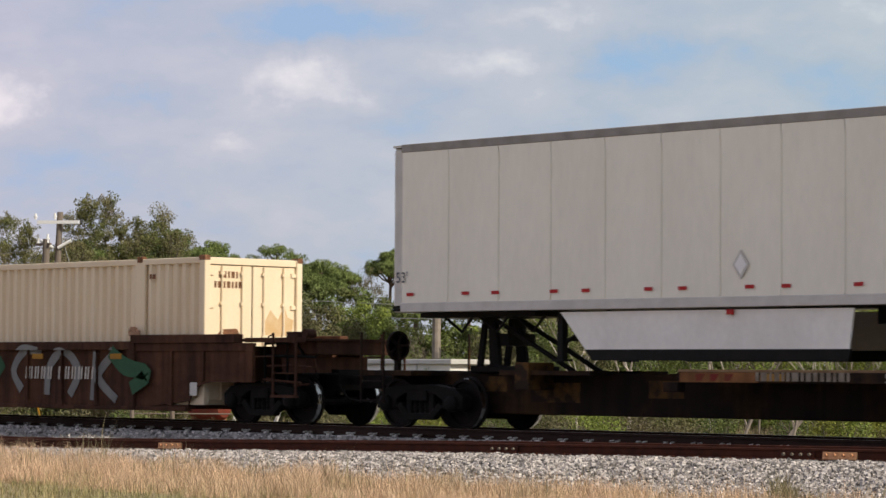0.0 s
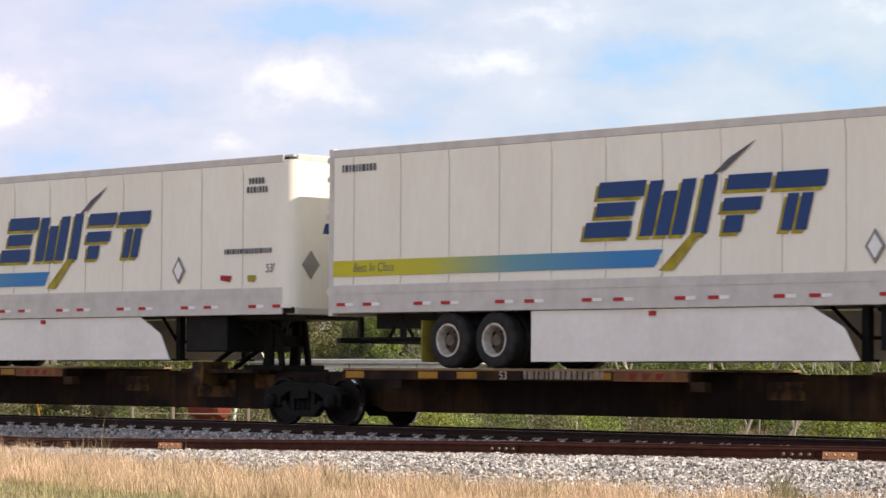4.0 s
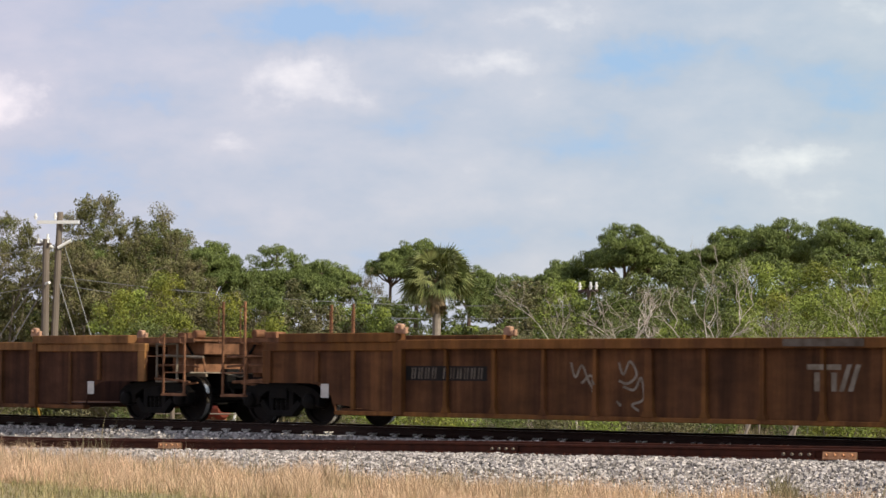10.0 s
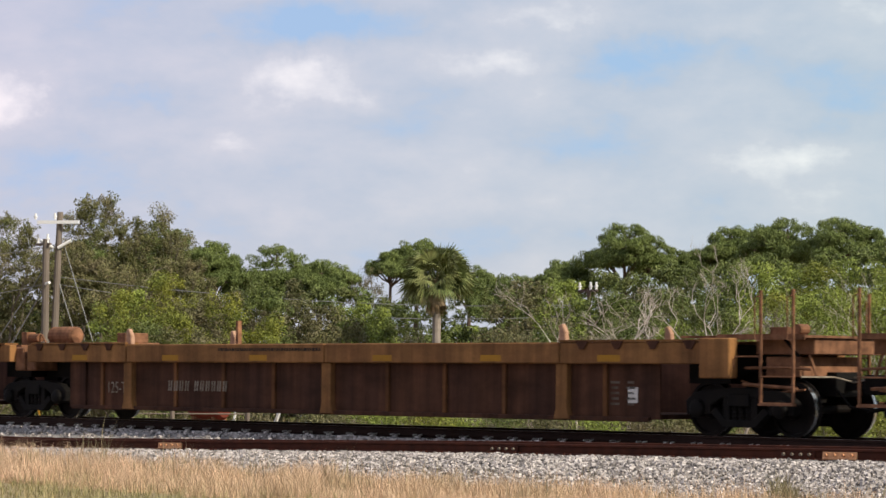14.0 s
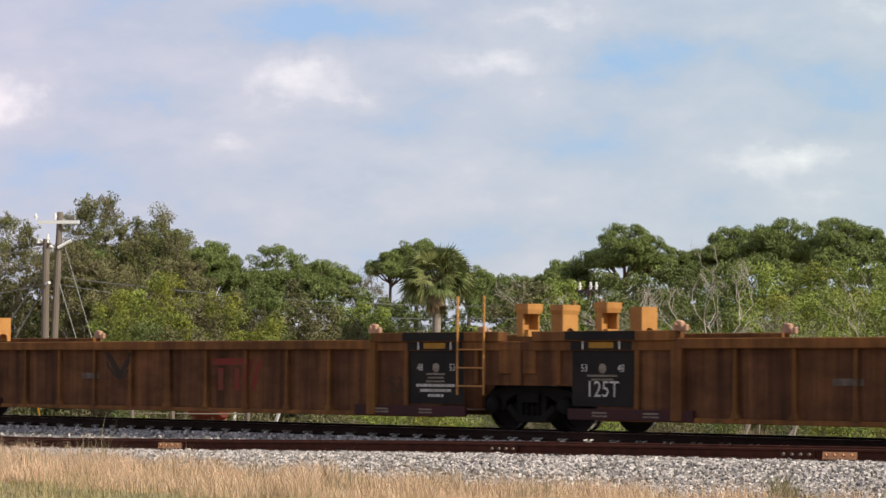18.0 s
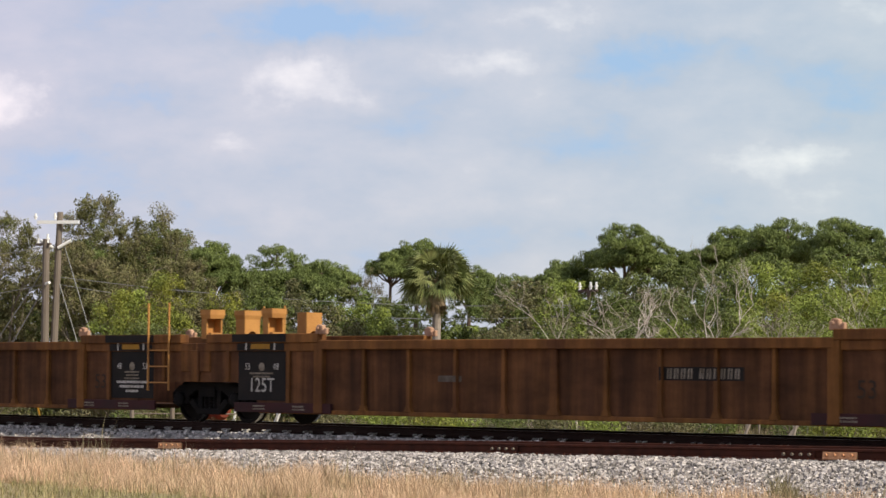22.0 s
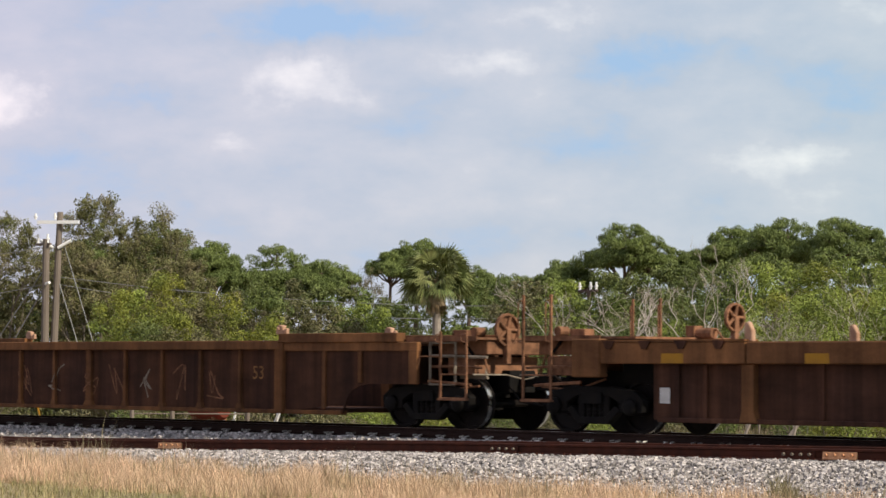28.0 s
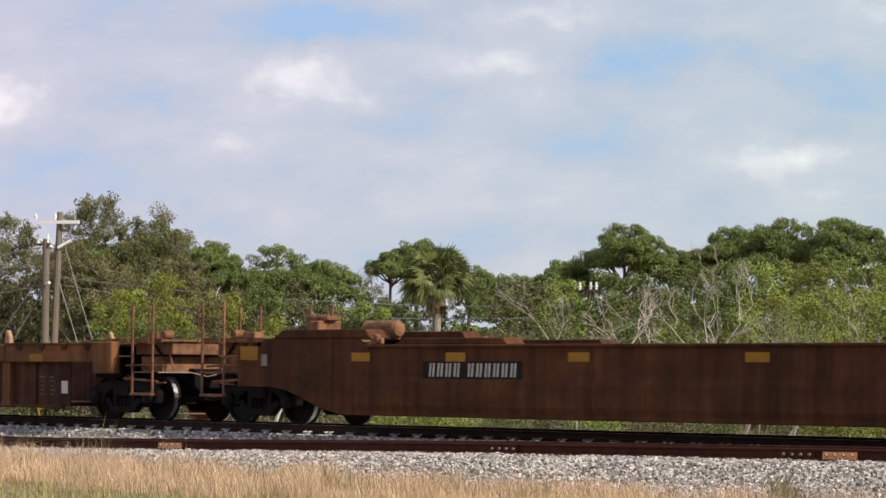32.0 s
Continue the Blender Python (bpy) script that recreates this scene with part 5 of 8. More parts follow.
for car in (box_b, box_c):
    part("deck_gear", Mesh().box(-9.0, -7.6, -0.6, 0.6, 1.56, 1.60).box(-7.9, -7.6, -0.3, 0.3, 1.6, 1.8), RUST, car, bevel=0.012)
    part("guide_post", Mesh().box(-5.45, -5.38, 0.9, 1.0, 1.54, 2.05), RUST, car)
valve_gear(box_a, -8.6, 0.4, 1.56, RUST)
box_cars = [join(box_a, -113.95), join(box_b, -93.85), join(box_c, -74.31)]
for j, unit in enumerate((box_a, box_b, box_c)):
    box_cars.append(join(copy_thing(unit, Matrix()), 191.67 + 19.52 * j))
    repaint(box_cars[-1], {TAN: RUST_CHORD, BROWN_RIB: DARK_BROWN})
tan_sign = plate([(-2.9, 0.27), (0.0, 0.27), (0.0, 1.17), (-2.9, 1.17)])
for i, car in enumerate(box_cars):
    reflectors(car, (-7.6, -4.6, -1.9, 1.6, 4.4, 7.2), 1.27, -1.473, w=0.26 if i < 3 else 0.24, h=0.055 if i < 3 else 0.08)
    if i % 3:
        decal(car, "lettering", letters("125-T", 0.24, STENCIL_DIM, squeeze=0.8), STENCIL_DIM, -6.56, 0.66, -1.306)
    decal(car, "small_print", bars(5, (0.14, 0.2), 0.04, 0.05, FAINT), FAINT, 7.55, 0.85, -1.306)
    decal(car, "small_print", bars(5, (0.2, 0.16), 0.04, 0.05, FAINT), FAINT, 7.2, 0.85, -1.306)
    decal(car, "small_print", bars(1, (3.0,), 0.06, 0.02, DARK_STENCIL), DARK_STENCIL, -1.6, 1.40, -1.474)
number_bars(box_cars[0], -4.2, 0.72, -1.357, 0.20, STENCIL_DIM, False)
number_bars(box_cars[2], -3.9, 0.72, -1.357, 0.20, STENCIL_DIM, False)
SIGN = material("dull_tan_sign_paint", (0.135, 0.082, 0.028), 0.8, 0, (0.08, 0.046, 0.02), 0.6, 2.0, streaks=0.3)
part("sign_panel", tan_sign, SIGN, box_cars[1], "tan painted sign panel", at=(0, -1.354, 0))
emblem(box_cars[1], -1.15, 0.66, -1.36, 0.6, MAROON, "dark red owner's emblem")
emblem(box_cars[4], -1.5, 0.66, -1.36, 0.56, WORN, "worn white owner's emblem")
tagged(box_cars[1], "brown box-chord well car with tan panel and red emblem")
placards(box_cars[0], (-7.9,), -1.306), placards(box_cars[2], (7.6,), -1.306), placards(box_cars[3], (-7.9, 8.0), -1.306), placards(box_cars[5], (8.0,), -1.306)
brake_wheel(box_cars[3], -7.0, -0.6, 1.95, 0.24, RUST)

# -- smooth-sided singles --
russet = smooth_well("well_car", "russet smooth-sided well car with scrawled graffiti, empty", SMOOTH_BROWN, RUST, "smooth-sided well cars")
ochre_slab = smooth_well("well_car", "ochre smooth-sided well car with large white graffiti, empty", SMOOTH_ORANGE, END_PAINT, "smooth-sided well cars")
for side in (-1, 1):
    for x0, x1, z0, z1 in ((-8.9, -6.15, 1.64, 1.80), (-5.5, -2.6, 1.515, 1.63)):
        part("end_lid", Mesh().prism([(x0, z0), (x1, z0), (x1 - 0.12, z1), (x0 + 0.3, z1)], *sorted((side * 1.0, side * 1.46))), SMOOTH_BROWN, russet, "russet hinged lid", bevel=0.012)
russet_end = copy_thing(russet, Matrix())
tagged(russet_end, "russet smooth-sided well car with a white number panel, empty")
join(russet, -50.85), join(ochre_slab, 97.75), join(russet_end, 260.1 - 5.65)
decal(russet, "lettering", letters("53", 0.34, DARK_STENCIL), DARK_STENCIL, -7.6, 0.80, -1.447)
decal(russet_end, "lettering", letters("53", 0.34, DARK_STENCIL), DARK_STENCIL, -8.0, 0.78, -1.447)
decal(ochre_slab, "lettering", letters("53", 0.30, DARK_STENCIL), DARK_STENCIL, 6.75, 0.78, -1.445)
number_bars(russet, -3.3, 1.0, -1.455, 0.24, STENCIL_DIM, True)
number_bars(ochre_slab, -5.4, 1.06, -1.455, 0.2, STENCIL, True)
number_bars(russet_end, -3.5, 1.06, -1.455, 0.24, STENCIL, True)
for car in (russet, russet_end):
    part("white_placard", plate([(-9.24, 1.12), (-9.06, 1.12), (-9.06, 1.34), (-9.24, 1.34)]), STENCIL_DIM, car, at=(0, -1.446, 0))
reflectors(russet_end, (-6.4, -3.9, -0.9, 3.0, 6.0), 1.29, -1.455, w=0.25, h=0.08)
reflectors(russet_end, (-9.6,), 1.36, -1.446, w=0.26, h=0.13)
reflectors(russet, (-8.2,), 1.22, -1.446, w=0.22, h=0.11)
strokes(russet, scribble(-7.3, -5.0, 0.82, 1.25, 9, 5) + scribble(-7.2, -5.1, 0.40, 0.76, 11, 6) + scribble(-7.2, -5.1, 0.46, 0.7, 8, 16), 0.04, GREY_PAINT, -1.48, "grey sprayed scrawl")
LILAC = material("lilac_spray_paint", (0.10, 0.10, 0.22), 0.6, 0, (0.06, 0.06, 0.14), 0.5, 3.0, bump=0)
LIMEP = material("pale_green_spray_paint", (0.30, 0.42, 0.16), 0.6, 0, (0.2, 0.3, 0.1), 0.5, 3.0, bump=0)
strokes(russet, [[(-3.1, 1.34), (-0.9, 1.34)], [(-2.0, 0.5), (-0.6, 0.45), (1.6, 0.4)], [(1.4, 1.3), (2.6, 1.2)]], 0.38, LILAC, -1.483, "broad lilac sprayed patch")
green_tag = [[(-2.1, 0.75), (-1.9, 1.1), (-1.3, 1.3), (-0.6, 1.1), (-1.2, 0.8), (-1.7, 0.6)], [(-0.4, 0.5), (-0.3, 1.3), (0.4, 0.8), (0.9, 1.25), (1.0, 0.5)]]
strokes(russet, green_tag, 0.36, DARK_STENCIL, -1.486, "dark sprayed outline")
strokes(russet, green_tag, 0.25, LIMEP, -1.489, "pale green sprayed stroke")
strokes(russet, scribble(-3.0, -1.9, 1.28, 1.42, 6, 27), 0.03, DARK_STENCIL, -1.487, "thin dark sprayed scrawl")
# the large white tag with its plain emblem
emblem(ochre_slab, -0.13, 0.80, -1.48, 0.68, STENCIL, "white owner's emblem")
face_tag = ([(0.74, 0.31), (2.02, 0.31)], [(1.10, 0.36), (1.15, 1.44)], [(1.17, 1.44), (1.90, 0.32)], [(2.16, 0.26), (2.13, 1.40)], [(2.05, 1.37), (2.66, 1.37)], [(2.2, 0.92), (2.62, 0.95)],
            [(2.72, 0.30), (3.10, 1.44)], [(3.12, 1.44), (3.66, 0.28)], [(2.9, 0.80), (3.35, 0.84)], [(4.40, 1.35), (3.92, 1.36), (3.76, 1.05), (3.72, 0.78)], [(3.72, 0.34), (3.95, 0.60), (4.22, 0.62), (4.42, 0.48), (4.52, 0.27)],
            [(4.78, 1.44), (4.76, 0.40)], [(4.76, 1.20), (5.36, 1.20)], [(4.80, 0.88), (5.32, 0.85)], [(4.78, 0.40), (5.15, 0.27), (5.48, 0.36), (5.60, 0.66)])
strokes(ochre_slab, [[(x + 0.06, z - 0.03) for x, z in line] for line in face_tag], 0.27, BLACK, -1.478, "dark sprayed outline", False)
strokes(ochre_slab, face_tag, 0.20, STENCIL, -1.488, "broad white sprayed stroke", False)
strokes(ochre_slab, scribble(-4.3, -0.9, 0.42, 0.92, 9, 8) + scribble(-4.2, -0.9, 0.5, 0.85, 9, 18) + scribble(0.0, 0.9, 1.12, 1.3, 6, 9) + scribble(6.0, 9.0, 0.6, 1.35, 8, 10), 0.06, DARK_STENCIL, -1.48, "thin dark sprayed scrawl")
for i in range(4):
    part("top_flap", Mesh().prism([(-5.2 + i * 3.0, 1.51), (-3.0 + i * 3.0, 1.51), (-3.1 + i * 3.0, 1.58), (-5.1 + i * 3.0, 1.58)], -1.5, -1.0), BOX_YELLOW, ochre_slab, "orange hinged top flap", bevel=0.01)
    part("recess_line", Mesh().path([(-5.3 + i * 3.0, -1.452, 1.45), (-5.0 + i * 3.0, -1.452, 1.25), (-3.3 + i * 3.0, -1.452, 1.25), (-3.0 + i * 3.0, -1.452, 1.45)], 0.016), SMOOTH_ORANGE, ochre_slab)
part("notice_frame", Mesh().box(9.0, 9.45, -1.45, -1.44, 1.0, 1.42), STENCIL, ochre_slab, "white notice board")
part("notice_panel", plate([(9.04, 1.05), (9.41, 1.05), (9.41, 1.37), (9.04, 1.37)]), SMOOTH_BROWN, ochre_slab, at=(0, -1.456, 0))
reservoir(russet_end, -7.6, 0.2, 1.66, 1.0, 0.17, RUST)
part("brake_stand", Mesh().box(-9.2, -8.9, -0.3, 0.3, 1.64, 2.0).box(-9.4, -8.8, -0.15, 0.15, 2.0, 2.1), RUST, russet_end, "rusty brake gear stand", bevel=0.02)

# -- container in the first car --
def container(at_place):
    box = thing("shipping_container", "cream corrugated steel container seated in a well car", "container")
    half, z0, z1 = 8.08, 0.345, 3.26
    part("roof", Mesh().box(-half + 0.1, half - 0.1, -1.2, 1.2, z1 - 0.10, z1 - 0.03), CREAM, box)
    part("floor", Mesh().box(-half + 0.1, half - 0.1, -1.2, 1.2, z0, z0 + 0.15), CREAM, box)
    for side in (-1, 1):
        m = Mesh()
        n = 116
        pts = []
        for i in range(n + 1):
            x = -half + 0.12 + (2 * half - 0.24) * i / n
            out = 0.0 if i % 2 else 0.07
            pts += [(x - 0.035, side * (1.235 - 0.045 + out))] if i == 0 else [(x - 0.025, side * (1.165 + (0.07 - out))), (x + 0.025, side * (1.165 + out))]
        m.add([(x, y, z) for x, y in pts for z in (z0 + 0.12, z1 - 0.12)], [(2 * i, 2 * i + 2, 2 * i + 3, 2 * i + 1) for i in range(len(pts) - 1)])
        part("corrugated_side", m, CREAM, box, "cream corrugated side wall")
        part("top_rail", Mesh().box(-half, half, *sorted((side * 1.17, side * 1.262)), z1 - 0.12, z1), CREAM, box, bevel=0.01)
        part("bottom_rail", Mesh().box(-half, half, *sorted((side * 1.17, side * 1.262)), z0, z0 + 0.14), CREAM, box, bevel=0.01)
        for x in (-6.08, 6.08):
            part("lift_post", Mesh().box(x - 0.16, x + 0.16, *sorted((side * 1.2, side * 1.264)), z0, z1), CREAM, box, bevel=0.01)
            part("corner_casting", Mesh().box(x - 0.09, x + 0.09, *sorted((side * 1.16, side * 1.275)), z1 - 0.07, z1 + 0.05), RUST, box, bevel=0.01)
        for x in (-half, half):
            part("corner_post", Mesh().box(x - 0.09, x + 0.09, *sorted((side * 1.12, side * 1.266)), z0, z1), CREAM, box, bevel=0.012)
            part("corner_casting", Mesh().box(x - 0.1, x + 0.1, *sorted((side * 1.13, side * 1.275)), z1 - 0.06, z1 + 0.04), RUST, box, bevel=0.01)
    part("door_header", Mesh().box(half - 0.05, half + 0.06, -1.12, 1.12, z1 - 0.14, z1), CREAM, box, bevel=0.01)
    for side in (-1, 1):
        door = part("door", Mesh().box(half - 0.02, half + 0.03, *sorted((side * 0.015, side * 1.11)), z0 + 0.1, z1 - 0.15), CREAM, box, "cream steel end door", bevel=0.012)
        for y in (0.28, 0.8):
            part("lock_rod", Mesh().tube((half + 0.06, side * y, z0 + 0.1), (half + 0.06, side * y, z1 - 0.16), 0.022), CREAM, door, "cream locking rod")
            for z in (1.7, 2.35, 2.95):
                part("rod_bracket", Mesh().box(half + 0.03, half + 0.085, side * y - 0.05, side * y + 0.05, z - 0.03, z + 0.03), CREAM, door)
        for z in (0.8, 1.6, 2.3, 2.95):
            part("hinge", Mesh().box(half + 0.02, half + 0.06, *sorted((side * 1.0, side * 1.14)), z - 0.04, z + 0.04), CREAM, door)
    for i, (w, z) in enumerate(((0.5, 2.86), (0.72, 2.66))):
        m = bars(1, (w,), 0.13, 0.02, RUST, 0.6)
        part("marking_bars", m, RUST, box, "rust-coloured marking bars", at=pose(half + 0.034, -0.62, z, 0, 0, 90))
    part("rust_stain", plate([(-0.42, 0.0), (-0.1, -0.05), (0.32, 0.02), (0.36, 0.3), (0.2, 0.36), (0.12, 0.6), (-0.05, 0.3), (-0.25, 0.5), (-0.4, 0.25)]), material("rust_stain", (0.60, 0.40, 0.20), 0.8, 0, (0.66, 0.50, 0.31), 0.9, 4.0), box, at=pose(half + 0.033, 0.72, 1.75, 0, 0, 90))
    part("rust_stain", plate([(-0.3, 0.0), (0.3, 0.0), (0.2, 0.14), (-0.2, 0.12)]), RUST, box, at=pose(half + 0.033, -0.6, 1.72, 0, 0, 90))
    part("marking_bars", bars(1, (0.2,), 0.1, 0.02, RUST), RUST, box, at=(6.5, -1.268, 2.85))
    ROLLING.append((box, at_place))
    return box


container(-334.6)


FLAP = material("yellow_mud_flap", (0.33, 0.27, 0.05), 0.7, 0, (0.2, 0.16, 0.04), 0.6, 4.0)
HUB = material("grimy_hub", (0.16, 0.13, 0.10), 0.7, 0.2, (0.06, 0.045, 0.035), 0.7, 8.0)


# -- spine cars, one platform under each trailer --
def spine_platform(label, flip, outer_left, outer_right):
    """A skeleton platform; x runs from the trailer's end that lies towards -x."""
    car = thing("spine_car", label, "railcar", "spine car platforms")
    L = 16.15

    def fx(a, b):
        return sorted((L - a, L - b)) if flip else (a, b)
    half = 0.40
    left, right = (-1.0 if not outer_left else -0.9), (16.15 if not outer_right else 16.3)
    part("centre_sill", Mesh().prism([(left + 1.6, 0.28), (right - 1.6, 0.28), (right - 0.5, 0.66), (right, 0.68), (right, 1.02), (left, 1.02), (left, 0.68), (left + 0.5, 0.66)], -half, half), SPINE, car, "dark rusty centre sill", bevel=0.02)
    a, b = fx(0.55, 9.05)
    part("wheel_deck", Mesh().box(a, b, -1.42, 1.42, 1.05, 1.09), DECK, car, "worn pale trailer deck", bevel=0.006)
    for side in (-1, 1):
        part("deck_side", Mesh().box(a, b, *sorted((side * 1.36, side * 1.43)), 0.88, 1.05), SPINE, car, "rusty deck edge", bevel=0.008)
        for k in range(6):
            x = a + 0.5 + k * 1.5
            part("cross_bearer", Mesh().prism([(x - 0.05, 1.05), (x + 0.05, 1.05), (x + 0.05, 0.88), (x - 0.05, 0.88)], *sorted((side * 0.4, side * 1.36))), SPINE, car)
        for x in fx(2.0, 9.2):
            part("deck_bracket", Mesh().box(x - 0.16, x + 0.16, *sorted((side * 1.25, side * 1.44)), 0.72, 0.88), SPINE, car, bevel=0.01)
    # hitch at the far end: stand, diagonal strut and head
    hx = fx(14.3, 14.3)[0]
    way = -1 if flip else 1
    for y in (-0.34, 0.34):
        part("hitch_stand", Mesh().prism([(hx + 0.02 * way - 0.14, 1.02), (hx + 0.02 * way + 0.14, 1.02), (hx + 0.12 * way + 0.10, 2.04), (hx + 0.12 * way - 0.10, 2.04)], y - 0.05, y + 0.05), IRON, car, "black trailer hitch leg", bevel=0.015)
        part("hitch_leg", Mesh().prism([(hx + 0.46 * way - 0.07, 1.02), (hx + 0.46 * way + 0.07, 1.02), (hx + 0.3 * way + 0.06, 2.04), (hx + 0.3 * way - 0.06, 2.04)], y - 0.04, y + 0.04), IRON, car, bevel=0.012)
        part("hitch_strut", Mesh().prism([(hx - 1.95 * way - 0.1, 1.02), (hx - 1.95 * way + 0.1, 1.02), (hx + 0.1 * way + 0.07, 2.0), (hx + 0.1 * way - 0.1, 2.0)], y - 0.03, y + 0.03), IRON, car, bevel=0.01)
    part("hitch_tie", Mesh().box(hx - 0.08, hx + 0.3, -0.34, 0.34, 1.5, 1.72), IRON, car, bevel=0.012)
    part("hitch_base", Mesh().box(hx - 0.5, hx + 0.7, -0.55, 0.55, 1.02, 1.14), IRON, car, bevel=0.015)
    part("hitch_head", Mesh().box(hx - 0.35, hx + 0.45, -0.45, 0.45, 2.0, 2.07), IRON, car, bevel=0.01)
    for x in fx(13.0, 13.0)[:1]:
        part("side_bracket", Mesh().box(x - 0.17, x + 0.17, -1.05, -0.4, 0.72, 1.2), SPINE_YELLOW, car, bevel=0.012)
        part("cross_arm", Mesh().box(x - 0.6, x + 1.6, -1.0, 1.0, 0.98, 1.06), SPINE, car)
    # faded yellow patches of the old paint
    for x0, x1, z0, z1, y in ((0.65, 1.15, 0.91, 1.03, -1.432), (2.6, 3.1, 0.91, 1.03, -1.432), (3.6, 4.1, 0.91, 1.03, -1.432), (6.8, 7.3, 0.91, 1.03, -1.432), (9.8, 10.6, 0.6, 0.9, -0.402), (12.2, 13.4, 0.5, 0.85, -0.402), (14.0, 14.6, 0.68, 0.95, -0.402)):
        p0, p1 = fx(x0, x1)
        part("reflector", plate([(p0, z0), (p1, z0), (p1, z1), (p0, z1)]), SPINE_YELLOW if y > -1 else REFLECT, car, at=(0, y, 0))
    decal(car, "lettering", letters("53", 0.15, STENCIL), STENCIL, fx(4.75, 4.75)[0], 0.965, -1.433)
    p0, p1 = fx(7.35, 9.0)
    part("deck_patch", plate([(p0, 0.885), (p1, 0.885), (p1, 1.045), (p0, 1.045)]), RUST_CHORD, car, "faded tan patch with a worn red emblem", at=(0, -1.4315, 0))
    for k in range(3):
        part("emblem", plate([(p0 + 0.35 + 0.3 * k, 0.91), (p0 + 0.47 + 0.3 * k, 0.91), (p0 + 0.55 + 0.3 * k, 1.02), (p0 + 0.35 + 0.3 * k, 1.02)]), RED_STENCIL, car, at=(0, -1.4335, 0))
    if not outer_left:
        truck(car, -0.98)
    else:
        truck(car, 0.6)
    if outer_right:
        truck(car, 15.75)
    for outer, way, x in ((outer_left, -1, -0.7), (outer_right, 1, 16.2)):
        if outer:
            coupler(car, x, way)
            part("end_platform", Mesh().box(*sorted((x, x - way * 1.3)), -1.3, 1.3, 0.95, 1.05), SPINE, car, bevel=0.01)
            # lighter steel on the sunward end, darker on the other, imitates the lighting
            for side in (-1, 1):
                ladder(car, x - way * 0.65, x - way * 0.05, side * 1.38, 0.45, 1.75, (0.5, 0.85), RUST if way > 0 else SPINE)
            brake_wheel(car, x - way * 0.3, -0.7, 1.5, 0.28, RUST if way > 0 else SPINE)
    return car


def slant_block(x0, x1, z0, z1, lean):
    return [(x0, z0), (x1, z0), (x1 + lean, z1), (x0 + lean, z1)]


def big_emblem(tr, x, z, k, y):
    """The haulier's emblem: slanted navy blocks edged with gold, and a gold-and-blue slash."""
    blocks = ((0.0, 1.05), (1.22, 1.05), (2.45, 0.38), (2.98, 0.95), (4.05, 0.95))
    lean = 0.26 * k
    fit = Matrix.Translation((x + 0.18, 0, 0)) @ Matrix.Diagonal((0.935, 1, 1.03, 1)) @ Matrix.Translation((-x, 0, -z))
    lift = Matrix.Translation((0, 0, z))
    for i, (bx, w) in enumerate(blocks):
        h = 0.86 * k
        x0, x1 = x + bx * k, x + (bx + w) * k
        if i == 0:
            shapes = [slant_block(x0 - 0.10 * k, x1 - 0.06 * k, z, z + 0.25 * k, lean * 0.25), slant_block(x0 + lean * 0.37 + 0.08 * k, x1 + lean * 0.30 - 0.06 * k, z + 0.33 * k, z + 0.55 * k, lean * 0.25), slant_block(x0 + lean * 0.72 + 0.04 * k, x1 + lean * 0.75 + 0.08 * k, z + 0.63 * k, z + 0.88 * k, lean * 0.25)]
        elif i == 1:
            shapes = [slant_block(x0 + j * 0.37 * k, x0 + j * 0.37 * k + 0.31 * k, z, z + h * (0.8 if j == 1 else 1), lean * (0.8 if j == 1 else 1)) for j in range(3)]
        elif i == 2:
            shapes = [slant_block(x0, x0 + 0.30 * k, z, z + h * 1.05, lean)]
        elif i == 3:
            shapes = [slant_block(x0 + 0.12 * k, x0 + 0.52 * k, z, z + 0.26 * k, lean * 0.3), slant_block(x0 + lean * 0.75, x1 + lean * 0.75, z + 0.65 * k, z + h + 0.02 * k, lean * 0.25), slant_block(x0 + lean * 0.4, x1 - 0.12 * k + lean * 0.4, z + 0.33 * k, z + 0.53 * k, lean * 0.25)]
        else:
            shapes = [slant_block(x0 + 0.30 * k, x0 + 0.54 * k, z, z + 0.55 * k, lean * 0.64), slant_block(x0 + 0.60 * k, x0 + 0.84 * k, z, z + 0.55 * k, lean * 0.64), slant_block(x0 + lean * 0.72 - 0.02 * k, x1 + 0.1 * k + lean * 0.72, z + 0.63 * k, z + h + 0.02 * k, lean * 0.28)]
        m = Mesh()
        for j, sh in enumerate(shapes):
            m.add([(a, -0.0004 * j, b) for a, b in sh], [tuple(range(len(sh)))])
        part("emblem_block", m, NAVY, tr, "navy blue emblem block", at=lift @ Matrix.Translation((0, y, 0)) @ fit)
        part("emblem_edge", m, GOLD, tr, "gold emblem edge", at=lift @ Matrix.Translation((-0.075 * k, y + 0.004, -0.055 * k)) @ fit)
    sx = x + 2.3 * k
    part("emblem_slash", plate([(sx - 0.62 * k, z - 0.55 * k), (sx - 0.30 * k, z - 0.55 * k), (sx + 0.35 * k, z + 0.02 * k), (sx + 0.12 * k, z + 0.02 * k)]), GOLD, tr, "gold slash", at=lift @ Matrix.Translation((0, y - 0.003, 0)) @ fit)
    part("emblem_slash", plate([(sx + 0.55 * k, z + 0.88 * k), (sx + 0.86 * k, z + 0.96 * k), (sx + 1.55 * k, z + 1.40 * k), (sx + 0.95 * k, z + 1.14 * k)]), GREY_DECAL, tr, "dark slash tip", at=lift @ Matrix.Translation((0, y - 0.003, 0)) @ fit)


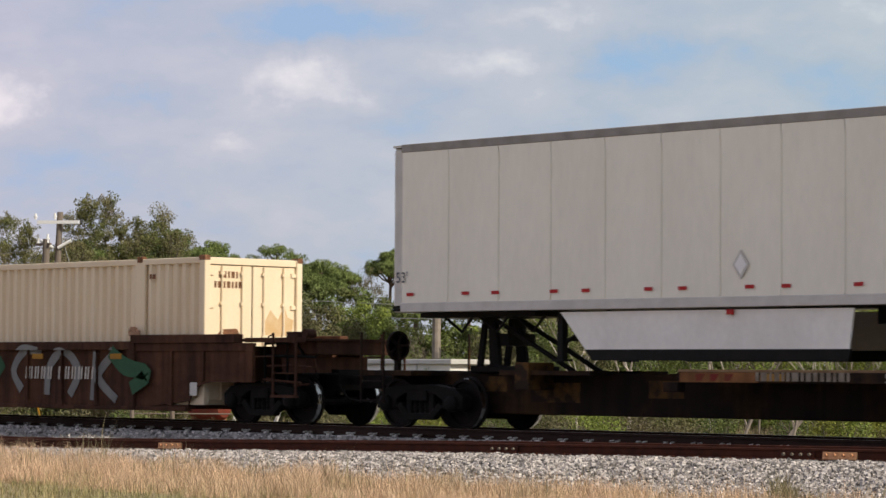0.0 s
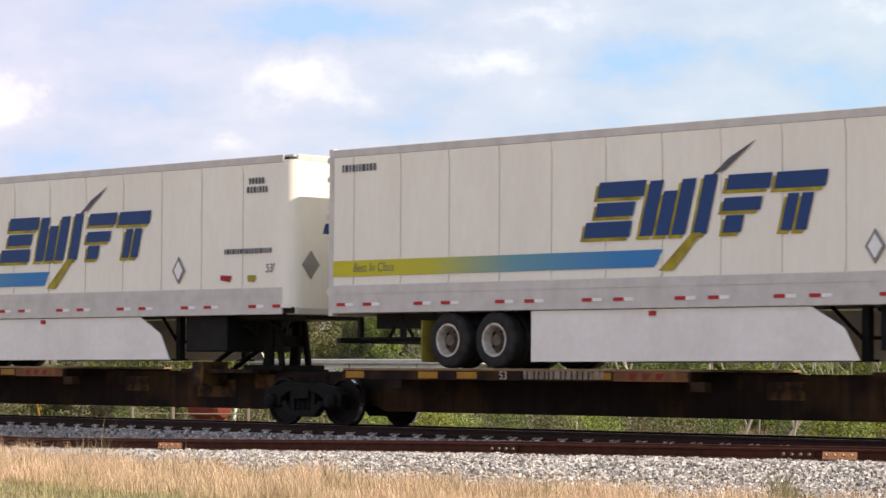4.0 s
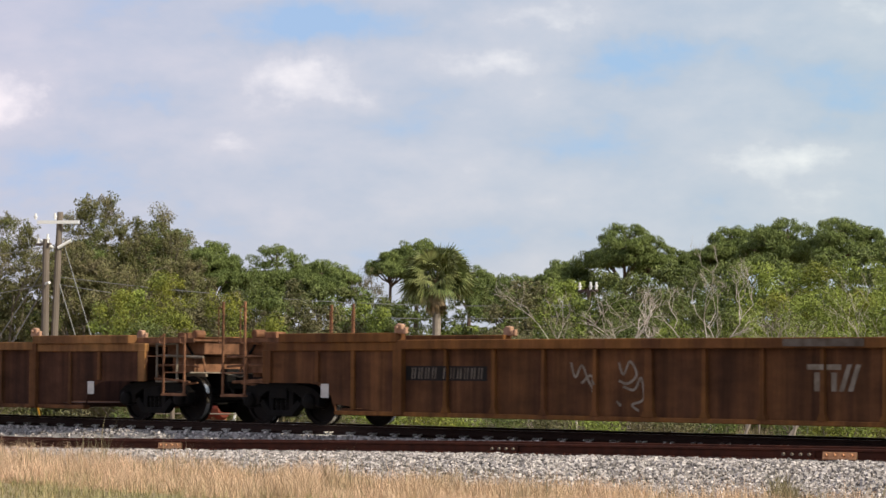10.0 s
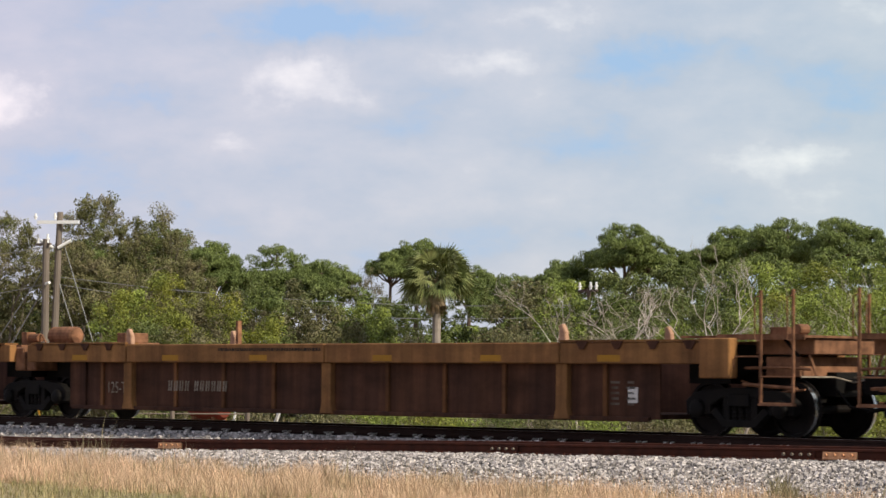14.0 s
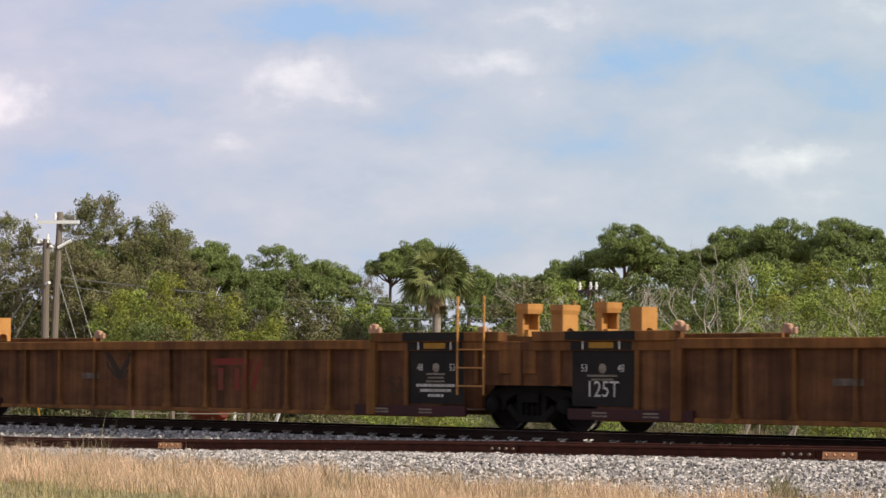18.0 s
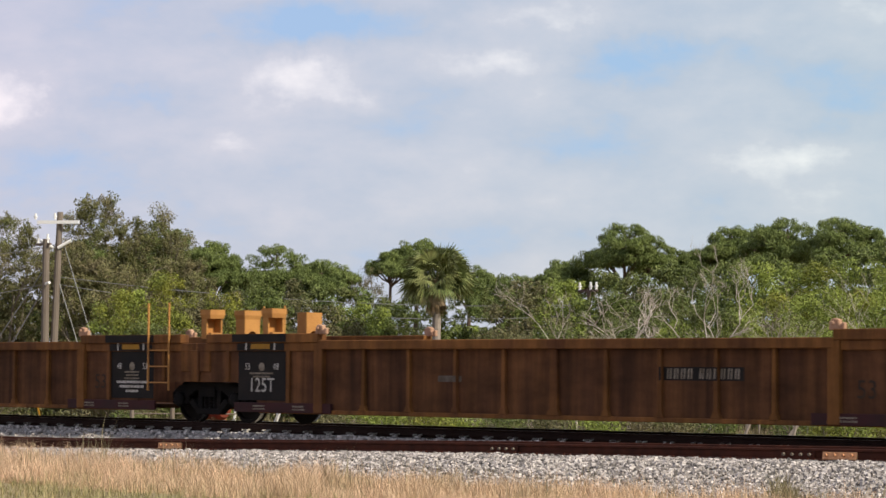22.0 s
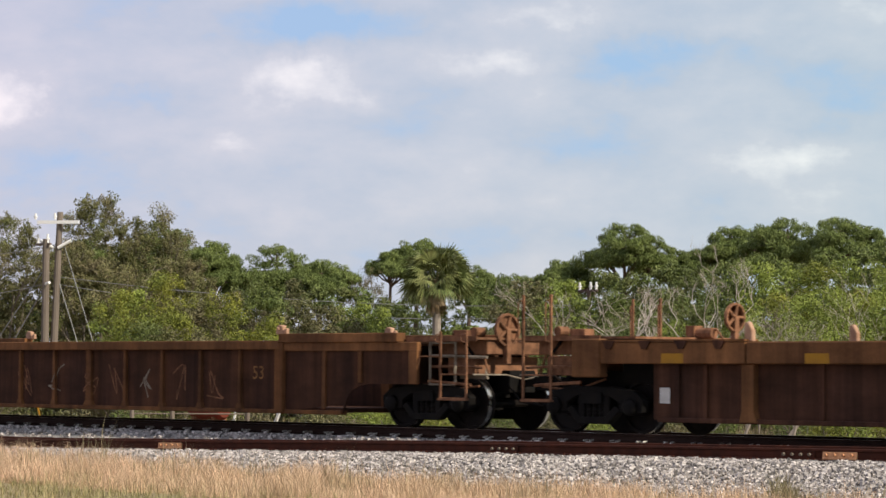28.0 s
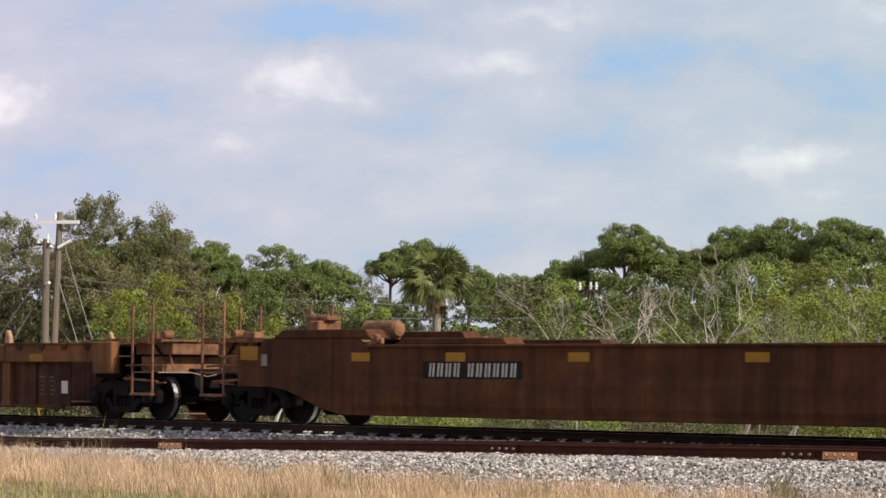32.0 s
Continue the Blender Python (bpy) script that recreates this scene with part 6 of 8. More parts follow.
def wedge_diamond(tr, x, z, y, r=0.27, turned=0.0, metal=SILVER):
    m = pose(x, y, z, 0, 0, turned)
    part("hazard_placard", Mesh().prism([(0, -r), (r * 0.72, 0), (0, r), (-r * 0.72, 0)], -0.012, 0.0), metal, tr, "silver diamond placard holder", at=m)
    part("placard_face", plate([(0, -r * 0.72), (r * 0.5, 0), (0, r * 0.72), (-r * 0.5, 0)]), WHITETAPE, tr, at=m @ Matrix.Translation((0, -0.014, 0)))


def tandem_wheel(parent, x, y, z):
    side = -1 if y < 0 else 1
    for k, dy in enumerate((0.0, 0.34)):
        yy = y - side * dy
        tyre = part("wheel", Mesh().lathe([(0.27, side * 0.13), (0.40, side * 0.145), (0.47, side * 0.13), (0.50, side * 0.09), (0.50, -side * 0.09), (0.47, -side * 0.13), (0.27, -side * 0.13)], sides=28, caps=False), RUBBER, parent, "black road tyre", at=(x, yy, z))
        if k == 0:
            rim = part("rim", Mesh().lathe([(0.285, side * 0.135), (0.30, side * 0.15), (0.265, side * 0.15), (0.245, side * 0.06), (0.235, -side * 0.02)], sides=24, caps=False), RIM, tyre, "pale dirty wheel rim")
            part("hub", Mesh().lathe([(0.235, -side * 0.015), (0.17, -side * 0.02), (0.12, side * 0.01), (0.10, side * 0.09), (0.0, side * 0.10)], sides=20), HUB, tyre, "grimy wheel hub")
            for j in range(5):
                a = 2 * math.pi * j / 5
                tyre_hole = Mesh().lathe([(0.045, side * 0.012), (0.0, side * 0.013)], sides=8, at=(0.17 * math.cos(a), 0, 0.17 * math.sin(a)))
                part("rim_hole", tyre_hole, CHASSIS, tyre)


def trailer(label, place, flip, livery, ribs, tape_step, front_gap):
    """A 53-foot van trailer, x from its end that lies towards -x; flip: its nose points that way."""
    tr = thing("semi_trailer", label, "trailer", "van trailers on the spine car")
    L, W, z0, z1 = 16.15, 1.295, 2.10, 5.15

    def fx(v):
        return L - v if flip else v

    def span(a, b):
        return sorted((fx(a), fx(b)))
    nose = fx(L)
    into = 1 if flip else -1
    skin_low, skin_top = (2.27 if livery == "red" else 2.62), 5.0
    xs = sorted([fx(0.12)] + [fx(v) for v in ribs] + [fx(L - 0.32)])
    panel_z = (skin_low, skin_top)
    for side in (-1, 1):
        for i, (a, b) in enumerate(zip(xs, xs[1:])):
            part("side_panel", Mesh().box(a + 0.009, b - 0.009, *sorted((side * (W - 0.03), side * W)), *panel_z), WHITE, tr)
        for x in xs[1:-1]:
            part("panel_seam", Mesh().box(x - 0.022, x + 0.022, *sorted((side * (W - 0.02), side * (W + 0.016))), skin_low + 0.02, skin_top - 0.16), WHITE, tr, "pale riveted panel seam")
            # a thin grey strip paints the seam's shadow; white on the red livery
            part("seam_gap", Mesh().box(x + 0.024, x + (0.034 if livery == "red" else 0.030), *sorted((side * (W - 0.02), side * (W + 0.004))), skin_low + 0.02, skin_top - 0.16), WHITE if livery == "red" else ALU, tr)
        part("top_rail", Mesh().box(*span(0.05, L - 0.3), *sorted((side * (W - 0.04), side * (W + 0.012))), skin_top, z1), DULL_RAIL if livery == "red" else ALU, tr, "grey aluminium top rail", bevel=0.012)
        part("bottom_rail", Mesh().box(*span(0.05, L - 0.3), *sorted((side * (W - 0.04), side * (W + 0.012))), z0, skin_low), ALU, tr, "grey aluminium bottom rail", bevel=0.012)
        if livery != "red":
            part("rail_groove", Mesh().box(*span(0.08, L - 0.34), *sorted((side * (W + 0.012), side * (W + 0.02))), 2.46, 2.485), ALU, tr)
    part("roof", Mesh().box(*span(0.05, L - 0.05), -W + 0.03, W - 0.03, z1 - 0.05, z1 - 0.01), ALU, tr, "grey trailer roof")
    part("floor", Mesh().box(*span(0.05, L - 0.05), -W + 0.05, W - 0.05, z0 + 0.02, z0 + 0.14), CHASSIS, tr)
    part("interior_wall", Mesh().box(*span(0.3, L - 0.4), -W + 0.05, W - 0.05, z0 + 0.2, z1 - 0.1), CHASSIS, tr)
    # nose: front wall with rounded corners
    part("front_wall", Mesh().box(*span(L - 0.05, L), -W + 0.2, W - 0.2, 2.22, z1 - 0.12), WHITE, tr, "white front wall")
    for side in (-1, 1):
        m = Mesh()
        pts = []
        for k in range(7):
            a = math.pi / 2 * k / 6
            pts.append((nose + into * (0.22 - 0.22 * math.sin(a)) + into * 0.0, side * (W - 0.22 + 0.22 * math.cos(a))))
        pts = [(nose + into * 0.34, side * W)] + pts
        m.add([(x, y, z) for x, y in pts for z in (2.22, z1 - 0.1)], [(2 * i, 2 * i + 2, 2 * i + 3, 2 * i + 1) for i in range(len(pts) - 1)])
        part("nose_corner", m, ALU if livery != "navy_a" else WHITE, tr, "rounded nose corner post", smooth=True)
    part("nose_header", Mesh().box(*span(L - 0.30, L - 0.01), -W + 0.12, W - 0.12, z1 - 0.12, z1), ALU, tr, bevel=0.015)
    part("nose_sill", Mesh().box(*span(L - 0.3, L - 0.01), -W + 0.1, W - 0.1, z0, 2.24), ALU, tr, bevel=0.015)
    # rear frame and doors
    rear = fx(0.0)
    for side in (-1, 1):
        part("rear_post", Mesh().box(*span(0.0, 0.13), *sorted((side * (W - 0.1), side * (W + 0.015))), z0 - 0.05, z1 + 0.02), ALU, tr, "grey rear corner post", bevel=0.012)
        door = part("rear_door", Mesh().box(*span(-0.01, 0.05), *sorted((side * 0.02, side * (W - 0.1))), z0 + 0.22, z1 - 0.14), WHITE, tr, "white rear door", bevel=0.01)
        for y in (0.12, 0.55):
            part("lock_rod", Mesh().tube((rear - into * -0.04 if flip else rear - 0.05, side * y, z0 + 0.15), (rear - into * -0.04 if flip else rear - 0.05, side * y, z1 - 0.15), 0.02), ALU, door)
        for z in (2.5, 3.2, 3.9, 4.6, 4.95):
            part("hinge", Mesh().box(*span(-0.04, 0.10), *sorted((side * (W - 0.16), side * (W + 0.02))), z - 0.05, z + 0.05), ALU, door)
    part("rear_header", Mesh().box(*span(0.0, 0.12), -W + 0.1, W - 0.1, z1 - 0.14, z1 + 0.01), ALU, tr, bevel=0.01)
    part("rear_sill", Mesh().box(*span(0.0, 0.14), -W + 0.1, W - 0.1, z0 - 0.05, z0 + 0.2), ALU, tr, bevel=0.01)
    guard = part("rear_guard", Mesh().box(*span(0.02, 0.12), -1.1, 1.1, 1.55, 1.65), CHASSIS, tr, "black rear underride guard", bevel=0.01)
    for y in (-0.55, 0.55):
        part("guard_strut", Mesh().box(*span(0.04, 0.12), y - 0.05, y + 0.05, 1.62, z0), CHASSIS, guard)
    if flip:
        for i in range(4):
            part("reflective_strip", plate([(-1.1 + i * 0.55, -0.05), (-0.83 + i * 0.55, -0.05), (-0.83 + i * 0.55, 0.05), (-1.1 + i * 0.55, 0.05)]), REDTAPE, guard, at=pose(rear + 0.005, 0, 1.60, 0, 0, 90))
            part("reflective_strip", plate([(-0.83 + i * 0.55, -0.05), (-0.55 + i * 0.55, -0.05), (-0.55 + i * 0.55, 0.05), (-0.83 + i * 0.55, 0.05)]), WHITETAPE, guard, at=pose(rear + 0.005, 0, 1.60, 0, 0, 90))
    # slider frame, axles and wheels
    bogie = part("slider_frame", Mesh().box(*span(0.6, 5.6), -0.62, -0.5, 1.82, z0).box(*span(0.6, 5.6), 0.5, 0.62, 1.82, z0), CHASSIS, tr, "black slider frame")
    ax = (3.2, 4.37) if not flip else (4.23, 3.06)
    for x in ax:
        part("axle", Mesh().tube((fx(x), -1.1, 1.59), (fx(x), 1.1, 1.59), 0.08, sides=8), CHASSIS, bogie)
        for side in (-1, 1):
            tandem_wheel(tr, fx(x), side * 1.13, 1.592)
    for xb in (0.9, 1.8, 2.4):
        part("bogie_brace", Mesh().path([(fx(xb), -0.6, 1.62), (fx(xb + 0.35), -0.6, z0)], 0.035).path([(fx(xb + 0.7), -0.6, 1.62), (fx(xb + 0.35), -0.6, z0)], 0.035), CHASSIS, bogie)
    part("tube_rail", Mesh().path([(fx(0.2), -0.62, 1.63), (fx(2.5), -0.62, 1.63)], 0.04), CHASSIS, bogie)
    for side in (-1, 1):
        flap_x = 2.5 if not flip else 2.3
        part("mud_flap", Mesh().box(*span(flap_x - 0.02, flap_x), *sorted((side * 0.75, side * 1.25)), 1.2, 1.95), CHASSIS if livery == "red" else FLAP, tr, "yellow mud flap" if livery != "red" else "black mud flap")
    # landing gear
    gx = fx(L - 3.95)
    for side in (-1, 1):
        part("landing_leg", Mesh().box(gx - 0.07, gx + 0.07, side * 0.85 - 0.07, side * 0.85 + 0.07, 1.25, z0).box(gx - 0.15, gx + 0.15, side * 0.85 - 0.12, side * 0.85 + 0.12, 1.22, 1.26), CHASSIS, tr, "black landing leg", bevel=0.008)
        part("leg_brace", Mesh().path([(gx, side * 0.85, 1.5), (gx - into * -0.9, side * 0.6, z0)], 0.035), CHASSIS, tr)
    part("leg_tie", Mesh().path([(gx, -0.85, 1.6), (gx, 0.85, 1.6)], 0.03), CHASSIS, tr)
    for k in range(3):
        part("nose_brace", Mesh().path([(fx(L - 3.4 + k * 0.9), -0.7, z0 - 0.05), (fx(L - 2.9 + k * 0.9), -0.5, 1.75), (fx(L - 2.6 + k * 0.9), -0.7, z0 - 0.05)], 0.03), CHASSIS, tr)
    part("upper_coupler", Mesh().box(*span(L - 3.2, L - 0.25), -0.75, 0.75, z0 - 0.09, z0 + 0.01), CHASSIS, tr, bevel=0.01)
    if not flip:
        part("load_bar_box", Mesh().box(*span(12.55, 13.85), -1.0, 1.0, 1.40, z0), CHASSIS, tr, "black box slung under the floor", bevel=0.02)
    # side skirts
    for side in (-1, 1):
        if livery == "red":
            p0, p1 = span(5.6, 11.9)
            out = [(p0 + 0.75, 1.24), (p1 - 0.12, 1.24), (p1, 2.06), (p0, 2.06)]
            part("side_skirt", Mesh().prism(out, *sorted((side * 1.19, side * 1.22))), SKIRT, tr, "white side skirt with a dark lower edge")
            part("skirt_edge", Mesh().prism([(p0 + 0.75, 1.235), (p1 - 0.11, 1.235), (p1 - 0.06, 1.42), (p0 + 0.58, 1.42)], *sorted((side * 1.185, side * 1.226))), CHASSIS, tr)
        else:
            p0, p1 = span(5.25, 12.4)
            part("side_skirt", Mesh().prism([(p0, 1.21), (p1 - 0.05, 1.24), (p1 - 0.35, 1.75), (p1 - 1.0, 2.09), (p0, 2.09)], *sorted((side * 1.225, side * 1.25))), SKIRT, tr, "dented white side skirt")
        part("marker_lamp", Mesh().box(*span(8.0, 8.14), *sorted((side * 1.25, side * 1.28)), 1.98, 2.06), REDTAPE, tr)
    # tape along the bottom rail
    x = 0.25
    k = 0
    while x < L - 0.5:
        w = 0.19 if livery in ("red", "navy_b") else 0.24
        z = 2.26 if livery != "red" else 2.42
        p0, p1 = span(x, x + w)
        part("reflective_tape", plate([(p0, z - 0.03), (p1, z - 0.03), (p1, z + 0.03), (p0, z + 0.03)]), REDTAPE, tr, at=(0, -W - 0.022, 0))
        if livery not in ("navy_b", "red"):
            p0, p1 = span(x + w, x + 1.9 * w)
            part("reflective_tape", plate([(p0, z - 0.03), (p1, z - 0.03), (p1, z + 0.03), (p0, z + 0.03)]), WHITETAPE, tr, at=(0, -W - 0.022, 0))
        x += tape_step if k % 2 == 0 else tape_step * (1.0 if livery == "navy_c" else 1.9)
        k += 1
    y = -W - 0.02
    if livery == "red":
        base = 11.75
        for i, w in enumerate((0.62, 0.50, 0.52, 0.55)):
            x0 = base + 0.42 + (0, 0.50, 1.14, 1.72)[i] * 1.02
            if i == 0:
                m = Mesh().add([(x0 - 0.42, 0, 3.68), (x0 - 0.22, 0, 3.68), (x0 + 0.62, 0, 4.52), (x0 + 0.42, 0, 4.52)], [(0, 1, 2, 3)])
            elif i == 1:
                m = Mesh().add([(x0 + 0.1, 0, 4.38), (x0 + 0.62, 0, 4.38), (x0 + 0.65, 0, 4.52), (x0 + 0.13, 0, 4.52)], [(0, 1, 2, 3)]).add([(x0 + 0.18, -0.001, 3.95), (x0 + 0.36, -0.001, 3.95), (x0 + 0.435, -0.001, 4.29), (x0 + 0.255, -0.001, 4.29)], [(0, 1, 2, 3)])
            elif i == 2:
                m = Mesh().add([(x0, 0, 3.95), (x0 + 0.17, 0, 3.95), (x0 + 0.28, 0, 4.52), (x0 + 0.11, 0, 4.52)], [(0, 1, 2, 3)]).add([(x0 + 0.2, -0.001, 4.15), (x0 + 0.5, -0.001, 4.2), (x0 + 0.52, -0.001, 4.52), (x0 + 0.2, -0.001, 4.52)], [(0, 1, 2, 3)])
            else:
                m = Mesh().add([(x0 - 0.1, 0, 3.95), (x0 + 0.08, 0, 3.95), (x0 + 0.46, 0, 4.52), (x0 + 0.28, 0, 4.52)], [(0, 1, 2, 3)]).add([(x0 + 0.38, -0.001, 3.95), (x0 + 0.54, -0.001, 3.95), (x0 + 0.50, -0.001, 4.52), (x0 + 0.3, -0.001, 4.52)], [(0, 1, 2, 3)])
            part("emblem", m, RED_DECAL, tr, "dark red emblem block", at=(0, y, 0))
        part("emblem_line", plate([(12.2, 3.87), (14.35, 3.87), (14.35, 3.895), (12.2, 3.895)]), GOLD, tr, at=(0, y, 0))
        tagged(part("small_print", bars(1, (1.7,), 0.11, 0.02, RED_DECAL, 1.2), GREY_DECAL, tr, at=(13.55, y, 3.70)), kind="stuff")
        tagged(part("small_print", bars(1, (1.25,), 0.12, 0.02, RED_DECAL, 0.8), RED_DECAL, tr, at=(14.75, y, 2.62)), kind="stuff")
        wedge_diamond(tr, 8.35, 2.78, y, 0.24, metal=ALU)
        for j, xd in enumerate((0.0, 0.26, 0.48, 0.7)):
            part("emblem", plate([(-0.78 + xd * 0.8, 4.32), (-0.68 + xd * 0.8, 4.32), (-0.60 + xd * 0.8, 4.5), (-0.73 + xd * 0.8, 4.5)]), RED_DECAL, tr, at=pose(rear + 0.035, 0, 0, 0, 0, 90))
        tagged(part("small_print", bars(1, (0.9,), 0.09, 0.02, RED_DECAL), RED_DECAL, tr, at=pose(rear + 0.035, -0.6, 2.65, 0, 0, 90)), kind="stuff")
        decal(tr, "lettering", letters("53'", 0.2, GREY_DECAL), GREY_DECAL, 0.35, 2.72, y)
    else:
        dz = 0.0 if livery == "navy_a" else -0.15
        part("stripe", plate([(0.14, 2.78 + dz), (8.15, 2.78 + dz), (8.35, 3.07 + dz), (0.14, 3.07 + dz)]), STRIPE, tr, "printed stripe fading from gold to blue", at=(0, y + 0.003, 0))
        decal(tr, "lettering", letters("Best In Class", 0.17, GREY_DECAL, 0.15, 0.92), GREY_DECAL, 1.25, 2.93 + dz, y - 0.001, "dark grey slanted slogan")
        shift = {"navy_a": 6.46, "navy_b": 4.50, "navy_c": 6.43}[livery]
        big_emblem(tr, shift, 3.30 + dz, 1.03, y - 0.005)
        m = bars(1, (1.45,), 0.10, 0.02, GREY_DECAL, 0.6)
        tagged(part("small_print", m, GREY_DECAL, tr, at=(14.85, y, 3.28 if livery == "navy_a" else 2.80)), kind="stuff")
        decal(tr, "lettering", letters("53'", 0.17, GREY_DECAL, 0.1), GREY_DECAL, 15.5, 2.98 if livery == "navy_a" else 2.70 if livery == "navy_b" else 3.2, y)
        tagged(part("small_print", bars(1, (0.95,), 0.13, 0.02, GREY_DECAL, 0.5), GREY_DECAL, tr, at=(0.85, y, 4.72)), kind="stuff")
        wedge_diamond(tr, {"navy_a": 12.7, "navy_b": 8.2, "navy_c": 12.8}[livery], 3.0 + dz, y)
        if livery == "navy_a":
            tagged(part("small_print", bars(2, (0.5, 0.62), 0.12, 0.05, GREY_DECAL, 0.6), GREY_DECAL, tr, at=(15.1, y, 4.62)), kind="stuff")
            part("badge", plate([(14.0, 2.78), (14.3, 2.74), (14.35, 2.86), (14.02, 2.88)]), RED_DECAL, tr, at=(0, y, 0))
        part("badge", plate([(14.85, 2.74), (15.05, 2.74), (15.08, 2.86), (14.82, 2.86)]), GOLD, tr, at=(0, y, 0))
        # front wall fittings
        fxn = nose + 0.004
        m = Mesh()
        for j, xd in enumerate((0.0, 0.25, 0.5, 0.62, 0.82)):
            w = (0.2, 0.22, 0.08, 0.16, 0.18)[j]
            m.add([(xd, 0, 0), (xd + w, 0, 0), (xd + w + 0.06, 0, 0.2), (xd + 0.06, 0, 0.2)], [(0, 1, 2, 3)])
        part("emblem", m, NAVY, tr, "small navy emblem", at=pose(fxn, -0.55, 3.65, 0, 0, 90))
        part("hazard_placard", Mesh().prism([(0, -0.27), (0.22, 0), (0, 0.27), (-0.22, 0)], -0.012, 0.0), DULL_RAIL, tr, "silver diamond placard holder", at=pose(fxn, -0.85, 3.05, 0, 0, 90))
        part("document_box", Mesh().box(nose, nose + 0.06, 0.3, 0.5, 2.9, 3.45), SILVER, tr, "pale document box", bevel=0.01)
        part("air_line_box", Mesh().box(nose, nose + 0.08, 0.55, 0.85, 2.5, 2.8), CHASSIS, tr, "dark air-line coupling box", bevel=0.01)
    ROLLING.append((tr, place))
    return tr


def stripe_print():
    """A printed band that fades from gold through teal to blue along the trailer."""
    m = material("stripe_print", (0.5, 0.5, 0.5), 0.45, 0, grain=0.03, bump=0)
    n, l = m.node_tree.nodes, m.node_tree.links
    xyz = n.new("ShaderNodeSeparateXYZ")
    l.new(n["Texture Coordinate"].outputs["Object"], xyz.inputs[0])
    fade = n.new("ShaderNodeMapRange")
    fade.inputs["From Min"].default_value, fade.inputs["From Max"].default_value = 1.0, 7.5
    l.new(xyz.outputs["X"], fade.inputs["Value"])
    cr = n.new("ShaderNodeValToRGB")
    for i, (at, col) in enumerate(((0.0, (0.52, 0.47, 0.025)), (0.28, (0.47, 0.44, 0.05)), (0.60, (0.14, 0.30, 0.36)), (1.0, (0.045, 0.20, 0.46)))):
        e = cr.color_ramp.elements[i] if i < 2 else cr.color_ramp.elements.new(at)
        e.position, e.color = at, (*col, 1)
    l.new(fade.outputs[0], cr.inputs[0])
    l.new(cr.outputs[0], n["Hue/Saturation/Value"].inputs["Color"])
    return m


STRIPE = stripe_print()
RIBS = [0.67 + 1.27 * i for i in range(12)]
trailer("white van trailer with a dark red emblem and grey rails", -321.05, True, "red", [L0 - 0.02 for L0 in RIBS], 0.75, 0)
trailer("white van trailer with a navy emblem and gold stripe, smooth sides", -303.42, False, "navy_b", RIBS, 0.62, 0)
trailer("white van trailer with a navy emblem and close-set red tape", -286.2, False, "navy_c", RIBS, 0.62, 0)
trailer("white van trailer with a navy emblem, riveted seams and gold stripe", -269.03, False, "navy_a", RIBS, 0.72, 0)
trailer("white van trailer with a navy emblem, last on the spine car", -251.85, False, "navy_a", RIBS, 0.72, 0)
spine_first = spine_platform("rusty spine car platform with a coupler end", True, True, False)
spine_mid = spine_platform("rusty spine car platform between two trailers", False, False, False)
spine_last = spine_platform("rusty spine car platform with a ladder end", False, False, True)
join(spine_first, -321.05), join(spine_mid, -303.42), join(copy_thing(spine_mid, Matrix()), -286.2), join(copy_thing(spine_mid, Matrix()), -269.03), join(spine_last, -251.85)
decal(ROLLING[-3][0], "lettering", letters("PURPOSE SPINE CAR", 0.11, STENCIL_DIM), STENCIL_DIM, 7.6, 0.965, -1.433)
for k in (-5, -1):
    part("number_marking", bars(1, (1.9,), 0.14, 0.02, STENCIL_DIM, 0.7), STENCIL_DIM, ROLLING[k][0], "pale number bars", at=(9.7 if k == -5 else 6.2, -1.434, 0.91))


# ---- the far side: vegetation, poles, shed ----
def leaf_cloud(centres, radii, count, size, seed, flat=0.75, rise=0.0, long=1.0):
    """Many small leaves in the outer part of several clumps; gaps stay between them."""
    g = np.random.default_rng(seed)
    c = np.array(centres, float)
    r = np.array(radii, float)
    pick = g.choice(len(c), count, p=(r ** 2) / (r ** 2).sum())
    d = g.normal(size=(count, 3))
    d /= np.linalg.norm(d, axis=1)[:, None]
    rad = r[pick] * g.uniform(0.45, 1.08, count) ** 0.6
    pos = c[pick] + d * rad[:, None] * np.array([1, 1, flat])
    face = d + 0.55 * g.normal(size=(count, 3)) + np.array([0, 0, 0.25])
    a = np.cross(face, g.normal(size=(count, 3)))
    a /= np.linalg.norm(a, axis=1)[:, None]
    a = np.where(a[:, 2:] < 0, -a, a) if rise else a
    a[:, 2] += rise
    a /= np.linalg.norm(a, axis=1)[:, None]
    b = np.cross(face, a)
    b /= np.linalg.norm(b, axis=1)[:, None]
    s = size * g.uniform(0.55, 1.3, count)[:, None]
    a, b = a * s * long, b * s * 0.8
    v = np.stack([pos - a * 0.5 - b * 0.35, pos - a * 0.5 + b * 0.35, pos + a * 0.5], 1).reshape(-1, 3)
    return v, np.arange(3 * count).reshape(-1, 3)


def triangles(name, v, mat):
    """A mesh of loose triangles, three vertices each."""
    me = bpy.data.meshes.new(name)
    n = len(v) // 3
    me.vertices.add(3 * n)
    me.vertices.foreach_set("co", np.ascontiguousarray(v, np.float32).ravel())
    me.loops.add(3 * n)
    me.loops.foreach_set("vertex_index", np.arange(3 * n, dtype=np.int32))
    me.polygons.add(n)
    me.polygons.foreach_set("loop_start", np.arange(0, 3 * n, 3, dtype=np.int32))
    me.update(calc_edges=True)
    me.materials.append(mat)
    return me


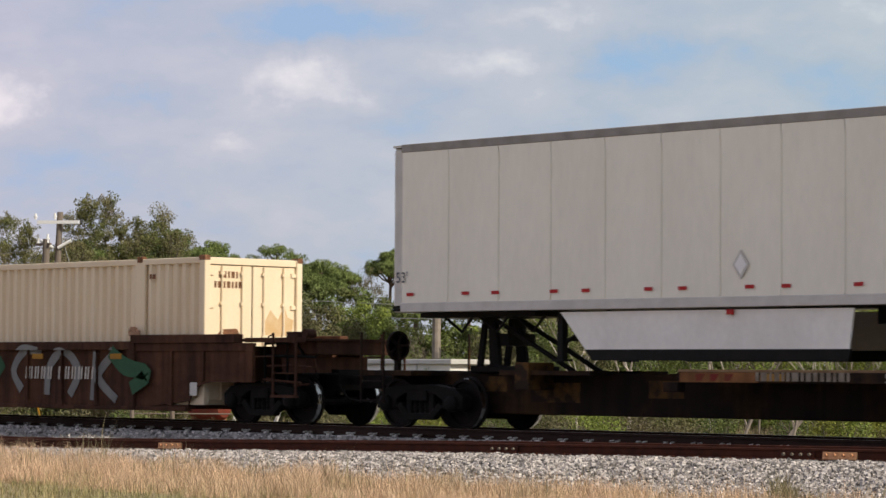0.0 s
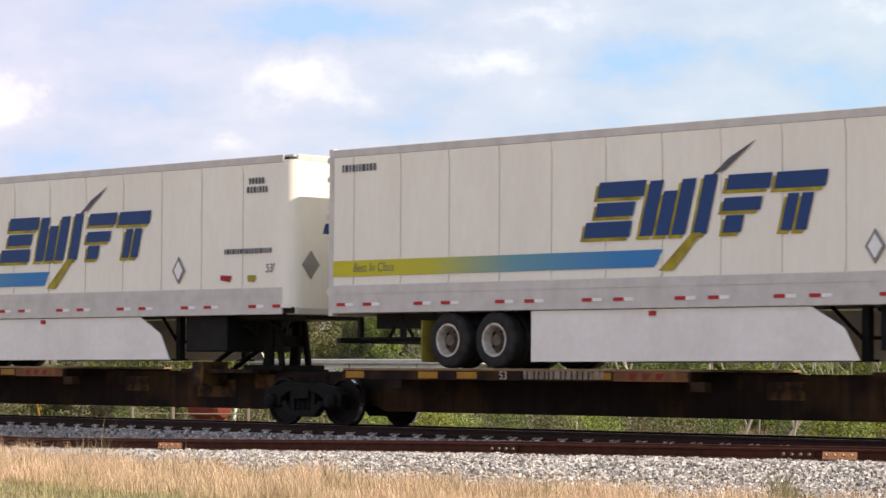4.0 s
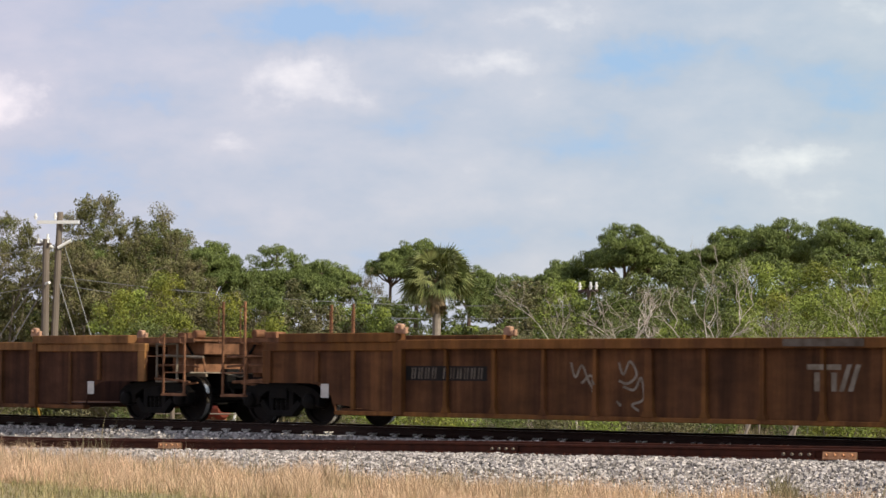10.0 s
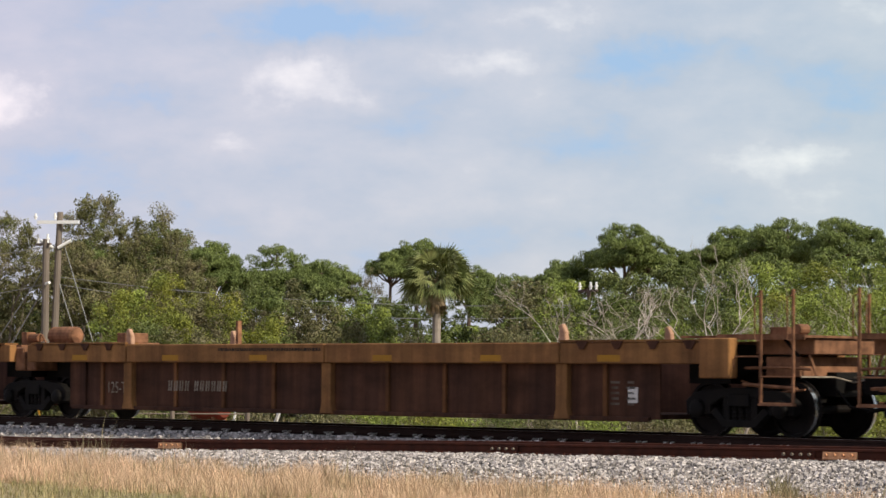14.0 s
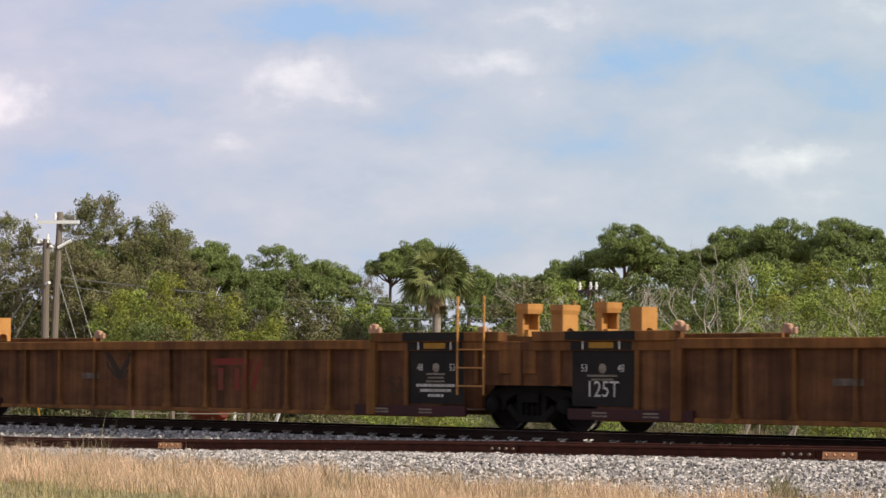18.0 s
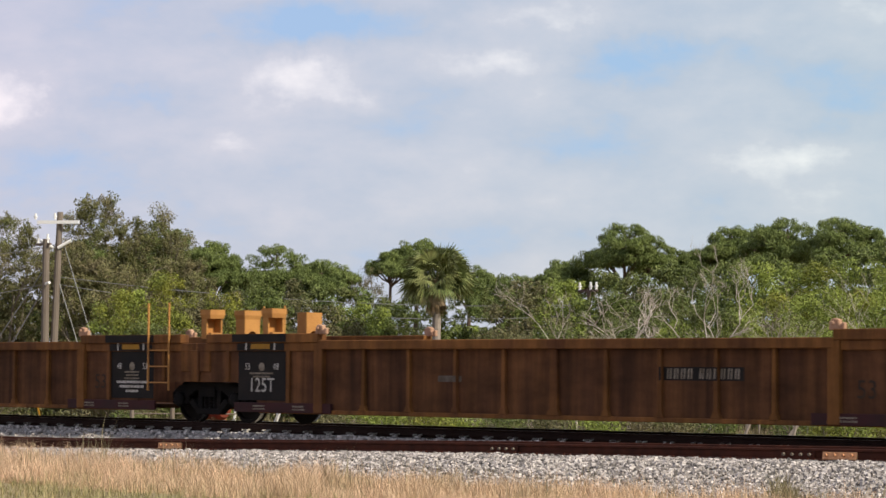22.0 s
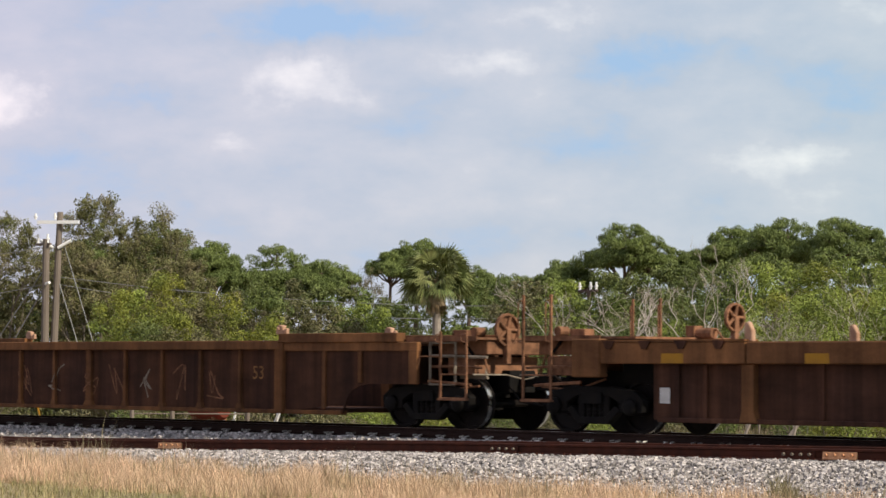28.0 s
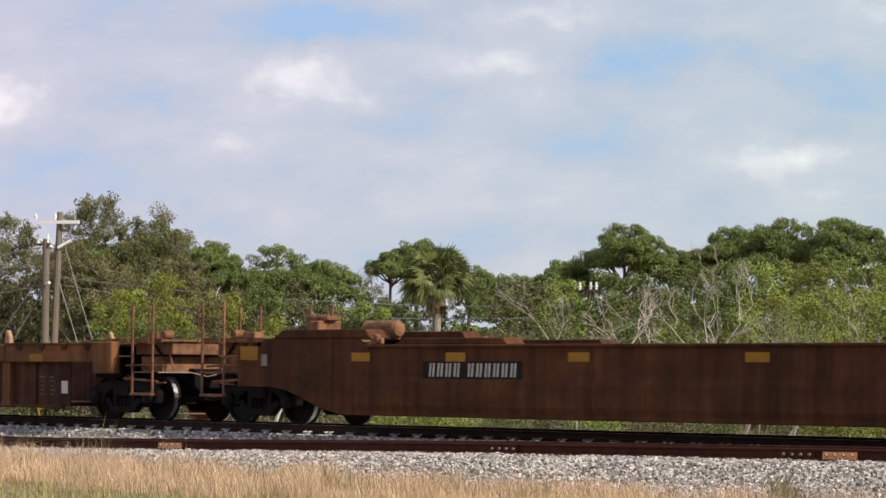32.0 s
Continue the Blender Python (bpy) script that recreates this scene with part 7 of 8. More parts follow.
def leaves_object(name, v, f, mat, parent, label=""):
    ob = new(name, triangles(name, v, mat))
    ob.parent = parent
    if label:
        tagged(ob, label)
    return ob


def limbs(m, base, tip, r, rng, level, spread, bend=0.25, thin=0.5):
    """A branch that tapers and forks; returns the twig ends."""
    a, b = Vector(base), Vector(tip)
    mid = (a + b) / 2 + Vector((rng.uniform(-1, 1), rng.uniform(-1, 1), rng.uniform(-0.4, 0.6))) * (b - a).length * bend * 0.4
    m.tube(a, mid, r, r * 0.8, 6 if level > 1 else 4)
    m.tube(mid, b, r * 0.8, r * 0.55, 6 if level > 1 else 4)
    if level == 0:
        return [tuple(b)]
    out = []
    for k in range(rng.choice((2, 3)) if level > 1 else 3):
        d = (b - mid).normalized() + Vector((rng.uniform(-1, 1), rng.uniform(-1, 1), rng.uniform(-0.35, 0.75))) * spread
        start = mid + (b - mid) * rng.uniform(0.2, 1.0)
        out += limbs(m, start, start + d.normalized() * (b - a).length * rng.uniform(0.5, 0.8), r * thin, rng, level - 1, spread, bend, thin)
    return out


def pine(x, y, top, crown, seed, dense=1.0):
    """A slash pine: bare trunk, spreading limbs, and flat-topped tufts of needles."""
    rng = random.Random(seed)
    t = thing("pine_tree", "tall pine with a rounded dark green crown", "tree", "pines behind the railway", (x, y, ground_z(x, y)))
    h = top - ground_z(x, y)
    m = Mesh()
    lean = rng.uniform(-0.3, 0.3)
    m.tube((0, 0, -0.2), (lean * 0.4, 0, h * 0.45), 0.17, 0.13, 8).tube((lean * 0.4, 0, h * 0.45), (lean, 0, h * 0.93), 0.13, 0.04, 7)
    centres, radii = [], []
    # rounded sub-crowns on spreading limbs, each a dome of separate tufts
    lobes = [(lean, 0.0, h - crown * 0.40, crown * 0.52)]
    n = 8 + int(crown * 3)
    for k in range(n):
        a = k * 2.4 + rng.uniform(-0.4, 0.4)
        out = crown * rng.uniform(0.40, 0.82)
        lobes.append((lean + out * math.cos(a), out * math.sin(a), h - crown * (0.42 + 0.45 * (out / crown) ** 2 + rng.uniform(-0.05, 0.42)), crown * rng.uniform(0.32, 0.46)))
    for cx, cy, cz, r in lobes:
        low = (lean * 0.7, 0, max(h * 0.4, cz - 0.9 * crown * rng.uniform(0.5, 0.9)))
        elbow = (lean + (cx - lean) * 0.6, cy * 0.6, cz - 0.55 * r - 0.1)
        m.tube(low, elbow, 0.06, 0.042, 6).tube(elbow, (cx, cy, cz), 0.042, 0.02, 5)
        for k in range(int(13 + 19 * r)):
            a = k * 2.4 + rng.uniform(-0.5, 0.5)
            e = math.asin(rng.uniform(-0.28, 0.98))
            reach = r * rng.uniform(0.62, 1.0)
            tip = (cx + reach * math.cos(a) * math.cos(e), cy + reach * math.sin(a) * math.cos(e), cz + 0.62 * reach * math.sin(e))
            if k % 3 == 0:
                m.tube((cx, cy, cz - 0.12), tip, 0.018, 0.008, 4)
            centres.append(tip)
            radii.append(rng.uniform(0.18, 0.32) * (0.75 + crown * 0.12))
    for k in range(7):
        a, u = k * 2.4, rng.uniform(0.25, 0.55)
        centres.append((lean + 0.8 * crown * rng.uniform(0.2, 0.8) * math.cos(a), 0.8 * crown * rng.uniform(0.2, 0.8) * math.sin(a), h * u))
        radii.append(rng.uniform(0.3, 0.5))
    part("trunk", m, BARK, t, "grey-brown pine trunk and limbs")
    v, f = leaf_cloud(centres, radii, int(98 * dense * len(centres)), 0.072, seed, 0.66, long=2.1, rise=0.45)
    leaves_object("crown", v, f, PINE, t, "clumped dark green needles")
    return t


def broad_tree(name, label, x, y, top, crown, mat, seed, low=0.3, count=9000, size=0.17, bark=GREY_BARK, group="trees behind the railway", clumps=1.0):
    rng = random.Random(seed)
    twigs = Mesh()
    t = thing(name, label, "tree", group, (x, y, ground_z(x, y)))
    h = top - ground_z(x, y)
    m = Mesh()
    m.tube((0, 0, -0.2), (0.1, 0, h * 0.3), 0.16, 0.12, 8)
    ends = []
    for k in range(6):
        a = k * 1.05 + rng.uniform(-0.3, 0.3)
        ends += limbs(m, (0.1, 0, h * rng.uniform(0.2, 0.32)), (crown * 0.55 * math.cos(a), crown * 0.55 * math.sin(a), h * rng.uniform(0.42, 0.66)), 0.06, rng, 2, 0.7)
    part("trunk", m, bark, t, "trunk and branches")
    centres = [e for e in ends if e[2] > h * low * 0.7]
    radii = [rng.uniform(0.22, 0.52) * (0.7 + crown * 0.13) for _ in centres]
    for k in range(int(clumps * (34 + crown * 22))):
        a, u = rng.uniform(0, 6.283), rng.uniform(0, 1)
        zz = h * (low + (0.97 - low) * u)
        reach = crown * math.sqrt(max(0.04, 1 - ((u - 0.35) / 0.70) ** 2)) * rng.uniform(0.3, 1.0)
        centres.append((reach * math.cos(a), reach * math.sin(a), zz))
        radii.append(rng.uniform(0.25, 0.6) * (0.7 + crown * 0.13) / clumps ** 0.45)
    for k in range(int(26 * (clumps - 1))):
        a, u = rng.uniform(0, 6.283), rng.uniform(0.55, 1.0)
        reach = crown * math.sqrt(max(0.02, 1 - ((u - 0.35) / 0.68) ** 2)) * rng.uniform(0.6, 1.1)
        foot = Vector((reach * math.cos(a), reach * math.sin(a), h * (u - 0.04)))
        for j in range(3):
            tip = foot + Vector((rng.uniform(-0.45, 0.45), rng.uniform(-0.45, 0.45), rng.uniform(0.15, 0.6)))
            twigs.tube(foot, tip, 0.014, 0.006, 3)
            for q in range(3):
                centres.append(tuple(foot.lerp(tip, 0.4 + 0.3 * q)))
                radii.append(0.13)
    if twigs.v:
        tagged(part("twig", twigs, bark, t), "grey twigs standing out of the crown", kind="stuff")
    v, f = leaf_cloud(centres, radii, count, size, seed, 0.85)
    leaves_object("crown", v, f, mat, t, "leafy crown with gaps")
    return t


def shrub(x, y, top, wide, mat, seed, count=3600, size=0.13, label="leafy scrub bush with dense foliage"):
    rng = random.Random(seed)
    z = ground_z(x, y)
    t = thing("shrub", label, "shrub", "scrub along the fence line", (x, y, z))
    h = top - z
    m = Mesh()
    centres, radii = [], []
    for k in range(5):
        a = rng.uniform(0, 6.283)
        limbs(m, (0, 0, -0.1), (wide * 0.6 * math.cos(a), wide * 0.6 * math.sin(a), h * rng.uniform(0.3, 0.5)), 0.022, rng, 1, 0.5)
    for k in range(85):
        a, u = rng.uniform(0, 6.283), rng.uniform(0.03, 1.0)
        reach = wide * math.sqrt(max(0.03, 1 - (abs(u - 0.3) / 0.72) ** 2.2)) * rng.uniform(0.25, 1)
        centres.append((reach * math.cos(a), reach * math.sin(a), h * u))
        radii.append(rng.uniform(0.12, 0.42))
    part("stem", m, GREY_BARK, t)
    v, f = leaf_cloud(centres, radii, count, size, seed, 0.9)
    leaves_object("foliage", v, f, mat, t)
    return t


def bare_tree(x, y, top, spread, mat, seed, label, level=4, thick=1.0):
    rng = random.Random(seed)
    z = ground_z(x, y)
    t = thing("bare_tree", label, "tree", "leafless trees", (x, y, z))
    h = top - z
    m = Mesh()
    m.tube((0, 0, -0.2), (0.12, 0, h * 0.42), 0.042 * thick, 0.03 * thick, 7)
    for k in range(4):
        a = k * 1.7 + rng.uniform(-0.3, 0.3)
        limbs(m, (0.05, 0, h * rng.uniform(0.12, 0.42)), (spread * 0.55 * math.cos(a), spread * 0.55 * math.sin(a), h * rng.uniform(0.45, 0.68)), 0.021 * thick, rng, level, 0.62, 0.6, 0.60)
    part("trunk", m, mat, t)
    return t


def cabbage_palm(x, y, crown_z, reach):
    """A fan palm: boot-covered trunk, a ball of fan fronds and a skirt of dead ones."""
    rng = random.Random(12)
    z = ground_z(x, y)
    t = thing("palm_tree", "cabbage palm with a full round crown and dead lower fronds", "tree", "", (x, y, z))
    h = crown_z - z
    m = Mesh()
    for k in range(10):
        m.tube((0, 0, -0.2 + (h - 0.1) * k / 10), (0, 0, -0.2 + (h - 0.1) * (k + 1) / 10), 0.185 - 0.004 * k + 0.015 * (k % 2), 0.18 - 0.004 * k, 10)
    part("trunk", m, OLD_WOOD, t, "pale grey fibrous palm trunk")
    boots = Mesh()
    for k in range(40):
        a, u = k * 2.4, k / 40
        zz = h - 1.1 + 1.05 * u
        boots.tube((0.15 * math.cos(a), 0.15 * math.sin(a), zz), (0.32 * math.cos(a), 0.32 * math.sin(a), zz + 0.28), 0.035, 0.015, 4)
    part("boots", boots, DEAD_FROND, t, "pale dry frond stubs")
    for dead in (False, True):
        for k in range(22 if dead else 84):
            a = rng.uniform(0, 6.283)
            el = (rng.uniform(-1.5, -1.25) if k > 9 else rng.uniform(-1.0, -0.6)) if dead else math.asin(rng.uniform(-0.45, 0.99))
            length = reach * (rng.uniform(0.22, 0.36) if dead else rng.uniform(0.40, 0.56))
            d = Vector((math.cos(a) * math.cos(el), math.sin(a) * math.cos(el), math.sin(el)))
            hub = Vector((0, 0, h)) + d * length
            side = d.cross(Vector((0, 0, 1))).normalized()
            up = side.cross(d)
            if not dead:
                tilt = rng.uniform(-1.4, 1.4)
                side, up = side * math.cos(tilt) + up * math.sin(tilt), up * math.cos(tilt) - side * math.sin(tilt)
            m = Mesh()
            m.tube((0, 0, h - 0.05), hub, 0.018, 0.012, 4)
            fan = reach * (rng.uniform(0.36, 0.5) if dead else rng.uniform(0.46, 0.62))
            for q in range(19):
                b = (q - 9) / 9 * (0.45 if dead else 1.35)
                w = d * math.cos(b) + side * math.sin(b) + up * (0.18 * math.cos(b) - 0.1)
                tip = hub + w * fan * (0.75 + 0.25 * math.cos(b)) + Vector((0, 0, -0.14 - 0.24 * rng.random()))
                mid = hub + w * fan * 0.5
                s = w.cross(up).normalized() * 0.036
                m.add([hub, mid + s, tip, mid - s], [(0, 1, 2, 3)])
            part("dead_frond" if dead else "frond", m, DEAD_FROND if dead else PALM, t)
    return t


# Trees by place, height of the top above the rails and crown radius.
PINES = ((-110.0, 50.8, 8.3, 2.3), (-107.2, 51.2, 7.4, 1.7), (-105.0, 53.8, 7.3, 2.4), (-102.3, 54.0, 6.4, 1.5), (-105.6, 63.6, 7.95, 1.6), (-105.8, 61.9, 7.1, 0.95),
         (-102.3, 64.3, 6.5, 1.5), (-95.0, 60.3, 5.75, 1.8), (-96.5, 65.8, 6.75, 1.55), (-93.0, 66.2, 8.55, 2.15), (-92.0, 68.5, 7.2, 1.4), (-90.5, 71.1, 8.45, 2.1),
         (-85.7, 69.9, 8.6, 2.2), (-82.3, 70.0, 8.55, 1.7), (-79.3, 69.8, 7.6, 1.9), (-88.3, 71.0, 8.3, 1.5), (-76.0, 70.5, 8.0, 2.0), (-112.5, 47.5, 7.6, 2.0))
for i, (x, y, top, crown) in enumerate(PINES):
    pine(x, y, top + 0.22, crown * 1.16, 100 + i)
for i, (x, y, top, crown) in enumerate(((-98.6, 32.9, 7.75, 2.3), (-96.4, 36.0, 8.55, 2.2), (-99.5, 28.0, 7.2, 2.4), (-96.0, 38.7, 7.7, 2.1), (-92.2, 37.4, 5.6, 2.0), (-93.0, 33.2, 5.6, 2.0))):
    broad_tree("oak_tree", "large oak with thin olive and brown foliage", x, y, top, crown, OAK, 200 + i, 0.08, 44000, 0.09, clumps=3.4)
broad_tree("dry_tree", "thin brown tree with sparse dry leaves", -103.9, 58.3, 5.9, 1.75, BROWN_LEAF, 220, 0.3, 13000, 0.085, clumps=2.5)
cabbage_palm(-76.0, 37.0, 4.58, 1.55)
bare_tree(-55.3, 25.1, 4.0, 1.1, PALE_BARK, 301, "bleached leafless tree with pale forked branches", 4, 1.5)
bare_tree(-54.8, 28.2, 3.9, 1.5, PALE_BARK, 305, "tall bleached leafless tree with many twigs", 5, 1.5)
bare_tree(-56.3, 23.9, 3.5, 1.5, PALE_BARK, 309, "low bleached leafless tree leaning over the scrub", 4, 1.0)
bare_tree(-53.9, 29.4, 3.3, 1.3, GREY_BARK, 329, "grey-brown leafless thicket tree with fine twigs", 5, 0.9)
bare_tree(-51.6, 31.2, 3.1, 1.4, PALE_BARK, 321, "low bleached leafless tree beside green scrub", 4, 0.7)
bare_tree(-52.6, 30.1, 2.9, 1.0, PALE_BARK, 325, "low bleached leafless tree beside green scrub", 4, 0.6)
bare_tree(-62.5, 44.5, 3.4, 2.2, GREY_BARK, 313, "grey leafless thicket tree")
bare_tree(-82.0, 43.0, 2.6, 1.6, GREY_BARK, 317, "grey leafless thicket tree")

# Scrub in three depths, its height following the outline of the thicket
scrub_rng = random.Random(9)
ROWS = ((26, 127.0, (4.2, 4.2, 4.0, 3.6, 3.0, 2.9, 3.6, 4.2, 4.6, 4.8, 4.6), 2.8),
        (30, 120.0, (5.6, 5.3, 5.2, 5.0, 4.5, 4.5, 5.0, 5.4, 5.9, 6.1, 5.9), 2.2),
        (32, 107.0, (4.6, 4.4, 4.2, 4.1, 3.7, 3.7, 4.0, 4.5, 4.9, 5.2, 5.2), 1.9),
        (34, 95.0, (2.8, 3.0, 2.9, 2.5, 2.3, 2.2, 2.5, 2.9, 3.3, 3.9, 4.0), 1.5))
KINDS = (OLIVE, SHRUB, BROWN_LEAF, OLIVE, SHRUB, OLIVE, SHRUB, LIME)
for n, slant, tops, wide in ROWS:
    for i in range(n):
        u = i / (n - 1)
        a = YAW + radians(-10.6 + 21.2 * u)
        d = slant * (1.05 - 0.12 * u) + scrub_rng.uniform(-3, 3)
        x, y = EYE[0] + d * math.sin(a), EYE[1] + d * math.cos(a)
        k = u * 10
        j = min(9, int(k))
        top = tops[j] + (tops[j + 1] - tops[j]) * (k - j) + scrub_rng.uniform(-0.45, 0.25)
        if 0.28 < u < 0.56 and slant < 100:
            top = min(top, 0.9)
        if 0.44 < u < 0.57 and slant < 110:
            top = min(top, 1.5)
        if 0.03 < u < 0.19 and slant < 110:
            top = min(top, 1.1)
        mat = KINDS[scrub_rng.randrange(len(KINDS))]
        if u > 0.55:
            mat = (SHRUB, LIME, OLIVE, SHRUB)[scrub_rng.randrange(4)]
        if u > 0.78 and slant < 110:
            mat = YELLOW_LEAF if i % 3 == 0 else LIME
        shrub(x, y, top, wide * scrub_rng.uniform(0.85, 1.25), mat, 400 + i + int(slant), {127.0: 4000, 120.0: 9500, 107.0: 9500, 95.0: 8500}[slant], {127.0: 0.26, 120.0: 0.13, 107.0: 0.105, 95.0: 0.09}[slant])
for i, (x, y, top, wide) in enumerate(((-78.6, 26.2, 4.5, 1.75), (-77.6, 28.0, 3.7, 1.6), (-79.9, 24.9, 3.7, 1.3), (-76.6, 29.0, 2.9, 1.4), (-77.6, 25.6, 2.9, 1.4))):
    shrub(x, y, top, wide, YELLOW_LEAF, 600 + i, 11000, 0.085, "yellow-green bush with bright young leaves")
for i in range(12):
    a = YAW + radians(-2.2 + 0.5 * i)
    d = 84 + (i * 7) % 5
    shrub(EYE[0] + d * math.sin(a), EYE[1] + d * math.cos(a), -0.15 + 0.12 * (i % 3), 0.9, (OLIVE, LIME, BROWN_LEAF)[i % 3], 640 + i, 1800, 0.07, "low weeds and dry brush behind the track")


def spot(az_off, d):
    """A place d metres from the eye, by azimuth to the right of the view's axis in degrees."""
    a = YAW + radians(az_off)
    return EYE[0] + d * math.sin(a), EYE[1] + d * math.cos(a)


for i, (az, d, top, wide, mat) in enumerate(((-8.7, 74, -0.2, 0.8, OLIVE), (-7.6, 75, -0.25, 0.7, OLIVE), (-6.4, 77, -0.15, 0.7, SHRUB), (-3.9, 76, -0.15, 0.7, BROWN_LEAF), (-2.6, 77, -0.3, 0.6, OLIVE), (-1.1, 76, -0.1, 0.8, LIME),
        (-0.3, 75, 0.0, 0.9, YELLOW_LEAF), (0.4, 76, -0.1, 0.6, LIME), (1.4, 77, 0.0, 0.8, SHRUB), (2.3, 76, -0.1, 0.8, OLIVE), (3.2, 75, 0.0, 0.8, LIME), (3.9, 77, 0.0, 0.7, BROWN_LEAF), (4.8, 74, -0.1, 0.8, OLIVE), (5.6, 76, 0.0, 0.7, SHRUB),
        (7.3, 76, 0.0, 0.7, SHRUB), (8.05, 73, 0.2, 0.6, YELLOW_LEAF), (8.4, 73, 0.1, 0.5, LIME), (9.0, 74, 0.0, 0.7, YELLOW_LEAF))):
    x, y = spot(az, d)
    shrub(x, y, top, wide, mat, 700 + i, 2600, 0.07, "low sunlit brush behind the track")
for i, (az, lean, length) in enumerate(((6.1, 24, 1.1), (6.85, 42, 1.5), (7.15, 15, 0.9))):
    x, y = spot(az, 74.5)
    t = thing("dead_branch", "bleached dead trunk leaning in the brush", "branch", "dead branches", (x, y, ground_z(x, y)))
    tip = (math.sin(radians(lean)) * length * 0.75, math.sin(radians(lean)) * length * 0.66, math.cos(radians(lean)) * length)
    part("stem", Mesh().tube((0, 0, -0.15), tip, 0.06, 0.035, 7).tube([c * 0.55 for c in tip], (tip[0] * 0.2, tip[1] * 0.2, tip[2] * 1.05), 0.03, 0.012, 5), OLD_WOOD, t)
gx, gy = spot(-5.2, 75)
gate = thing("pipe_gate", "grey pipe gate between two posts behind the track", "gate", "", (gx, gy, ground_z(gx, gy)))
for u in (-1.0, -0.3, 1.0):
    part("gate_post", Mesh().tube((u * 1.05, u * 1.15, -0.3), (u * 1.05, u * 1.15, 0.98), 0.06, 0.06, 8), POLE, gate)
for z in (0.32, 0.80):
    part("gate_rail", Mesh().tube((-1.05, -1.15, z), (1.05, 1.15, z), 0.018, 0.018, 6), POLE, gate)
gx, gy = spot(-4.8, 81)
tank = thing("storage_tank", "small rusty red tank on legs behind the gate", "tank", "", (gx, gy, ground_z(gx, gy)))
part("body", Mesh().lathe([(0.05, -0.75), (0.26, -0.70), (0.32, -0.58), (0.32, 0.58), (0.26, 0.70), (0.05, 0.75)], y_axis=False, sides=16, at=(0, 0, 0.86)), RED_STENCIL, tank, "dull red tank body")
for u in (-0.45, 0.45):
    part("leg", Mesh().box(u - 0.05, u + 0.05, -0.25, 0.25, -0.1, 0.62), RUST, tank)


def low_scrub(name, label, count, mat, seed, span_a, span_d, tall):
    """Grass and weeds that nobody could count."""
    g = np.random.default_rng(seed)
    a = YAW + np.radians(g.uniform(*span_a, count))
    d = g.uniform(*span_d, count)
    x, y = EYE[0] + d * np.sin(a), EYE[1] + d * np.cos(a)
    z = np.array([ground_z(p, q) for p, q in zip(x, y)])
    h = g.uniform(*tall, count)
    t = g.uniform(0, 6.283, count)
    lean = g.uniform(0.1, 0.6, count) * h
    w = 0.02
    base = np.stack([x, y, z], 1)
    side = np.stack([np.cos(t), np.sin(t), 0 * t], 1) * w
    tip = base + np.stack([np.cos(t + 1) * lean, np.sin(t + 1) * lean, h], 1)
    v = np.stack([base - side, base + side, tip], 1).reshape(-1, 3)
    me = bpy.data.meshes.new(name)
    me.from_pydata(v.tolist(), [], np.arange(3 * count).reshape(-1, 3).tolist())
    me.materials.append(mat)
    tagged(new(name, me), label, "grass", kind="stuff")


low_scrub("far_grass", "pale rough grass behind the railway", 34000, FAR_GRASS, 51, (-10.5, 10.5), (66, 100), (0.15, 0.5))
low_scrub("far_weeds", "green weeds behind the railway", 7000, OLIVE, 52, (-10.5, 10.5), (72, 100), (0.15, 0.45))

# -- utility poles with guys --
def insulator(parent, x, y, z, tall=0.3):
    part("insulator", Mesh().tube((x, y, z), (x, y, z + tall), 0.055, 0.045, 8).tube((x, y, z + tall * 0.4), (x, y, z + tall * 0.55), 0.085, 0.085, 8), PORCELAIN, parent, "white porcelain insulator")


pole = thing("utility_pole", "grey wooden utility pole with a crossarm and guy wires", "utility pole", "poles", (-90.7, 30.0, -0.95))
part("post", Mesh().tube((-0.16, -0.16, -0.5), (0.06, 0.06, 8.3), 0.17, 0.125, 10), POLE, pole)
arm = part("crossarm", Mesh().box(-0.80, 0.95, -0.06, 0.06, 7.82, 7.95), PORCELAIN, pole, "pale crossarm", at=pose(0.1, -0.15, 0, 0, 0, 35))
for x in (-0.72, 0.0):
    insulator(pole, x, -0.15 + x * 0.6, 8.0, 0.25)
for s in (-1, 1):
    part("dead_end_insulator", Mesh().tube((s * 0.15, -0.1, 6.85), (s * 0.55, -0.1 + s * 0.35, 7.15), 0.07, 0.07, 8), PORCELAIN, pole, "white dead-end insulator")
old = thing("utility_pole", "shorter grey wooden pole with white insulators", "utility pole", "poles", (-90.92, 29.59, -0.95))
part("post", Mesh().tube((0, 0, -0.5), (0, 0, 7.2), 0.17, 0.14, 10), POLE, old)
for x in (-0.55, 0.1):
    insulator(old, x, 0, 7.05, 0.36)
part("crosspiece", Mesh().box(-0.7, 0.3, -0.05, 0.05, 6.95, 7.05), POLE, old)
part("clevis", Mesh().tube((0.15, -0.1, 5.4), (0.4, -0.1, 5.45), 0.06, 0.06, 8), PORCELAIN, old)
for owner, pts in ((pole, ((0.05, 0, 7.7), (2.4, 1.2, 0.0))), (pole, ((0.05, 0, 5.6), (1.8, 0.9, 0.0))), (old, ((0, 0, 6.1), (-3.2, -1.6, 1.2))), (old, ((0, 0, 5.4), (-2.8, -1.2, 0.6))), (old, ((0, 0, 3.0), (-1.6, -0.8, 0.4)))):
    part("guy_wire", Mesh().path(pts, 0.020, 4), WIRE, owner)
wires = thing("overhead_wires", "thin sagging overhead wires between far poles", "wire", "", (-90.7, 30.0, -0.95))
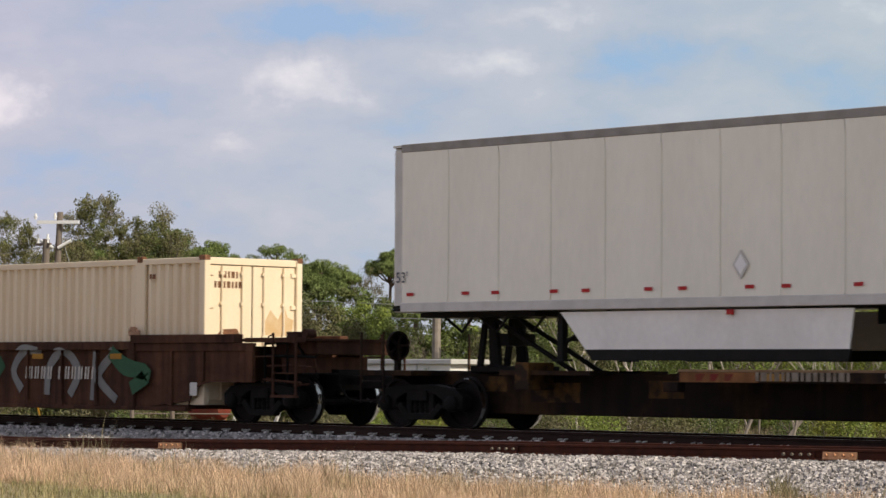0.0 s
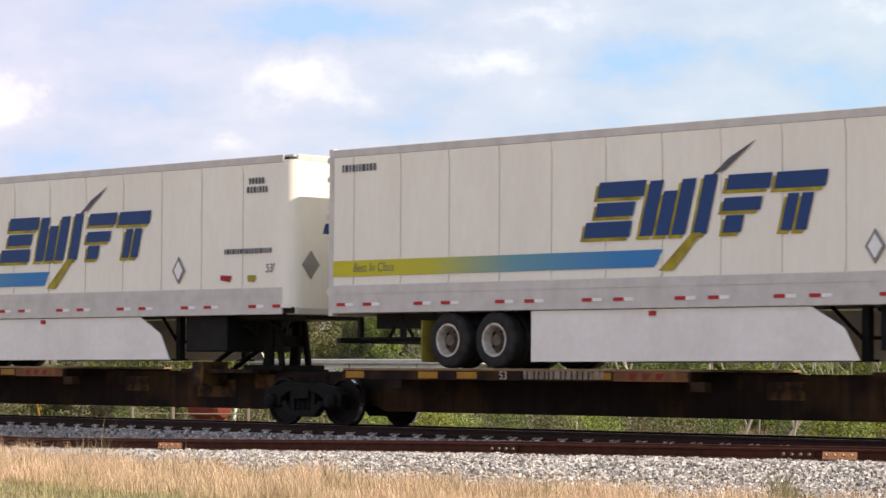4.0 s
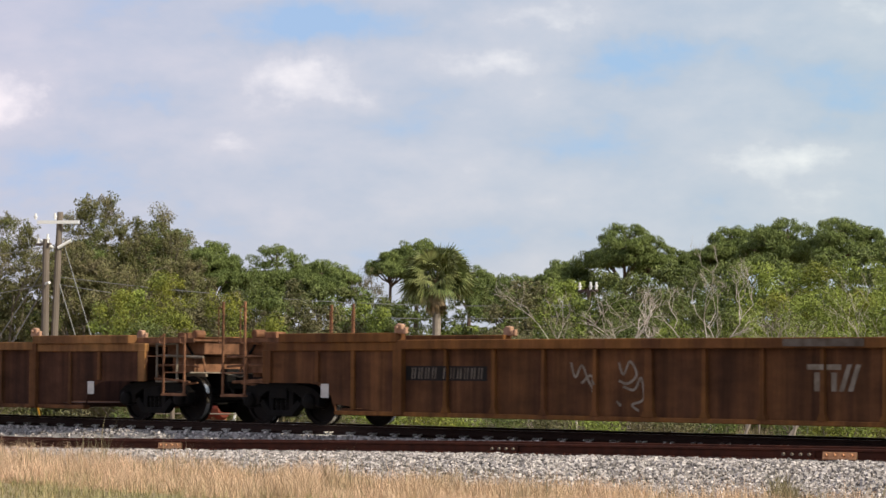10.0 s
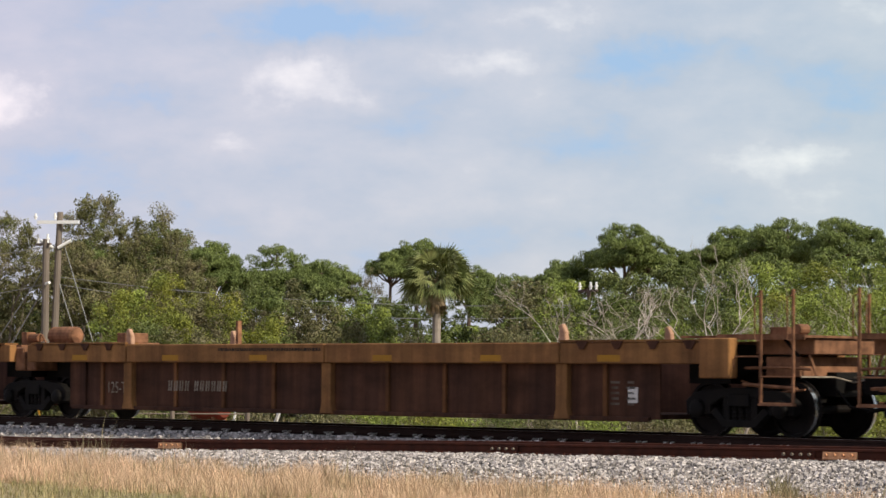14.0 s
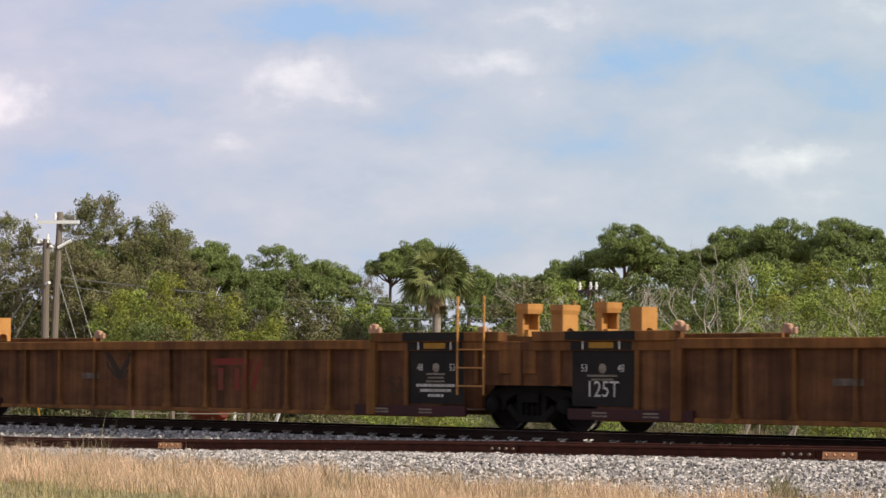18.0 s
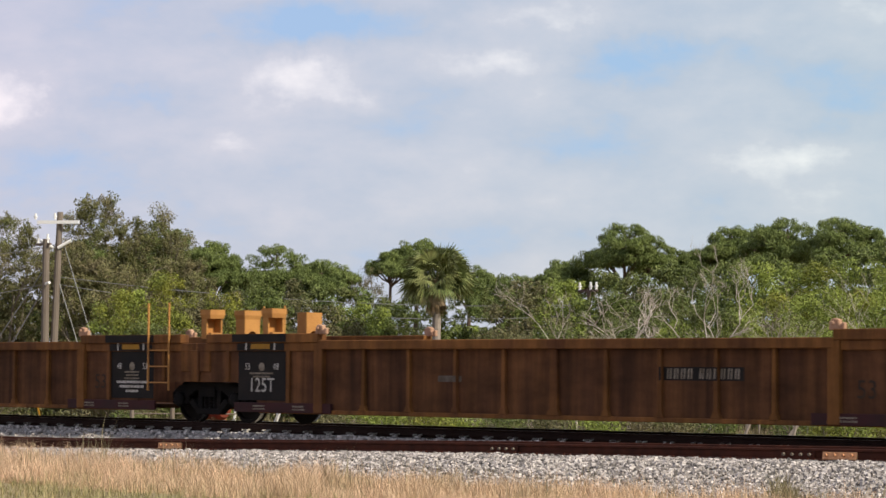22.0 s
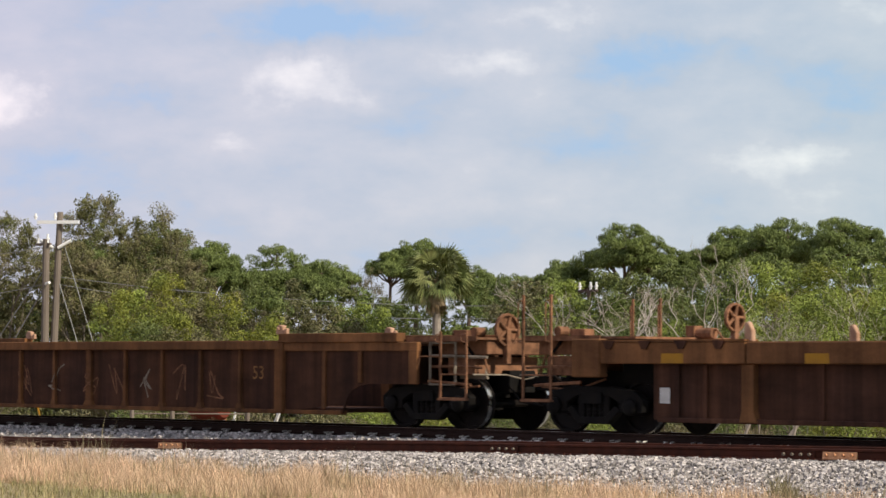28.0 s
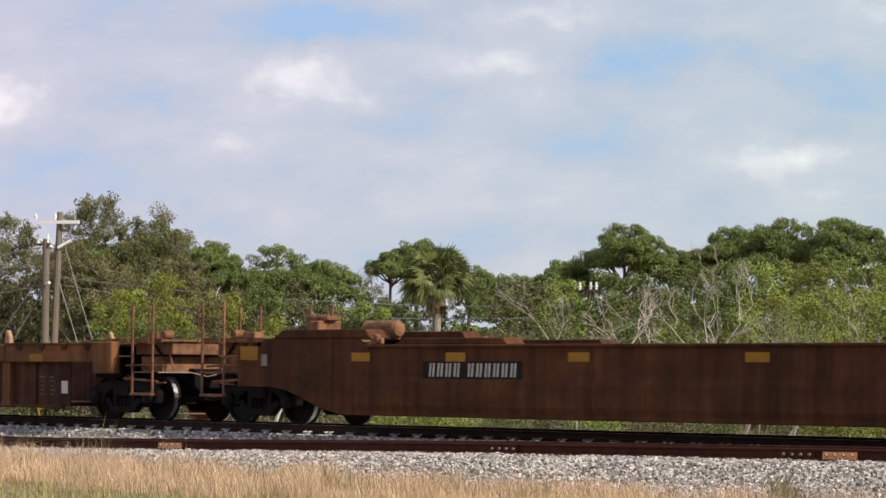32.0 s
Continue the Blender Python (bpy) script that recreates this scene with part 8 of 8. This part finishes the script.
for z, dx, dy, drop, far_z in ((7.0, -12.0, -9.0, 0.5, 6.2), (5.5, -12.0, -8.0, 0.6, 4.8), (5.4, 14.0, 20.0, 0.8, 4.6), (5.7, 18.0, 26.0, 0.9, 5.5)):
    pts = []
    for k in range(9):
        u = k / 8
        pts.append((dx * u, dy * u, z + (far_z - z) * u - drop * 4 * u * (1 - u)))
    part("wire", Mesh().path(pts, 0.016, 4), WIRE, wires)
far_pole = thing("utility_pole", "far dark pole with three white insulators among trees", "utility pole", "poles", (-78.7, 48.3, -0.95))
part("post", Mesh().tube((0, 0, -0.5), (0, 0, 5.5), 0.10, 0.08, 8), BARK, far_pole)
part("crossarm", Mesh().box(-0.6, 0.5, -0.04, 0.04, 5.35, 5.45), BARK, far_pole)
for x in (-0.52, 0.1, 0.42):
    insulator(far_pole, x, 0, 5.42, 0.34)

# -- the low white shed and roadside posts seen under the cars --
shed = thing("shed", "low white flat-roofed shed beside the scrub", "shed", "", (-71.2, 29.0, ground_z(-71.2, 29.0)))
h = 1.46 - ground_z(-71.2, 29.0)
part("wall", Mesh().box(-5.2, 5.2, -0.9, 0.9, -0.1, h - 0.17), SKIRT, shed, "white painted shed wall", bevel=0.02)
part("roof", Mesh().box(-5.4, 5.4, -1.05, 1.05, h - 0.17, h), ALU, shed, "grey metal shed roof", bevel=0.02)
for x in (-3.4, 0.2, 3.6):
    part("wall_seam", Mesh().box(x - 0.03, x + 0.03, -0.93, -0.9, 0.0, h - 0.17), ALU, shed)
for i, (x, y, lean, hh, r) in enumerate(((-70.6, 22.6, 12, 0.9, 0.05), (-69.6, 23.4, 33, 1.0, 0.06))):
    t = thing("marker_post", "white leaning marker post in the grass", "post", "marker posts", (x, y, ground_z(x, y)))
    part("post", Mesh().tube((0, 0, -0.2), (math.sin(radians(lean)) * hh, 0, math.cos(radians(lean)) * hh), r, r, 8), PORCELAIN, t)
for i, x in enumerate((-82.0, -80.4)):
    t = thing("wire_marker", "yellow leaning guy-wire marker", "post", "guy markers", (x, 20.8 + i, ground_z(x, 21)))
    part("sleeve", Mesh().tube((0.3, 0, -0.1), (-0.25, 0, 1.3), 0.04, 0.04, 6), REFLECT, t)


# ---- grass in front of the siding ----
def grass(name, label, count, mat, seed, area, tall, width, clump=0.0, reach=(-52, -16)):
    """Bent blades over an area where the stones end; area gives the y range as a function of x."""
    g = np.random.default_rng(seed)
    x = g.uniform(*reach, count)
    lo, hi = area(x)
    y = lo + (hi - lo) * g.uniform(0, 1, count)
    if clump:
        m = np.array([noise.noise((p * 1.3, q * 1.3, seed)) for p, q in zip(x, y)])
        keep = m + g.uniform(-0.5, 0.5, count) > clump - 0.3
        x, y = x[keep], y[keep]
    n = len(x)
    z = np.array([max(ground_z(p, q), ballast_z(p, q) or -9) for p, q in zip(x, y)]) - 0.02
    tuft = np.array([noise.noise((p * 0.9, q * 1.6, seed + 3)) + 0.6 * noise.noise((p * 3.1, q * 3.1, seed + 5)) for p, q in zip(x, y)])
    h = g.uniform(*tall, n) * (0.75 + 0.5 * g.uniform(0, 1, n)) * np.clip(1 + 1.5 * tuft, 0.3, 2.4)
    t = g.uniform(0, 6.283, n)
    lean = g.uniform(0.1, 1.0, n) * h
    side = np.stack([np.cos(t), np.sin(t), 0 * t], 1) * width
    out = np.stack([np.cos(t + 1.4), np.sin(t + 1.4), 0 * t], 1)
    base = np.stack([x, y, z], 1)
    mid = base + out * (lean * 0.35)[:, None] + np.array([0, 0, 1]) * (h * 0.6)[:, None]
    tip = base + out * lean[:, None] + np.array([0, 0, 1]) * h[:, None]
    v = np.stack([base - side, base + side, mid + side * 0.6, mid - side * 0.6, tip], 1).reshape(-1, 3)
    k = 5 * np.arange(n)[:, None]
    f = (k + np.array([[0, 1, 2, 3]])).tolist() + (k + np.array([[3, 2, 4]])).tolist()
    me = bpy.data.meshes.new(name)
    me.from_pydata(v.tolist(), [], f)
    me.materials.append(mat)
    tagged(new(name, me), label, "grass", kind="stuff")


def verge(x):
    """Where the stones give way to grass."""
    return -6.3 - 0.115 * np.clip(x + 44, 0, 40) + 0.25 * np.sin(x * 1.9) + 0.15 * np.sin(x * 4.3)


grass("dry_grass", "tall dry tan grass along the ballast edge", 165000, DRY_GRASS, 61, lambda x: (verge(x) - 4.9, verge(x) + 0.15), (0.05, 0.24), 0.0030)
grass("mown_grass", "short green mown grass before the dry strip", 40000, GREEN_GRASS, 62, lambda x: (verge(x) - 9.5, verge(x) - 3.4), (0.05, 0.14), 0.006)
grass("green_weeds", "grey-green weed clumps among the dry grass", 12000, WEED, 63, lambda x: (verge(x) - 2.6, verge(x) + 0.3), (0.12, 0.34), 0.005, 0.45)
grass("weed_clump", "grey-green weed clump at the edge of the stones", 900, WEED, 64, lambda x: (-8.7 + 0 * x, -8.0 + 0 * x), (0.18, 0.36), 0.005, 0.0, (-22.5, -21.6))


# ---- what moves ----
def motions():
    for ob, place in ROLLING:
        walk(ob, [(t, pose(place + COME[t], 0, 0)) for t in range(33)])
    homes = {ob: place for ob, place in ROLLING}
    for w in WHEELS:
        off = homes[w.parent.parent] + w.parent.location.x + w.location.x
        home = w.location.copy()
        rows = []
        for k in range(0, 961):
            t = k / 30
            x = off + come(t)
            if -58 < x < -16 or k in (0, 960):
                angle = max(-58.0, min(-16.0, x)) / WHEEL_R
                rows.append((t, pose(home.x, home.y, home.z, 0, math.degrees(angle), 0)))
        if len(rows) > 2:
            walk(w, rows)


motions()
